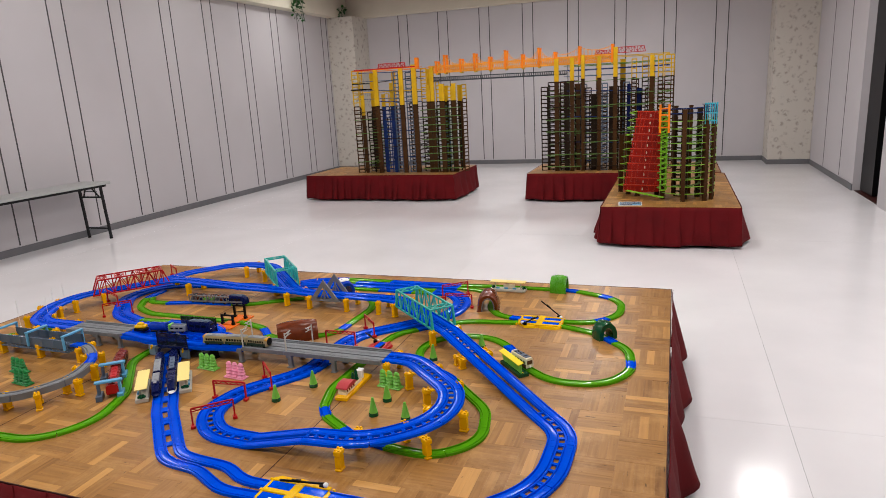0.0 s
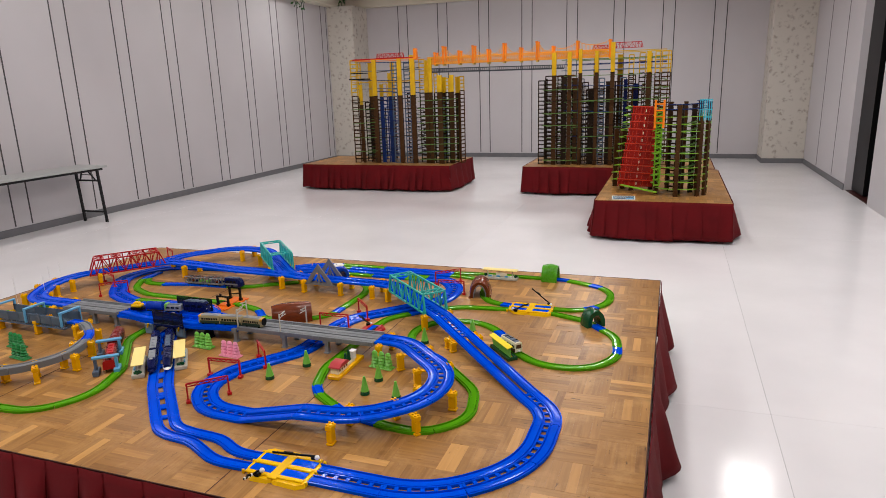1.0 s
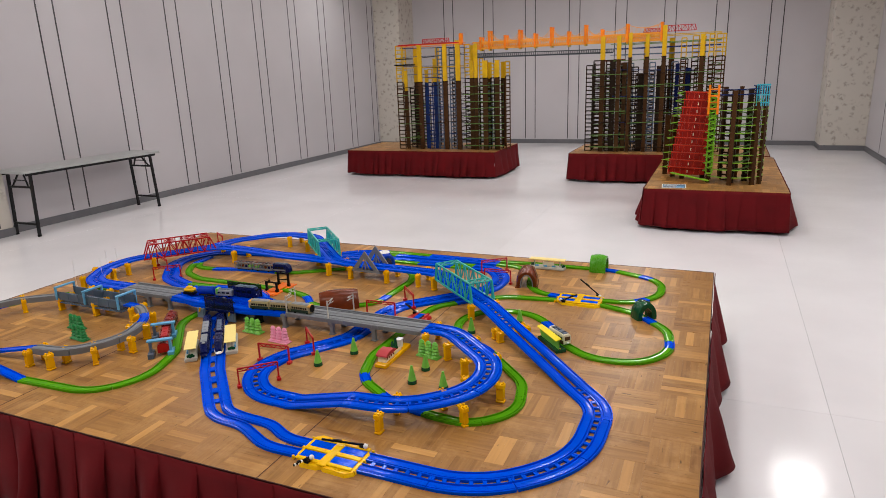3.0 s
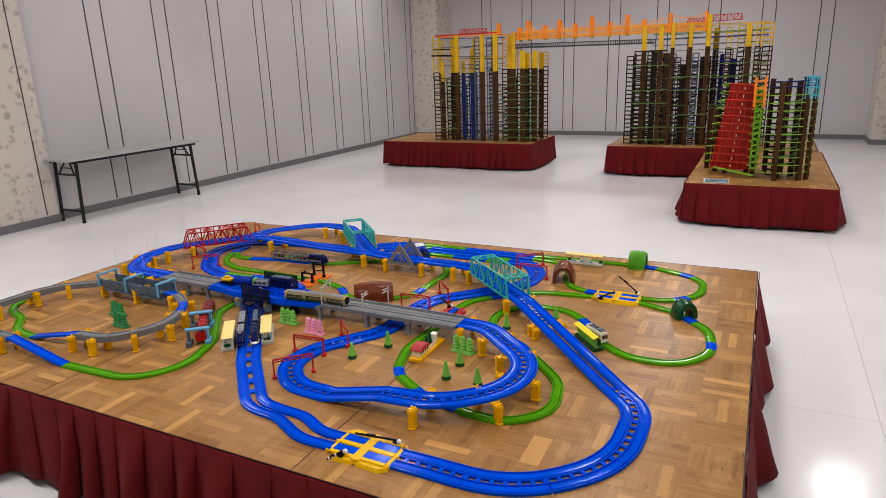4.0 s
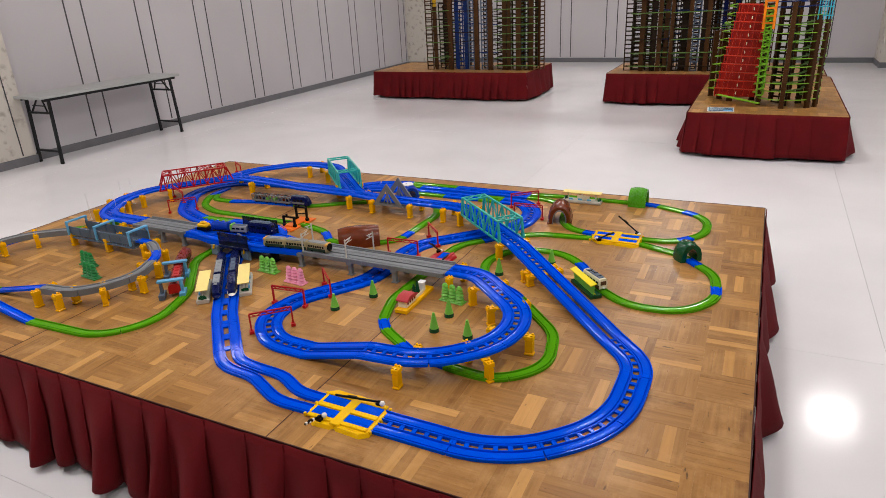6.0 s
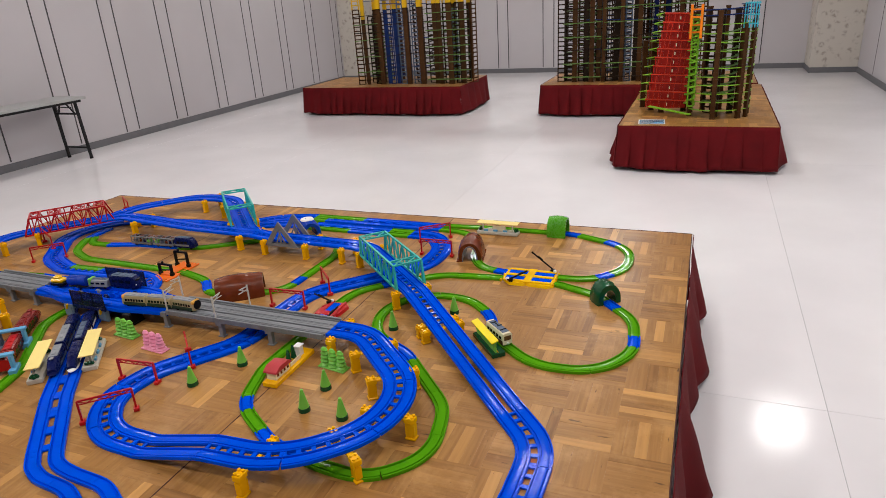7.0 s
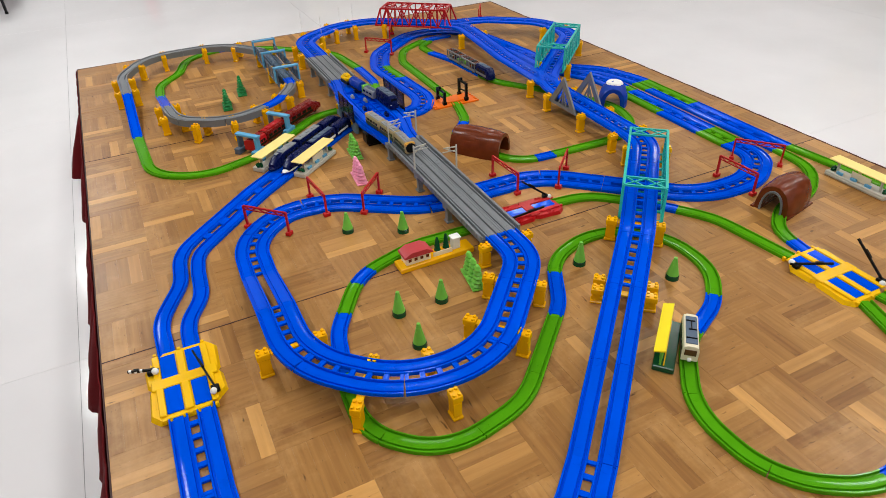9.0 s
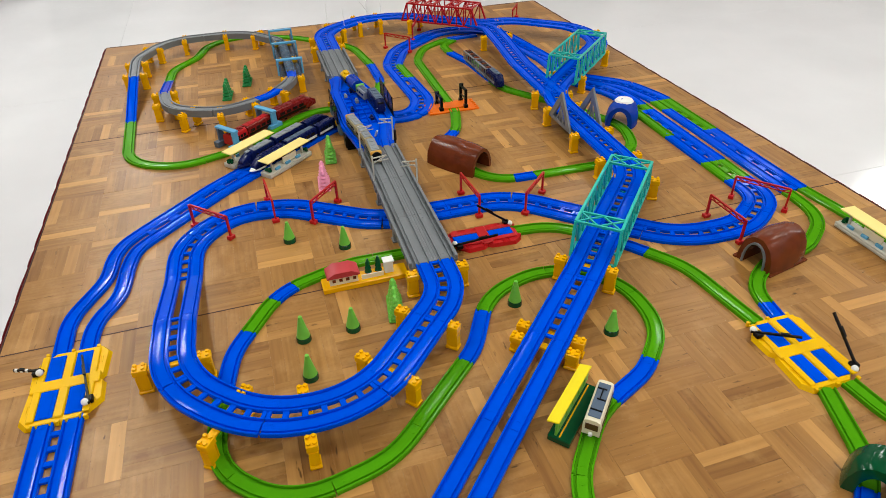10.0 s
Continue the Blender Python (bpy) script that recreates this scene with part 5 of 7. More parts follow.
car(t, 0.010, 0.112, 0.036, 0.041, SAND, ROOF_GREY, stripe=OLIVE, windows=7, y=-0.006, turn=6)
b = car(t, -0.104, 0.112, 0.036, 0.041, SAND, ROOF_GREY, back=0.010, stripe=OLIVE, windows=7, y=-0.0205, turn=8)
bm = bmesh.new()
box(bm, -0.0545, -0.036, -0.0175, 0.0175, 0.028, 0.0412, bevel=0.004)
part("rear_cap", bm, AMBER, b, "amber cab roof end")

# the two blue trains at the platforms
for off, nose_mat, label in ((0.03, NAVY, "navy blue toy express train with silver-grey roof at the platform"), (-0.03, WHITE, "navy and white toy express train with pointed nose at the platform")):
    a = radians(311)
    cx, cy = -2.055 + math.sin(a) * off, 0.758 - math.cos(a) * off
    t = thing("toy_train", label, "toy train", at(cx, cy, G + RAIL_TOP, 311))
    band = WHITE if off < 0 else SLATE
    car(t, 0.115, 0.15, 0.037, 0.044, NAVY, ROOF_GREY if off > 0 else NAVY, nose=0.05, stripe=band, windows=5)
    car(t, -0.045, 0.15, 0.037, 0.046, NAVY, ROOF_GREY if off > 0 else SLATE, stripe=band, windows=5)
    car(t, -0.20, 0.13, 0.037, 0.042, NAVY, None, back=0.05, stripe=band, windows=3)
    # nose: a low shovel front under a dark windscreen
    bm = bmesh.new()
    bmesh.ops.create_uvsphere(bm, u_segments=18, v_segments=10, radius=0.0185, matrix=pose(0.160, 0, 0.013) @ Matrix.Diagonal((2.5, 1.06, 0.42, 1)))
    part("nose", bm, nose_mat, t, "white shovel nose" if off < 0 else "navy shovel nose")
    bm = bmesh.new()
    bmesh.ops.create_uvsphere(bm, u_segments=18, v_segments=10, radius=0.0165, matrix=pose(0.152, 0, 0.024, 0, 14, 0) @ Matrix.Diagonal((1.9, 0.86, 0.62, 1)))
    part("cab", bm, NAVY, t, "navy cab hood")
    bm = bmesh.new()
    bmesh.ops.create_uvsphere(bm, u_segments=14, v_segments=8, radius=0.0100, matrix=pose(0.164, 0, 0.0265, 0, 18, 0) @ Matrix.Diagonal((1.2, 1.0, 0.7, 1)))
    part("windscreen", bm, GLASS_DARK, t)

# red train with the light blue loading frames
t = thing("toy_train", "dark red toy express train on the deck track", "toy train", at(-2.30, 0.755, G + RAIL_TOP, 47))
MAROON = surface("train_dark_red_plastic", rgb("7a1712"), 0.25)
t.matrix_world = at(-2.36, 0.80, G + RAIL_TOP, 128) @ Matrix.Diagonal((1.02, 1.3, 1.08, 1))
car(t, 0.03, 0.21, 0.036, 0.044, MAROON, MAROON, nose=0.06, windows=4, stripe=BLACK)
t = thing("toy_train", "red toy wagon with dark roof between light blue frames", "toy train", at(-2.225, 0.645, G + RAIL_TOP, 133) @ Matrix.Diagonal((1.05, 1.3, 1.1, 1)))
car(t, 0.03, 0.125, 0.036, 0.040, MAROON, RED, windows=4, stripe=BLACK)
car(t, -0.075, 0.075, 0.036, 0.040, RED, MAROON, windows=4, stripe=BLACK)
for x, y in ((-2.30, 0.71), (-2.16, 0.56)):
    t = thing("loading_frame", "light blue plastic portal over the red train", "gantry", at(x, y, DECK, 40), "light blue frames")
    for u in (-0.04, 0.04):
        bm = bmesh.new()
        box(bm, u - 0.005, u + 0.005, -0.012, 0.012, 0, 0.068, bevel=0.001)
        box(bm, u - 0.012, u + 0.012, -0.03, 0.03, 0, 0.022, bevel=0.001)
        part("leg", bm, SLATE if u < 0 else SKY, t)
    bm = bmesh.new()
    box(bm, -0.052, 0.052, -0.011, 0.011, 0.068, 0.077, bevel=0.0015)
    part("lintel", bm, SKY, t)

# car carrier with a dark engine
t = thing("toy_train", "grey toy transporter train with a dark blue engine", "toy train", at(-2.575, 1.695, G + RAIL_TOP, 3) @ Matrix.Scale(1.13, 4))
car(t, 0.165, 0.10, 0.037, 0.046, NAVY, SLATE, nose=0.02, windows=3, stripe=GREY)
for k in range(2):
    x = 0.045 - 0.125 * k
    bm = bmesh.new()
    box(bm, x - 0.058, x + 0.058, -0.018, 0.018, 0.010, 0.018, bevel=0.001)
    box(bm, x - 0.058, x + 0.058, -0.018, 0.018, 0.043, 0.046, bevel=0.001)
    for q in range(6):
        u = x - 0.054 + 0.0216 * q
        for y in (-0.016, 0.016):
            box(bm, u - 0.002, u + 0.002, y - 0.0015, y + 0.0015, 0.016, 0.044)
    w = part("wagon_frame", bm, GREY, t)
    for q in range(4):
        bm = bmesh.new()
        box(bm, x - 0.05 + 0.026 * q, x - 0.03 + 0.026 * q, -0.012, 0.012, 0.018, 0.030, bevel=0.002)
        part("load", bm, (LEAF_GREEN, SLATE, TUNNEL, NAVY)[(q + k) % 4], w)
    for q in range(5):
        bm = bmesh.new()
        box(bm, x - 0.052 + 0.0225 * q, x - 0.036 + 0.0225 * q, -0.011, 0.011, 0.046, 0.0485, bevel=0.0008)
        part("roof_load", bm, (TUNNEL, BLACK)[q % 2], w)
    for u in (-0.035, 0.035):
        bm = bmesh.new()
        for sgn in (-1, 1):
            cyl(bm, 0, 0, -0.002, 0.002, 0.007, seg=10, m=pose(x + u, sgn * 0.011, 0.008, 90, 0, 0))
        part("wheel", bm, BLACK, w)

SMOKE = surface("smoked_screen_plastic", rgb("1f222b"), 0.15, spread=0.05, spec=0.2)
SMOKE.node_tree.nodes["Principled BSDF"].inputs["Alpha"].default_value = 0.72
# the blue interchange under and over the viaduct
t = thing("interchange_station", "blue toy interchange station with smoked screens straddling the viaduct", "toy station", at(-2.2, 1.06, DECK))
TOP = 0.066      # the rails of the station lie level with those of the viaduct
bm = bmesh.new()
outline = [(-0.355, -0.062), (-0.25, -0.068), (-0.17, -0.088), (0.15, -0.090), (0.24, -0.075), (0.37, -0.060), (0.37, 0.060), (0.26, 0.078), (0.16, 0.112), (-0.10, 0.112), (-0.24, 0.072), (-0.355, 0.060)]
lo, hi = [bm.verts.new((x, y, 0.052)) for x, y in outline], [bm.verts.new((x, y, TOP - 0.001)) for x, y in outline]
bm.faces.new(lo[::-1]), bm.faces.new(hi)
for i in range(len(outline)):
    k = (i + 1) % len(outline)
    bm.faces.new((lo[i], lo[k], hi[k], hi[i]))
deck = part("upper_deck", bm, BLUE, t)


def glide(u, y0, y1, y2):
    """Offset of a lane that swings from y0 to y1 in the middle and back to y2."""
    k = min(max((u + 0.355) / 0.22, 0), 1) if u < 0.03 else min(max((0.37 - u) / 0.24, 0), 1)
    return (y0 if u < 0.03 else y2) + (y1 - (y0 if u < 0.03 else y2)) * k * k * (3 - 2 * k)


for y0, y1 in ((-0.03, -0.062), (0.03, 0.066)):
    bm = bmesh.new()
    sweep(bm, [Vector((u, glide(u, y0, y1, y0), TOP)) for u in (-0.353 + 0.722 * q / 28 for q in range(29))], 0)
    part("deck_rail", bm, BLUE, t)
# moulded ribs, kerbs and stairs between the lanes
for k in range(9):
    bm = bmesh.new()
    x = -0.19 + 0.042 * k
    box(bm, x - 0.0018, x + 0.0018, -0.040, 0.042, TOP - 0.001, TOP + 0.005, bevel=0.0005)
    part("deck_rib", bm, BLUE, deck)
for y in (-0.041, -0.012, 0.016, 0.044):
    bm = bmesh.new()
    box(bm, -0.20, 0.16, y - 0.0015, y + 0.0015, TOP - 0.001, TOP + 0.007 if abs(y) < 0.03 else TOP + 0.011, bevel=0.0005)
    part("kerb", bm, BLUE, deck)
for k in range(6):
    bm = bmesh.new()
    x = -0.16 + 0.05 * k
    box(bm, x - 0.013, x + 0.013, -0.0135, -0.0105, TOP + 0.004, TOP + 0.018, bevel=0.0005)
    for u in (-0.012, 0, 0.012):
        box(bm, x + u - 0.001, x + u + 0.001, -0.0145, -0.0095, TOP, TOP + 0.02)
    part("fence", bm, BLUE, t)
for x, y, tone in ((-0.17, 0.0, NAVY), (-0.06, 0.006, ROOF_GREY), (0.02, -0.026, NAVY), (-0.12, -0.028, ROOF_GREY), (0.12, 0.03, NAVY)):
    bm = bmesh.new()
    box(bm, x - 0.012, x + 0.012, y - 0.006, y + 0.006, TOP, TOP + 0.012, bevel=0.001)
    box(bm, x - 0.008, x + 0.008, y - 0.0035, y + 0.0035, TOP + 0.012, TOP + 0.017, bevel=0.0008)
    part("hatch", bm, tone, t)
for k in range(6):
    bm = bmesh.new()
    box(bm, 0.165 + 0.009 * k, 0.171 + 0.009 * k, -0.036, 0.010, TOP - 0.001, TOP + 0.009 - 0.0014 * k, bevel=0.0005)
    part("stair_tread", bm, BLUE, deck)
# smoked screens on both sides, with mullions and a bottom rail
for x0, x1, y, h in ((-0.085, 0.088, -0.096, 0.058), (-0.13, 0.085, 0.119, 0.062)):
    bm = bmesh.new()
    box(bm, x0, x1, y - 0.0012, y + 0.0012, TOP - 0.006, TOP + h, bevel=0.0004)
    screen = part("screen_wall", bm, SMOKE, t, "smoked plastic screen wall")
    for k in range(4):
        u = x0 + (x1 - x0) * k / 3
        bm = bmesh.new()
        box(bm, u - 0.002, u + 0.002, y - 0.0025, y + 0.0025, TOP - 0.01, TOP + h + 0.001, bevel=0.0004)
        part("mullion", bm, SMOKE, screen)
    bm = bmesh.new()
    box(bm, x0 - 0.002, x1 + 0.002, y - 0.0035, y + 0.0035, TOP - 0.016, TOP - 0.003, bevel=0.001)
    part("bottom_rail", bm, NAVY, screen)
# the walls that carry the deck: grey-blue pillars, dark passages between them
for y, side in ((-0.085, -1), (0.095, 1)):
    for x in (-0.128, 0.06):
        bm = bmesh.new()
        box(bm, x - 0.024, x + 0.024, y - 0.007, y + 0.007, 0, 0.052, bevel=0.002)
        box(bm, x - 0.019, x + 0.019, y + side * 0.006, y + side * 0.0095, 0.006, 0.046, bevel=0.001)
        pillar = part("pillar", bm, PALE_SLATE, t, "grey-blue wall pillar")
        bm = bmesh.new()
        bar(bm, (x - 0.004, y + side * 0.011, 0.034), (x + 0.006, y + side * 0.014, 0.056), 0.008, 0.005)
        part("lever", bm, CROSS_YELLOW, pillar, "yellow lever")
    bm = bmesh.new()
    n = 12
    for k in range(n):
        a0, a1 = math.pi * k / n, math.pi * (k + 1) / n
        bar(bm, (-0.034 + 0.066 * math.cos(a0), y, 0.050 * math.sin(a0) ** 0.6 if 0 < k else 0.0), (-0.034 + 0.066 * math.cos(a1), y, 0.050 * math.sin(a1) ** 0.6 if k < n - 1 else 0.0), 0.010, 0.007, (0, 1, 0))
    part("arch", bm, NAVY, t, "navy arch over the track")
    # the dark hollow of the opening, put in as a solid black block
    bm = bmesh.new()
    y0, y1 = (y - 0.004, y + 0.060) if side < 0 else (y - 0.035, y + 0.008)
    box(bm, 0.155, 0.208, y0, y1, 0, 0.050, bevel=0.006)
    box(bm, 0.150, 0.213, y0 + 0.004, y1 - 0.004, 0, 0.006, bevel=0.001)
    part("portal", bm, BLACK, t, "black block standing in for the dark hollow under the deck")
bm = bmesh.new()
bar(bm, (0.268, 0.012, TOP), (0.282, 0.018, TOP + 0.026), 0.007, 0.004)
part("lever", bm, CREAM, t, "cream points lever")

t = thing("toy_locomotive", "navy blue toy locomotive with three wagons on the blue upper deck", "toy train", at(-2.30, 1.09, U + RAIL_TOP, 8))
b = car(t, 0.142, 0.135, 0.039, 0.052, NAVY, None, nose=0.014, windows=3, y=0.018, turn=-4)
bm = bmesh.new()
box(bm, -0.058, 0.050, -0.0150, 0.0150, 0.0515, 0.0545, bevel=0.0015)
for k in range(3):
    box(bm, -0.048 + 0.034 * k, -0.026 + 0.034 * k, -0.011, 0.011, 0.054, 0.0575, bevel=0.001)
part("roof_panel", bm, SLATE, b, "slate-grey roof panel")
bm = bmesh.new()
box(bm, 0.0585, 0.0672, -0.0165, 0.0165, 0.0185, 0.0225, bevel=0.001)
part("stripe", bm, WHITE, b, "white front stripe")
bm = bmesh.new()
box(bm, 0.055, 0.0645, -0.0125, 0.0125, 0.0335, 0.042, bevel=0.001)
part("windscreen", bm, GLASS_DARK, b)
b = car(t, 0.020, 0.090, 0.034, 0.034, ROOF_GREY, SLATE, windows=3, y=0.008, turn=3)
bm = bmesh.new()
box(bm, -0.044, -0.030, -0.0175, 0.0175, 0.010, 0.039, bevel=0.002)
part("tender", bm, LEAF_GREEN, b, "light green end box")
bm = bmesh.new()
box(bm, -0.122, -0.034, -0.0165, 0.0165, 0.006, 0.014, bevel=0.002)
part("underframe", bm, BLACK, t)
bm = bmesh.new()
cyl(bm, 0, 0, -0.044, 0.044, 0.0215, 0.0215, 18, m=pose(-0.078, 0, 0.031, 0, 90, 0))
for u in (-0.03, 0.0, 0.03):
    cyl(bm, 0, 0, -0.002, 0.002, 0.0225, seg=18, m=pose(-0.078 + u, 0, 0.031, 0, 90, 0))
part("tank", bm, TUNNEL_BLUE, t, "blue round tank")
bm = bmesh.new()
box(bm, -0.216, -0.150, -0.0165, 0.0165, 0.006, 0.020, bevel=0.002)
part("underframe", bm, BLACK, t)
bm = bmesh.new()
box(bm, -0.212, -0.154, -0.0185, 0.0185, 0.020, 0.038, bevel=0.006)
box(bm, -0.200, -0.168, -0.0125, 0.0125, 0.036, 0.0475, bevel=0.005)
part("yellow_wagon", bm, CROSS_YELLOW, t, "yellow wagon top")

# ---- the tall towers of stacked piers and spiral track ----
MODULE = 0.056


def ladder(bm, x, y, z0, z1, turn=0, w=0.07, t=0.013):
    """Stacked open piers: two posts and a rung for each block."""
    m = pose(x, y, 0, 0, 0, turn)
    for s in (-1, 1):
        bar(bm, m @ Vector((s * w / 2, 0, z0)), m @ Vector((s * w / 2, 0, z1)), t, t)
    n = max(round((z1 - z0) / MODULE), 1)
    for k in range(n + 1):
        z = z0 + (z1 - z0) * k / n
        bar(bm, m @ Vector((-w / 2, 0, z)), m @ Vector((w / 2, 0, z)), t, t * 1.2)


def column(bm, x, y, z0, z1, turn=0, w=0.066, d=0.04):
    """Stacked closed piers: a shaft with a collar at each block."""
    m = pose(x, y, 0, 0, 0, turn)
    box(bm, -w * 0.44, w * 0.44, -d * 0.42, d * 0.42, z0, z1, m=m)
    n = max(round((z1 - z0) / MODULE), 1)
    for k in range(n + 1):
        z = z0 + (z1 - z0) * k / n
        box(bm, -w / 2, w / 2, -d / 2, d / 2, z - 0.007, z + 0.007, m=m)


def stack(t, kind, x, y, z0, z1, turn, material, w=None):
    bm = bmesh.new()
    if kind == "L":
        ladder(bm, x, y, z0, z1, turn, w or 0.07)
    else:
        column(bm, x, y, z0, z1, turn, w or (0.05 if t.name.startswith("spiral") else 0.066), 0.032)
    part("pier_column", bm, material, t, smooth=False)


THIN = [(-0.019, 0), (-0.019, 0.009), (-0.014, 0.009), (-0.012, 0.005), (0.012, 0.005), (0.014, 0.009), (0.019, 0.009), (0.019, 0)]


def spiral(t, cx, cy, rx, ry, z0, z1, turns, material, name="spiral_rail", start=0.0, slim=0.75):
    """A climbing oval of track."""
    bm = bmesh.new()
    n = int(28 * turns)
    pts = []
    for k in range(n + 1):
        a = start + 2 * math.pi * turns * k / n
        pts.append(Vector((cx + rx * math.cos(a), cy + ry * math.sin(a), z0 + (z1 - z0) * k / n)))
    sweep(bm, pts, 0, [(u * slim, w * slim) for u, w in THIN])
    part(name, bm, material, t)


def strut_rail(t, a, b, material, name="rail"):
    bm = bmesh.new()
    sweep(bm, [Vector(a), Vector(a).lerp(Vector(b), 0.5), Vector(b)], 0, THIN)
    part(name, bm, material, t)


TOP_YELLOW = surface("tower_yellow_plastic", rgb("d9ac0c"), 0.35)
OCHRE = surface("tower_orange_plastic", rgb("f0820e"), 0.35)
NET = surface("tower_amber_plastic", rgb("f0a030"), 0.3)
RING_GREEN = surface("tower_green_plastic", rgb("5c7f38"), 0.4)
RING_BLUE = surface("tower_blue_plastic", rgb("1b3168"), 0.4, spread=0.3, spec=0.12)
DARK_RING = surface("tower_dark_plastic", rgb("2a1d12"), 0.5, spec=0.12)
D = DECK

# tower on the first stage
ta = thing("pier_tower", "tall toy tower of brown and yellow piers with spiral tracks", "toy tower")
# front row, west to east: kind, place, width, top of the dark blocks, top of the yellow ones
for kind, x, y, w, z1, z2, mat_ in (("L", -4.62, 7.85, 0.10, 1.40, 1.93, BROWN), ("C", -4.52, 7.86, 0.05, 1.26, 1.56, BROWN), ("L", -4.37, 7.90, 0.07, 1.28, 0, DARK_RING), ("C", -4.276, 7.85, 0.072, 1.39, 1.92, BROWN),
                                    ("C", -4.205, 7.92, 0.05, 1.38, 1.56, RING_BLUE), ("L", -4.135, 7.90, 0.07, 1.38, 1.57, RING_BLUE), ("C", -4.06, 7.92, 0.06, 1.38, 1.72, RING_BLUE), ("L", -3.96, 7.88, 0.075, 1.88, 0, SLATE),
                                    ("C", -3.865, 7.85, 0.072, 1.39, 1.92, BROWN), ("L", -3.765, 7.90, 0.09, 1.86, 0, SLATE), ("C", -3.655, 7.85, 0.08, 1.39, 1.96, BROWN), ("L", -3.55, 7.97, 0.085, 1.42, 1.90, DARK_RING),
                                    ("C", -3.455, 7.89, 0.07, 1.42, 1.66, BROWN), ("C", -3.375, 7.85, 0.06, 1.42, 1.90, BROWN), ("L", -3.31, 7.90, 0.05, 1.42, 1.70, DARK_RING), ("C", -3.225, 7.83, 0.08, 1.42, 1.66, BROWN),
                                    ("L", -3.14, 7.90, 0.06, 1.42, 1.62, DARK_RING), ("C", -3.06, 7.88, 0.07, 1.42, 1.66, BROWN), ("L", -2.945, 8.02, 0.10, 1.44, 1.64, BROWN),
                                    ("C", -4.58, 8.35, 0.066, 1.38, 1.90, BROWN), ("L", -4.40, 8.38, 0.08, 1.20, 0, DARK_RING), ("C", -4.20, 8.35, 0.066, 1.38, 1.90, BROWN), ("C", -3.86, 8.38, 0.066, 1.38, 1.92, BROWN),
                                    ("C", -3.62, 8.36, 0.066, 1.38, 1.90, BROWN), ("C", -3.36, 8.40, 0.08, 1.40, 1.64, BROWN), ("C", -3.12, 8.36, 0.08, 1.40, 1.64, BROWN), ("L", -4.66, 8.12, 0.09, 1.38, 1.93, BROWN)):
    turn = 70 if y == 8.02 else 90 if y == 8.12 else 0
    stack(ta, kind, x, y, D, z1, turn, mat_, w)
    if z2:
        stack(ta, kind, x, y, z1, z2, turn, TOP_YELLOW, w)
for k, x in enumerate((-4.52, -4.33, -4.02, -3.80, -3.48, -3.29, -3.08)):
    stack(ta, "L", x, 8.08 + 0.06 * (k % 3), D, 1.30 + 0.04 * (k % 4), 25 * (k % 3), (DARK_RING, BROWN, SLATE)[k % 3], 0.085)
for k in range(9):
    z = 0.445 + 0.107 * k
    for x0, x1, y0 in ((-3.56, -2.95, 7.80), (-4.66, -4.28, 7.83)):
        strut_rail(ta, (x0, y0, z), (x1, y0 + 0.02, z + 0.012 * (k % 3)), RING_GREEN if k % 2 or x0 > -4 else DARK_RING)
spiral(ta, -3.34, 8.12, 0.20, 0.20, D + 0.05, 1.36, 13, RING_GREEN)
spiral(ta, -4.42, 8.12, 0.14, 0.15, D + 0.05, 1.10, 14, RING_GREEN)
spiral(ta, -4.06, 8.08, 0.12, 0.12, D + 0.06, 1.34, 11, RING_BLUE)
spiral(ta, -3.70, 8.12, 0.10, 0.14, D + 0.08, 1.2, 11, DARK_RING)
for k in range(9):
    z = 0.62 + 0.14 * k
    strut_rail(ta, (-4.27, 7.90, z), (-3.56, 7.88, z + 0.05 * math.sin(k * 1.7)), RING_BLUE if k % 3 == 0 else DARK_RING)
for k in range(4):
    z = 1.50 + 0.13 * k
    strut_rail(ta, (-4.6, 7.88, z), (-3.52, 7.88, z - 0.03 * (k % 2)), (SLATE, RING_BLUE)[k % 2])
for z in (1.92, 1.6):
    for a, b in (((-4.66, 7.86), (-3.52, 7.84)), ((-4.58, 8.36), (-3.5, 8.36)), ((-4.66, 7.86), (-4.6, 8.36))):
        strut_rail(ta, (*a, z), (*b, z), OCHRE if z > 1.9 else TOP_YELLOW)
bm = bmesh.new()
box(bm, -4.68, -4.42, 7.80, 8.0, 1.64, 1.66, bevel=0.002), box(bm, -4.66, -4.44, 7.82, 7.98, 1.73, 1.745, bevel=0.002)
part("balcony_ring", bm, BLACK, ta)
bm = bmesh.new()
truss_side(bm, 0.44, 0.06, 0, 0.01, 12, 0.009)
part("top_truss", bm, RED, ta, "red truss along the top", pose(-4.0, 7.85, 1.945))
bm = bmesh.new()
bar(bm, (-4.62, 7.86, 1.935), (-3.58, 7.86, 1.935), 0.05, 0.02)
part("top_rail", bm, RED, ta)
bm = bmesh.new()
box(bm, -3.62, -3.57, 7.82, 7.88, 1.9, 2.06, bevel=0.003)
part("pylon", bm, OCHRE, ta)

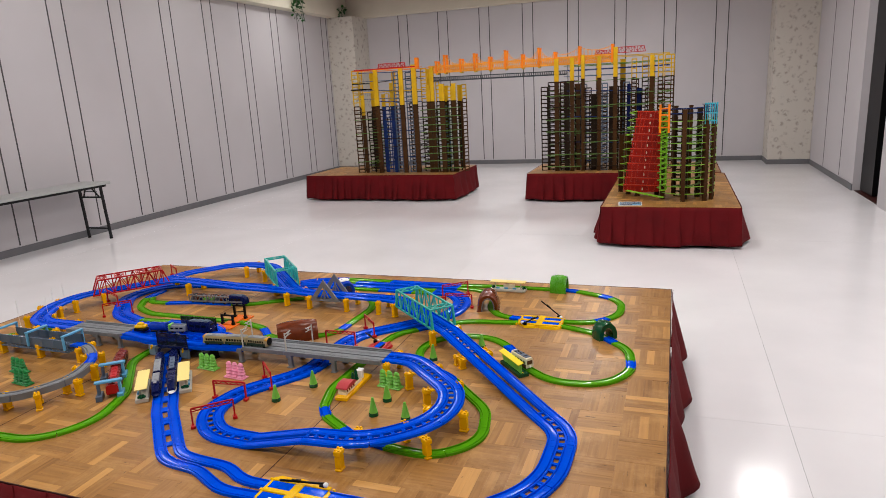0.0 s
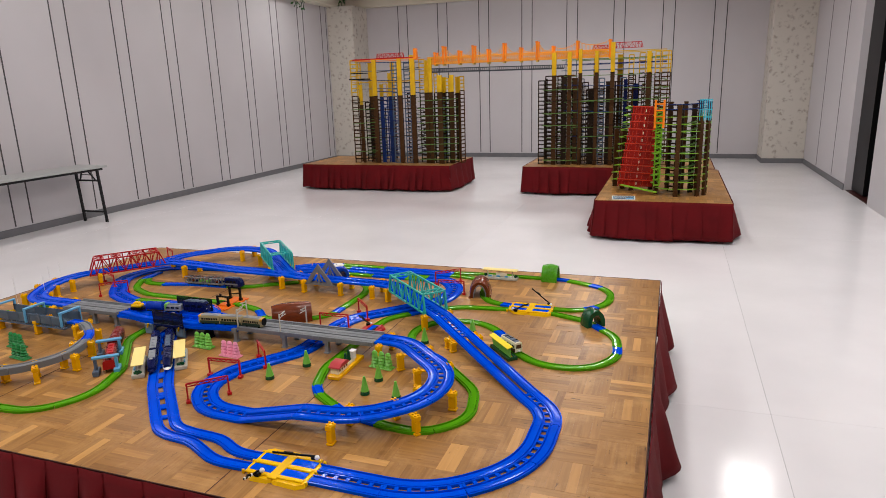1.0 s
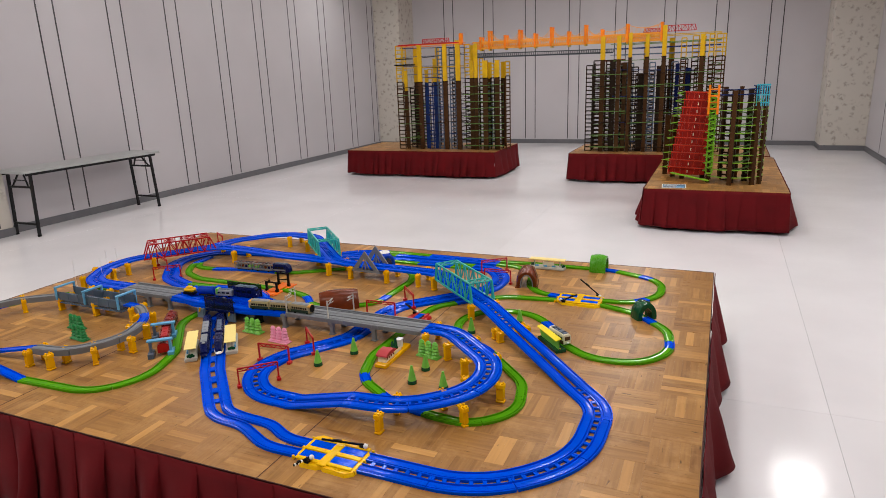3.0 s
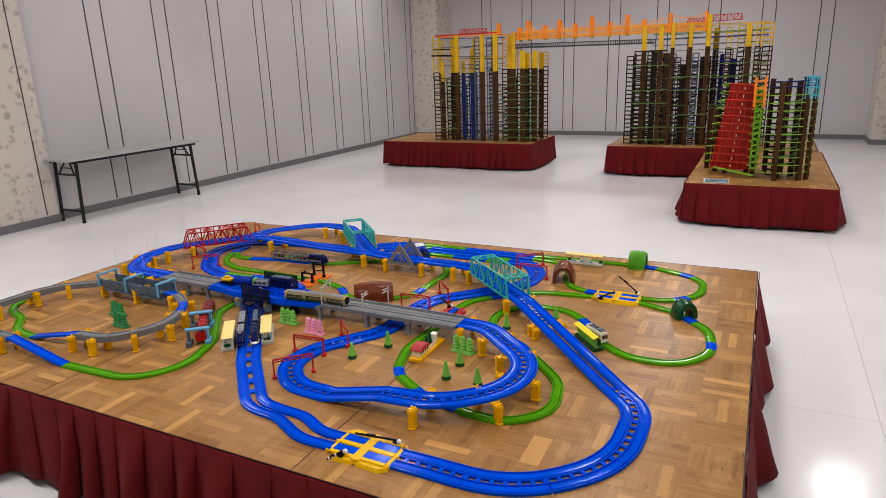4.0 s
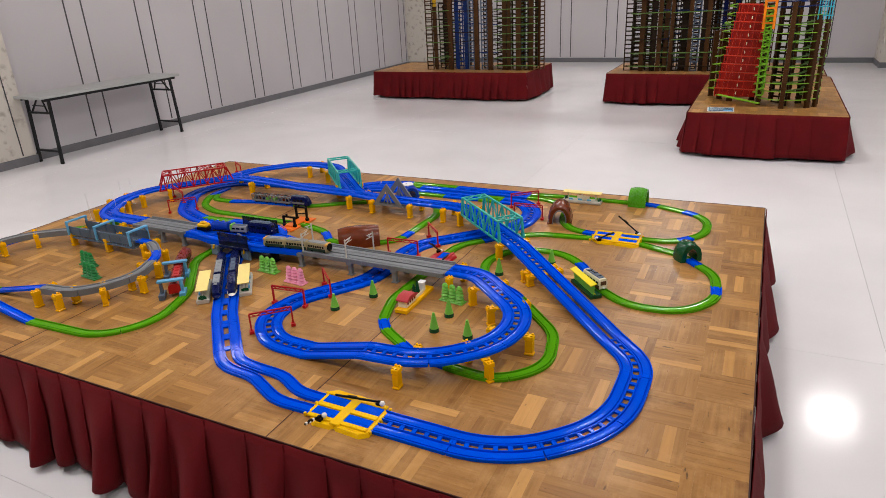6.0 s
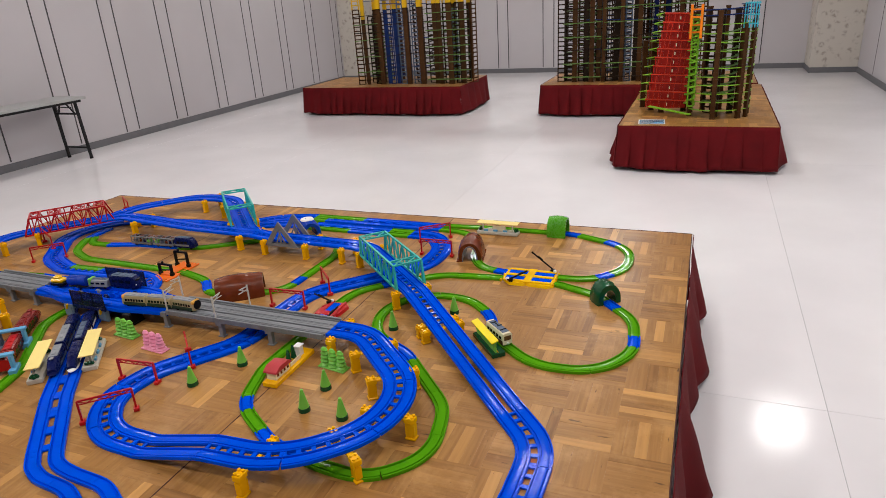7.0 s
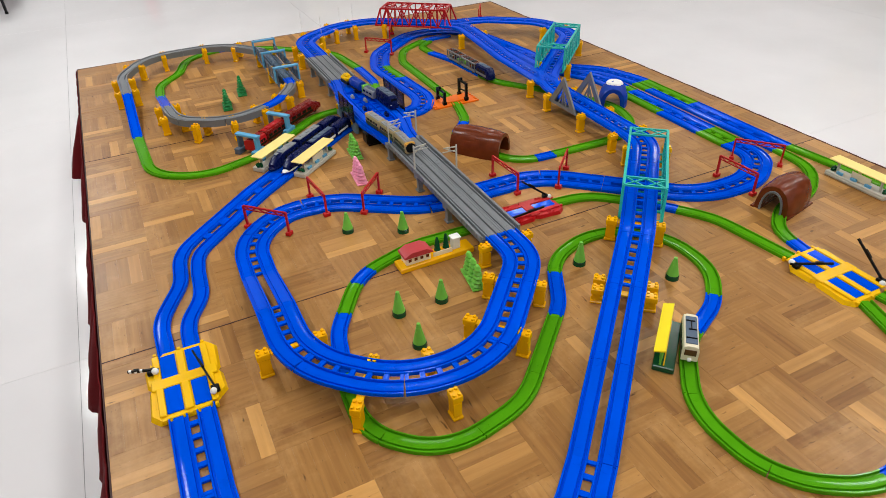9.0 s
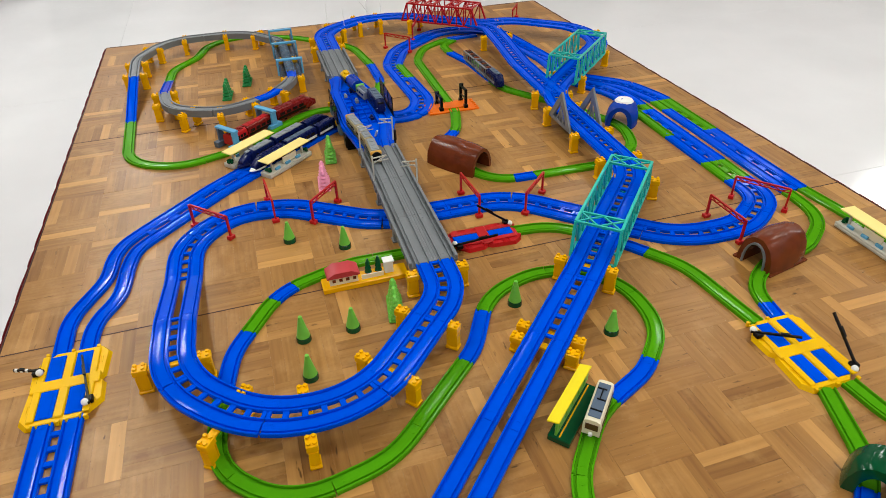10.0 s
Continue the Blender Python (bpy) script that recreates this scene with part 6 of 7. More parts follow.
# the bridge between the two stages
tb = thing("suspension_bridge", "orange toy suspension bridge carrying grey track between the towers", "toy bridge")
PYLONS = ((-3.30, 1.99), (-3.17, 2.07), (-2.93, 2.0), (-2.72, 2.06), (-2.50, 2.0), (-2.27, 2.07), (-2.03, 2.0), (-1.80, 2.07), (-1.58, 2.0), (-1.25, 2.05), (-0.82, 2.05))
for x, top in PYLONS:
    for y in (7.86, 7.98):
        bm = bmesh.new()
        box(bm, x - 0.014, x + 0.014, y - 0.012, y + 0.012, 1.82, top, bevel=0.002)
        box(bm, x - 0.018, x + 0.018, y - 0.016, y + 0.016, top - 0.02, top, bevel=0.002)
        part("pylon", bm, OCHRE, tb)
    bm = bmesh.new()
    box(bm, x - 0.012, x + 0.012, 7.87, 7.97, 1.80, 1.86)
    part("pylon_foot", bm, TOP_YELLOW, tb)
for y in (7.86, 7.98):
    bm = bmesh.new()
    for (xa, za), (xb, zb) in zip(PYLONS, PYLONS[1:]):
        n = 8
        for k in range(n):
            f, g = k / n, (k + 1) / n
            sag = lambda q: za + (zb - za) * q - (0.085 if xb < -1.3 else 0.05) * 4 * q * (1 - q) - 0.01
            bar(bm, (xa + (xb - xa) * f, y, sag(f)), (xa + (xb - xa) * g, y, sag(g)), 0.005)
            bar(bm, (xa + (xb - xa) * f, y, 1.90), (xa + (xb - xa) * f, y, sag(f)), 0.003)
    part("cable_net", bm, NET, tb, "amber cable net")
    bm = bmesh.new()
    x = -3.42
    while x < -0.85:
        bar(bm, (x, y, 1.83), (x + 0.03, y, 1.92), 0.007), bar(bm, (x, y, 1.92), (x + 0.03, y, 1.83), 0.007)
        x += 0.03
    bar(bm, (-3.42, y, 1.83), (-0.82, y, 1.83), 0.016), bar(bm, (-3.42, y, 1.92), (-0.82, y, 1.92), 0.014)
    part("side_truss", bm, NET, tb)
bm = bmesh.new()
box(bm, -3.40, -0.85, 7.875, 7.965, 1.846, 1.852)
part("deck_plate", bm, NET, tb)
bm = bmesh.new()
for y in (7.86, 7.98):
    bar(bm, (-3.38, y, 1.765), (-1.44, y, 1.745), 0.008, 0.010), bar(bm, (-3.38, y, 1.715), (-1.44, y, 1.70), 0.008, 0.018)
    for k in range(64):
        x = -3.38 + 1.94 * k / 63
        bar(bm, (x, y, 1.71 - 0.008 * k / 63), (x, y, 1.765 - 0.02 * k / 63), 0.012, 0.006)
box(bm, -3.38, -1.44, 7.865, 7.975, 1.704, 1.71)
GREY_DARK = surface("viaduct_dark_grey_plastic", rgb("3e4248"), 0.4)
part("lower_track", bm, GREY_DARK, tb, "grey slotted track")

# tower on the second stage
tc = thing("pier_tower", "wide toy tower of brown piers with yellow tops and red trusses", "toy tower")
for kind, x, y, w, z1, z2, mat_ in (("L", -1.737, 7.90, 0.085, 1.54, 0, DARK_RING), ("L", -1.64, 7.95, 0.10, 1.60, 0, DARK_RING), ("C", -1.555, 7.84, 0.066, 1.60, 1.90, BROWN), ("L", -1.485, 7.92, 0.06, 1.60, 0, DARK_RING),
                                    ("C", -1.415, 7.88, 0.06, 1.60, 0, DARK_RING), ("C", -1.345, 7.84, 0.06, 1.60, 1.90, BROWN), ("C", -1.27, 7.90, 0.06, 1.55, 0, BROWN), ("C", -1.20, 7.85, 0.05, 1.62, 1.93, BROWN),
                                    ("L", -1.135, 7.90, 0.08, 1.50, 0, DARK_RING), ("C", -1.055, 7.92, 0.075, 1.41, 0, DARK_RING), ("C", -0.985, 7.85, 0.05, 1.62, 1.90, BROWN), ("L", -0.915, 7.90, 0.07, 1.55, 0, SLATE),
                                    ("C", -0.83, 7.92, 0.07, 1.50, 0, DARK_RING), ("C", -0.775, 7.85, 0.06, 1.62, 2.00, BROWN), ("L", -0.70, 7.92, 0.09, 1.50, 0, DARK_RING), ("C", -0.606, 7.95, 0.055, 1.52, 0, NAVY),
                                    ("L", -0.54, 7.92, 0.06, 1.60, 1.84, BROWN), ("C", -0.476, 7.97, 0.085, 1.46, 0, NAVY), ("L", -0.40, 7.95, 0.075, 1.60, 1.86, DARK_RING), ("C", -0.317, 7.90, 0.062, 1.60, 1.87, BROWN),
                                    ("L", -0.207, 7.93, 0.06, 1.60, 1.87, BROWN), ("L", -0.10, 7.95, 0.11, 1.60, 1.87, BROWN),
                                    ("C", -1.50, 8.38, 0.09, 1.58, 0, DARK_RING), ("C", -1.34, 8.34, 0.09, 1.56, 0, BROWN), ("L", -1.72, 8.18, 0.09, 1.56, 0, DARK_RING), ("C", -1.05, 8.40, 0.08, 1.60, 1.86, BROWN),
                                    ("C", -0.72, 8.40, 0.08, 1.60, 1.86, BROWN), ("L", -0.55, 8.36, 0.09, 1.58, 0, DARK_RING), ("C", -0.32, 8.36, 0.07, 1.60, 1.86, BROWN), ("L", -0.08, 8.30, 0.09, 1.60, 1.87, BROWN)):
    turn = 90 if y in (8.18, 8.30) else 0
    stack(tc, kind, x, y, D, z1, turn, mat_, w)
    if z2:
        stack(tc, kind, x, y, z1, z2, turn, TOP_YELLOW, w)
for k, x in enumerate((-1.66, -1.52, -1.38, -1.24, -1.10, -0.94, -0.80, -0.66, -0.50, -0.36, -0.20)):
    stack(tc, "L", x, 8.06 + 0.06 * (k % 4), D, 1.40 + 0.05 * (k % 4), 25 * (k % 3), (DARK_RING, BROWN, DARK_RING, SLATE)[k % 4], 0.085)
for k in range(7):
    z = 0.445 + 0.161 * k
    for x0, x1, y0 in ((-1.70, -1.22, 7.80), (-1.20, -0.62, 7.83), (-0.62, -0.05, 7.87)):
        strut_rail(tc, (x0, y0, z), (x1, y0 + 0.02, z + 0.012 * (k % 3)), RING_GREEN if (k + int(x0 * 3)) % 3 else DARK_RING)
spiral(tc, -1.52, 8.12, 0.18, 0.18, D + 0.05, 1.52, 13, RING_GREEN)
spiral(tc, -1.08, 8.14, 0.15, 0.15, D + 0.06, 1.36, 11, RING_BLUE)
spiral(tc, -0.66, 8.16, 0.14, 0.14, D + 0.06, 1.3, 11, DARK_RING)
spiral(tc, -0.24, 8.14, 0.15, 0.17, D + 0.06, 1.6, 12, RING_GREEN)
for k in range(10):
    z = 0.55 + 0.115 * k
    strut_rail(tc, (-1.42, 7.88, z), (-0.40, 7.92, z + 0.04 * math.sin(k * 2.1)), (RING_GREEN, DARK_RING, RING_BLUE)[k % 3])
for z, mat_ in ((1.66, SLATE), (1.74, RING_BLUE), (1.89, TOP_YELLOW), (1.80, RING_GREEN)):
    strut_rail(tc, (-1.46, 7.88, z), (-0.10, 7.95, z), mat_), strut_rail(tc, (-1.46, 8.38, z), (-0.10, 8.34, z), mat_)
for x0, L, z in ((-0.93, 0.24, 1.93), (-0.60, 0.40, 1.93)):
    bm = bmesh.new()
    truss_side(bm, L, 0.07 if L > 0.3 else 0.045, 0, 0.02, 9, 0.008)
    part("top_truss", bm, RED, tc, "red truss along the top", pose(x0, 7.88, z))
bm = bmesh.new()
box(bm, -1.58, -1.44, 7.92, 8.05, 1.585, 1.605, bevel=0.002), box(bm, -1.42, -1.28, 7.92, 8.05, 1.585, 1.61, bevel=0.002)
part("landing", bm, TUNNEL, tc)

# spiral tower on the third stage
td = thing("spiral_tower", "brown toy spiral tower with green rings and red slopes", "toy tower")
CX, CY, R = 0.12, 5.62, 0.25
for deg, top in ((-158, 1.20), (-99, 1.26), (-50, 1.15), (-26, 1.17), (15, 1.28), (50, 1.28), (85, 1.28), (120, 1.28), (155, 1.24)):
    a = radians(deg)
    stack(td, "C", CX + R * math.cos(a), CY + R * math.sin(a), D, top, deg + 90, BROWN, 0.042)
for k in range(3):
    a = 2 * math.pi * (k + 0.2) / 3
    stack(td, "L" if k % 2 else "C", CX + 0.11 * math.cos(a), CY + 0.11 * math.sin(a), D, 1.26, math.degrees(a), DARK_RING)
SLOPE_RED = surface("tower_slope_red_plastic", rgb("a81e12"), 0.3, spread=0.25, scale=30)
STOREY_RED = surface("tower_storey_red_plastic", rgb("cf3a22"), 0.3, spread=0.15)
LIME_RING = surface("tower_lime_plastic", rgb("7fb82a"), 0.3)
for k in range(11):
    # a level ring of track on every storey, open towards the red slopes
    z = D + 0.065 + 0.070 * k
    spiral(td, CX, CY, R + 0.003, R + 0.003, z, z + 0.012, 0.62, LIME_RING, "ring_rail", start=radians(-165), slim=0.55)
spiral(td, CX, CY, 0.12, 0.12, D + 0.08, 1.1, 9, RING_GREEN)
spiral(td, CX, CY, R - 0.01, R - 0.01, 1.20, 1.29, 2, RING_BLUE, start=1.0)
for k in range(11):
    z = 0.47 + 0.074 * k
    f = k / 10
    # red slope slab of each storey, with green turn-backs at its ends
    bm = bmesh.new()
    x0, x1 = -0.49 + 0.13 * f, -0.155 + 0.01 * f
    for j in range(3):
        y = 5.66 + 0.035 * j
        sweep(bm, [Vector((x0, y + 0.13 * (1 - f), z + 0.03)), Vector(((x0 + x1) / 2, y + 0.06 * (1 - f), z + 0.015)), Vector((x1, y, z))], 0, THIN)
    box(bm, x0 + 0.01, x1, 5.650, 5.656, z - 0.036, z + 0.038)
    for j in range(7):
        x = x0 + (x1 - x0) * j / 6
        box(bm, x - 0.006, x + 0.006, 5.636, 5.646, z - 0.03, z + 0.045)
    part("red_slope", bm, SLOPE_RED, td, "red slope rails")
    bm = bmesh.new()
    bar(bm, (x0 - 0.01, 5.63, z + 0.046), (x1 + 0.01, 5.622, z + 0.032), 0.02, 0.009)
    for j in range(5):
        x = x0 + (x1 - x0) * (j + 0.5 + 0.2 * math.sin(3 * j + k)) / 5
        bar(bm, (x, 5.632, z - 0.03), (x + 0.008, 5.632, z + 0.03), 0.006, 0.006)
    part("storey_rail", bm, STOREY_RED, td, "brighter red ledge rail")
    bm = bmesh.new()
    box(bm, (x0 + x1) / 2 + 0.01, (x0 + x1) / 2 + 0.018, 5.625, 5.629, z - 0.012, z + 0.012)
    part("sticker", bm, CREAM, td, "small white tag")
    spiral(td, x0 - 0.015, 5.74, 0.062, 0.08, z, z + 0.045, 0.55, LIME_RING, "turn_rail", start=1.4)
    spiral(td, -0.115, 5.50, 0.035, 0.12, z + 0.01, z + 0.03, 0.5, LIME_RING, "turn_rail", start=0.2)
for x, y in ((-0.55, 5.98), (-0.46, 5.82), (-0.36, 5.70), (-0.17, 5.79), (-0.5, 6.1), (-0.3, 6.0)):
    stack(td, "C", x, y, D, 1.0 if x < -0.4 else 1.24, 20, BROWN)
stack(td, "L", -0.105, 5.44, D + 0.10, 1.20, 0, LIME_RING, 0.05)
spiral(td, -0.105, 5.46, 0.024, 0.05, D + 0.12, 1.18, 13, LIME_RING, "turn_rail")
strut_rail(td, (-0.46, 5.56, D + 0.075), (-0.10, 5.40, D + 0.03), LIME_RING, "turn_rail")
bm = bmesh.new()
for x in (-0.145, -0.065):
    bar(bm, (x, 5.42, 1.05), (x, 5.42, 1.32), 0.022, 0.02)
for k in range(4):
    bar(bm, (-0.145, 5.42, 1.1 + 0.06 * k), (-0.065, 5.42, 1.1 + 0.06 * k), 0.014)
part("orange_lift", bm, OCHRE, td, "orange lift tower")
bm = bmesh.new()
for k in range(6):
    x = 0.26 + 0.02 * k
    bar(bm, (x, 5.42 + 0.02 * (k % 2), 1.12), (x, 5.42 + 0.02 * (k % 2), 1.32), 0.008)
for z in (1.15, 1.22, 1.31):
    bar(bm, (0.255, 5.42, z), (0.37, 5.42, z), 0.008), bar(bm, (0.255, 5.46, z), (0.37, 5.46, z), 0.008)
part("turquoise_frame", bm, surface("turquoise_plastic", rgb("45b8cc"), 0.35), td, "turquoise frame at the top")

# ---- things in the hall ----
def folding_table(label, m, L=1.8, w=0.45, h=0.70):
    t = thing("folding_table", label, "table", m, "folding tables")
    bm = bmesh.new()
    box(bm, -L / 2, L / 2, -w / 2, w / 2, h - 0.028, h, bevel=0.004)
    part("tabletop", bm, TABLE_TOP, t, "grey laminate tabletop")
    bm = bmesh.new()
    for y in (-w / 2 + 0.03, w / 2 - 0.03):
        box(bm, -L / 2 + 0.06, L / 2 - 0.06, y - 0.01, y + 0.01, h - 0.055, h - 0.029)
    part("apron", bm, TABLE_LEG, t)
    for sgn in (-1, 1):
        x = sgn * (L / 2 - 0.12)
        for y in (-w / 2 + 0.05, w / 2 - 0.05):
            bm = bmesh.new()
            bar(bm, (x, y, h - 0.03), (x + sgn * 0.03, y * 1.02, 0.012), 0.028, 0.022, (0, 1, 0))
            leg = part("leg", bm, TABLE_LEG, t)
            bm = bmesh.new()
            box(bm, x + sgn * 0.03 - 0.017, x + sgn * 0.03 + 0.017, y * 1.02 - 0.014, y * 1.02 + 0.014, 0, 0.02, bevel=0.003)
            part("foot", bm, BLACK, leg)
        for z in (0.13, h - 0.18):
            bm = bmesh.new()
            f = (h - 0.03 - z) / (h - 0.04)
            xx = x + sgn * 0.03 * f
            bar(bm, (xx, -w / 2 + 0.05, z), (xx, w / 2 - 0.05, z), 0.02)
            part("stretcher", bm, TABLE_LEG, t)
        bm = bmesh.new()
        for y in (-0.07, 0.07):
            bar(bm, (x + sgn * 0.008, y * 1.8, h - 0.18), (x - sgn * 0.02, y * 0.6, h - 0.05), 0.014)
        bar(bm, (x, -0.1, h - 0.11), (x, 0.1, h - 0.11), 0.01)
        part("brace", bm, TABLE_LEG, t)
    return t


folding_table("long grey folding table with black legs against the panelled wall", pose(-6.745, 3.90, 0, 0, 0, 90))
folding_table("long grey folding table with black legs in the side bay", pose(-7.75, -0.82, 0, 0, 0, 0), 1.5)

# wall socket on the pillar
t = thing("wall_socket", "cream wall socket plate low on the pillar", "socket", pose(-6.93, 2.24, 0.33, 0, 0, 0))
bm = bmesh.new()
box(bm, 0.0, 0.007, -0.035, 0.035, -0.06, 0.06, bevel=0.002)
part("plate", bm, CREAM, t)
for z in (-0.02, 0.02):
    for y in (-0.008, 0.008):
        bm = bmesh.new()
        box(bm, 0.0065, 0.0078, y - 0.0015, y + 0.0015, z - 0.006, z + 0.006)
        part("slot", bm, BLACK, t)

# fire extinguisher in the bay
t = thing("fire_extinguisher", "red fire extinguisher standing at the wall corner", "extinguisher", pose(XL - 1.05, 0.66, 0))
bm = bmesh.new()
cyl(bm, 0, 0, 0.02, 0.40, 0.075, seg=24)
cyl(bm, 0, 0, 0.40, 0.46, 0.075, 0.03, 24)
part("cylinder", bm, RED, t)
bm = bmesh.new()
cyl(bm, 0, 0, 0.0, 0.02, 0.085, seg=24)
part("base_ring", bm, BLACK, t)
bm = bmesh.new()
cyl(bm, 0, 0, 0.46, 0.50, 0.02, seg=12)
bar(bm, (-0.02, 0, 0.5), (0.09, 0, 0.54), 0.02), bar(bm, (-0.02, 0, 0.48), (0.08, 0, 0.49), 0.02)
part("valve", bm, BLACK, t)

# placard on the third stage
t = thing("placard", "blue-grey printed card with white rim lying on the stage", "card", pose(-0.40, 5.20, DECK + 0.001, 4, 0, 4))
bm = bmesh.new()
box(bm, -0.11, 0.11, -0.075, 0.075, 0, 0.006, bevel=0.001)
part("card", bm, surface("card_white", rgb("d4dbe0"), 0.4), t)
bm = bmesh.new()
box(bm, -0.1, 0.1, -0.066, 0.066, 0.006, 0.0063)
part("print", bm, surface("card_print_blue", rgb("4d7590"), 0.35, spread=0.4, scale=22), t, "blue-grey print")
for k in range(6):
    bm = bmesh.new()
    box(bm, -0.09, 0.09 - 0.03 * (k % 3), 0.048 - 0.018 * k, 0.055 - 0.018 * k, 0.006, 0.0068)
    part("print_line", bm, NAVY if k % 2 else WHITE, t, " printed line")
bm = bmesh.new()
box(bm, 0.02, 0.09, -0.06, -0.02, 0.006, 0.0072)
part("picture", bm, SKY, t)


# ivy hanging from the cornice
def ivy(x, y, z, n, seed):
    rnd = random.Random(seed)
    t = thing("ivy_garland", "artificial green ivy hanging from the cornice", "plant", pose(x, y, z), "ivy garlands")
    bm = bmesh.new()
    for s in range(4):
        p = Vector((rnd.uniform(-0.05, 0.05), rnd.uniform(-0.12, 0.12), 0.05))
        for k in range(6):
            q = p + Vector((rnd.uniform(-0.02, 0.03), rnd.uniform(-0.03, 0.03), -0.07))
            bar(bm, p, q, 0.005)
            p = q
    part("stem", bm, DARK_GREEN, t)
    bm = bmesh.new()
    for k in range(n):
        c = Vector((rnd.uniform(-0.05, 0.09), rnd.uniform(-0.16, 0.16), rnd.uniform(-0.36, 0.08) * rnd.random() ** 0.5))
        r = rnd.uniform(0.025, 0.045)
        m = Matrix.Translation(c) @ Euler((rnd.uniform(-1, 1), rnd.uniform(-1, 1), rnd.uniform(0, 6))).to_matrix().to_4x4()
        vs = [bm.verts.new(m @ Vector((r * a, r * b, r * d))) for a, b, d in ((0, -1, 0), (0.8, -0.4, -0.15), (0.5, 0.3, 0), (0, 1.2, -0.2), (-0.5, 0.3, 0), (-0.8, -0.4, -0.15))]
        mid = bm.verts.new(m @ Vector((0, 0, 0.12 * r)))
        for i in range(6):
            bm.faces.new((vs[i], vs[(i + 1) % 6], mid))
    part("leaves", bm, surface("ivy_leaf", rgb("2c5a2a"), 0.5, spread=0.3, scale=30), t)


ivy(XL + 0.25, 9.95, WALL_TOP + 0.16, 70, 2)
ivy(XL + 0.25, 11.75, WALL_TOP + 0.16, 40, 4)

# lamp frames in the ceiling
for lx, ly in LAMPS:
    t = thing("ceiling_light", "square white recessed ceiling light panel", "ceiling light", pose(lx, ly, CEIL), "ceiling lights")
    bm = bmesh.new()
    for a in (-1, 1):
        box(bm, a * 0.315 - 0.025, a * 0.315 + 0.025, -0.34, 0.34, -0.03, 0)
        box(bm, -0.29, 0.29, a * 0.315 - 0.025, a * 0.315 + 0.025, -0.03, 0)
    part("frame", bm, LAMP_FRAME, t)
    bm = bmesh.new()
    box(bm, -0.29, 0.29, -0.29, 0.29, -0.012, -0.001)
    part("diffuser", bm, DIFFUSER, t)

# ---- oak parquet of the main stage: basket weave of five strips to a block ----
STRIPS = 5


def strip_mesh(name, L, w, material):
    bm = bmesh.new()
    box(bm, -L / 2 + 0.00003, L / 2 - 0.00003, -w / 2 + 0.00003, w / 2 - 0.00003, -0.004, 0, bevel=0.0002)
    return mesh_of(name, bm, material, smooth=False)


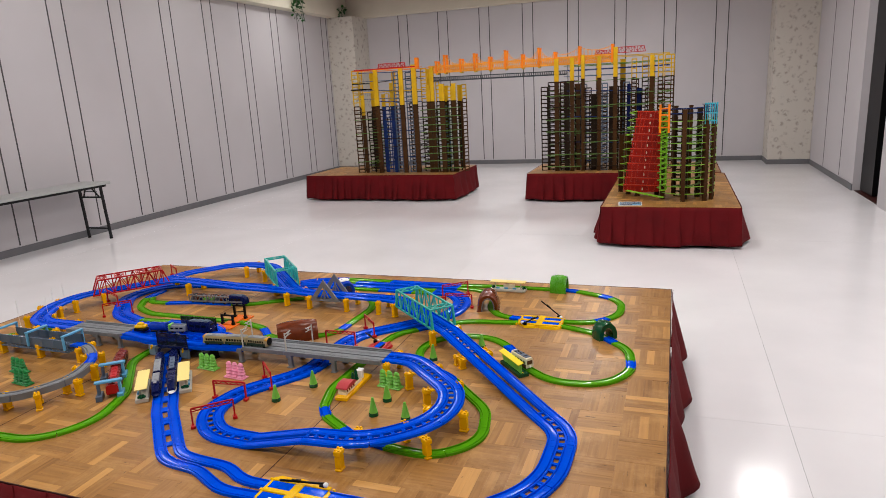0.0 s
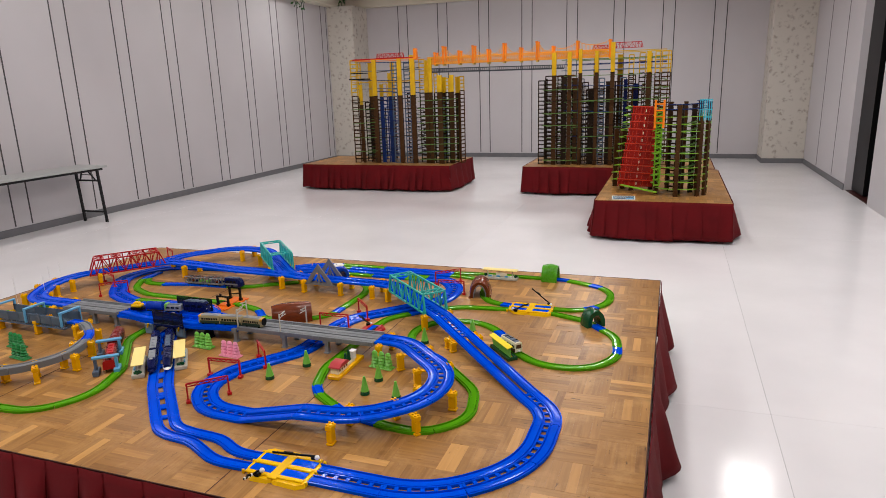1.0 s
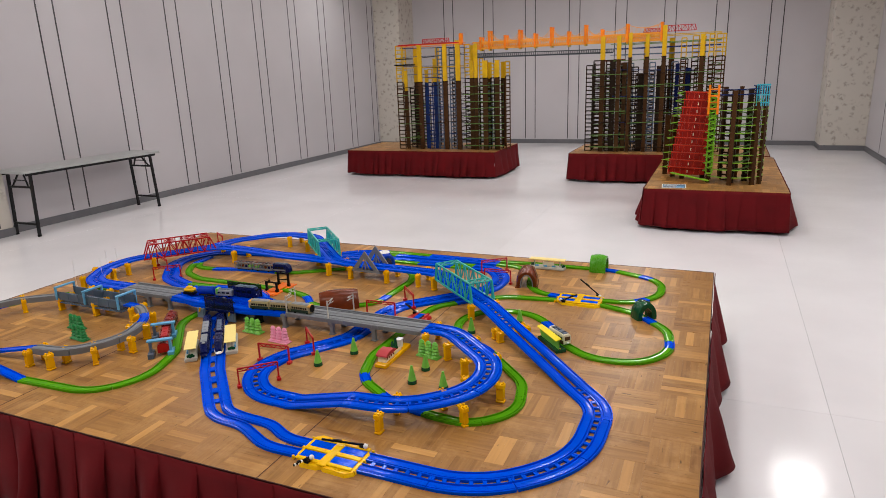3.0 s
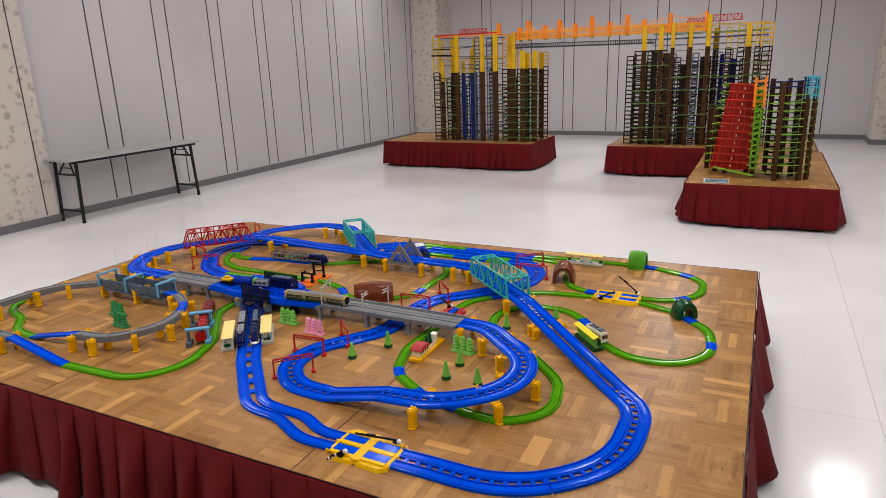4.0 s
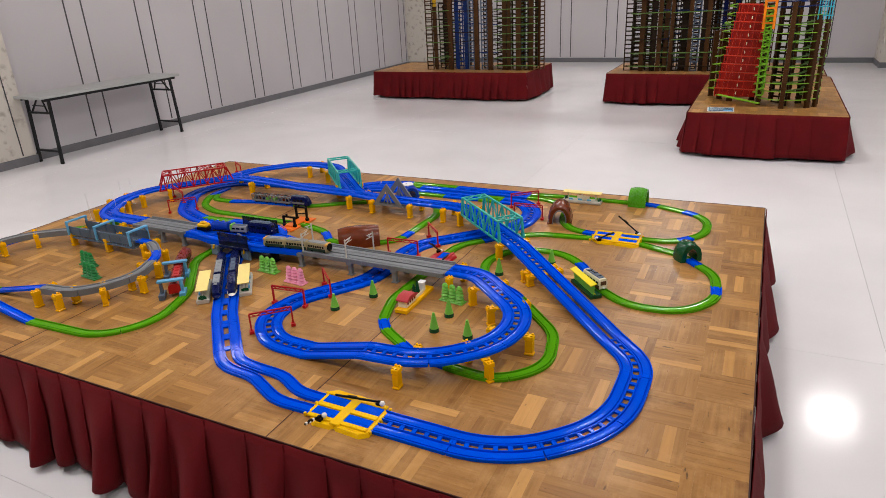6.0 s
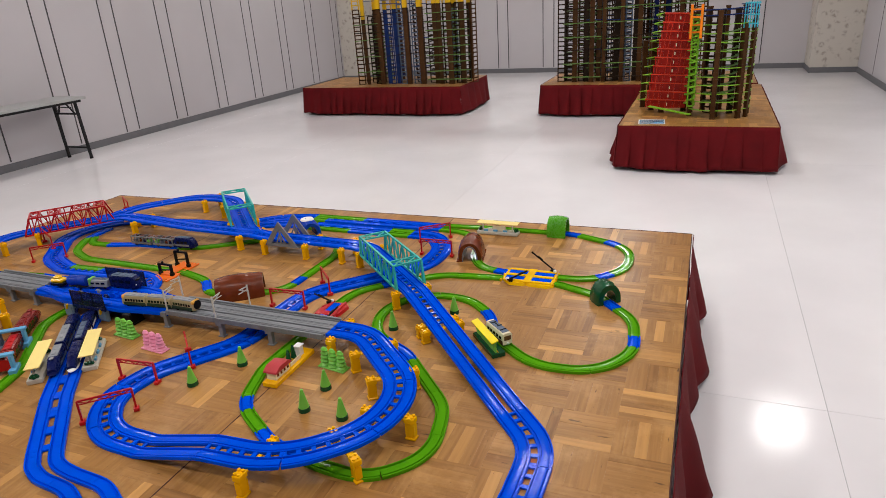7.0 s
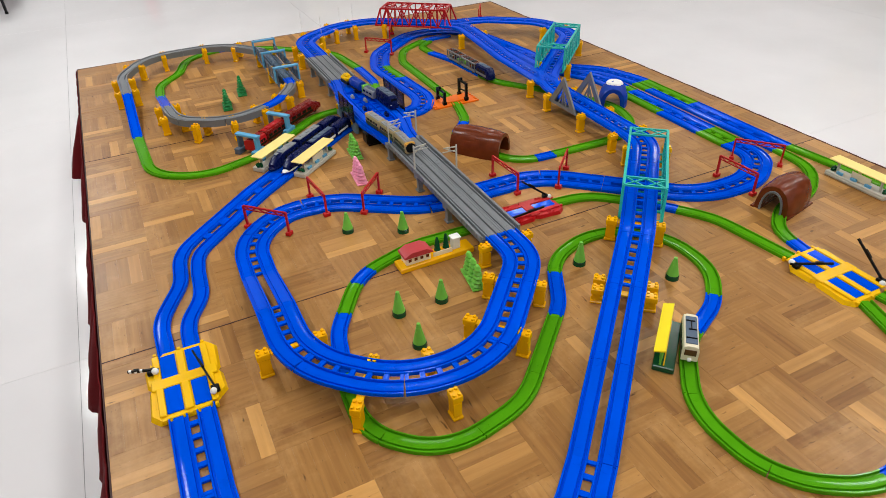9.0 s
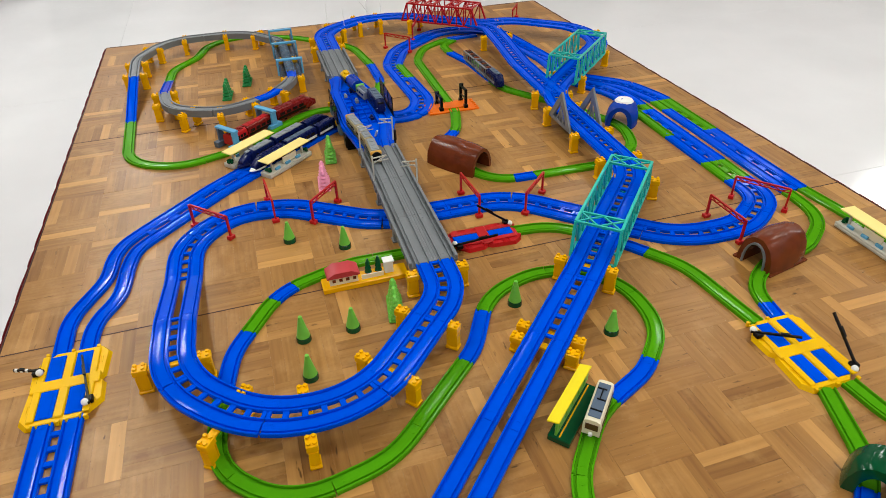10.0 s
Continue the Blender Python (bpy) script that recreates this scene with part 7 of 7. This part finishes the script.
def parquet(st, x0, x1, y0, y1, near):
    """Strips in the stretch near are parts; the rest is one joined mesh of the same strips."""
    nx, ny = round((x1 - x0) / 0.151), round((y1 - y0) / 0.153)
    block, deep = (x1 - x0) / nx, (y1 - y0) / ny
    wx, wy = block / STRIPS, deep / STRIPS
    along_x, along_y = strip_mesh("parquet_strip", block, wy, OAK_X), strip_mesh("parquet_strip", wx, deep, OAK_Y)
    rest = {0: [], 1: []}
    rnd = random.Random(5)
    count = 0
    for i in range(nx):
        for j in range(ny):
            cx, cy = x0 + (i + 0.5) * block, y0 + (j + 0.5) * deep
            turn = (i + j + 1) % 2
            for k in range(STRIPS):
                o = (k - (STRIPS - 1) / 2) * (wy if turn == 0 else wx)
                x, y = (cx, cy + o) if turn == 0 else (cx + o, cy)
                z = DECK + rnd.uniform(-0.0004, 0.0)
                if near and near[0] <= cx <= near[1] and near[2] <= cy <= near[3] and count < 300:
                    share("parquet_strip", along_x if turn == 0 else along_y, st, pose(x, y, z, rnd.uniform(-0.45, 0.45), rnd.uniform(-0.2, 0.2) if turn == 0 else rnd.uniform(-0.45, 0.45)))
                    count += 1
                else:
                    rest[turn].append((x, y, z))
    for turn, places in rest.items():
        if not places:
            continue
        hx, hy = (block / 2 - 0.00003, wy / 2 - 0.00003) if turn == 0 else (wx / 2 - 0.00003, deep / 2 - 0.00003)
        e = 0.0002
        vs, fs = [], []
        for x, y, z in places:
            b = len(vs)
            tx, ty = rnd.uniform(-0.008, 0.008), rnd.uniform(-0.008, 0.008)
            if turn == 0:
                tx *= 0.4
            else:
                ty *= 0.4
            vs += [(x + sx * hx, y + sy * hy, z - 0.004) for sx, sy in ((-1, -1), (1, -1), (1, 1), (-1, 1))]
            vs += [(x + sx * hx, y + sy * hy, z - e + sx * hx * tx + sy * hy * ty) for sx, sy in ((-1, -1), (1, -1), (1, 1), (-1, 1))]
            vs += [(x + sx * (hx - e), y + sy * (hy - e), z + sx * hx * tx + sy * hy * ty) for sx, sy in ((-1, -1), (1, -1), (1, 1), (-1, 1))]
            fs.append((b + 8, b + 9, b + 10, b + 11))
            for q in range(4):
                r = (q + 1) % 4
                fs += [(b + q, b + r, b + 4 + r, b + 4 + q), (b + 4 + q, b + 4 + r, b + 8 + r, b + 8 + q)]
        me = bpy.data.meshes.new("parquet")
        me.from_pydata(vs, [], fs)
        me.materials.append((OAK_X, OAK_Y)[turn])
        ob = new("parquet", me)
        ob.parent = st
        tagged(ob, "oak parquet strips in basket weave", kind="stuff")


parquet(main_stage, WEST, 0, 0, BACK, (-1.2, 0.0, 0.75, 1.8))
for st, x0, x1, y0, y1 in ((stage_a, -5.45, -3.02, 7.56, 8.72), (stage_b, -1.93, 0.55, 7.58, 8.74), (stage_c, -0.66, 0.58, 5.06, 7.5)):
    parquet(st, x0, x1, y0, y1, None)
# aluminium joints between the three panels, and the edge trim
for x in (WEST * 2 / 3, WEST / 3):
    bm = bmesh.new()
    box(bm, x - 0.0016, x + 0.0016, 0, BACK, DECK - 0.003, DECK + 0.0004)
    part("panel_joint", bm, DECK_EDGE, main_stage)
for x0, x1, y0, y1 in ((WEST - 0.004, 0.004, -0.004, 0.0), (WEST - 0.004, 0.004, BACK, BACK + 0.004), (WEST - 0.004, WEST, 0.0, BACK), (0.0, 0.004, 0.0, BACK)):
    bm = bmesh.new()
    box(bm, x0, x1, y0, y1, DECK - 0.05, DECK + 0.001, bevel=0.001)
    part("edge_trim", bm, DECK_EDGE, main_stage)
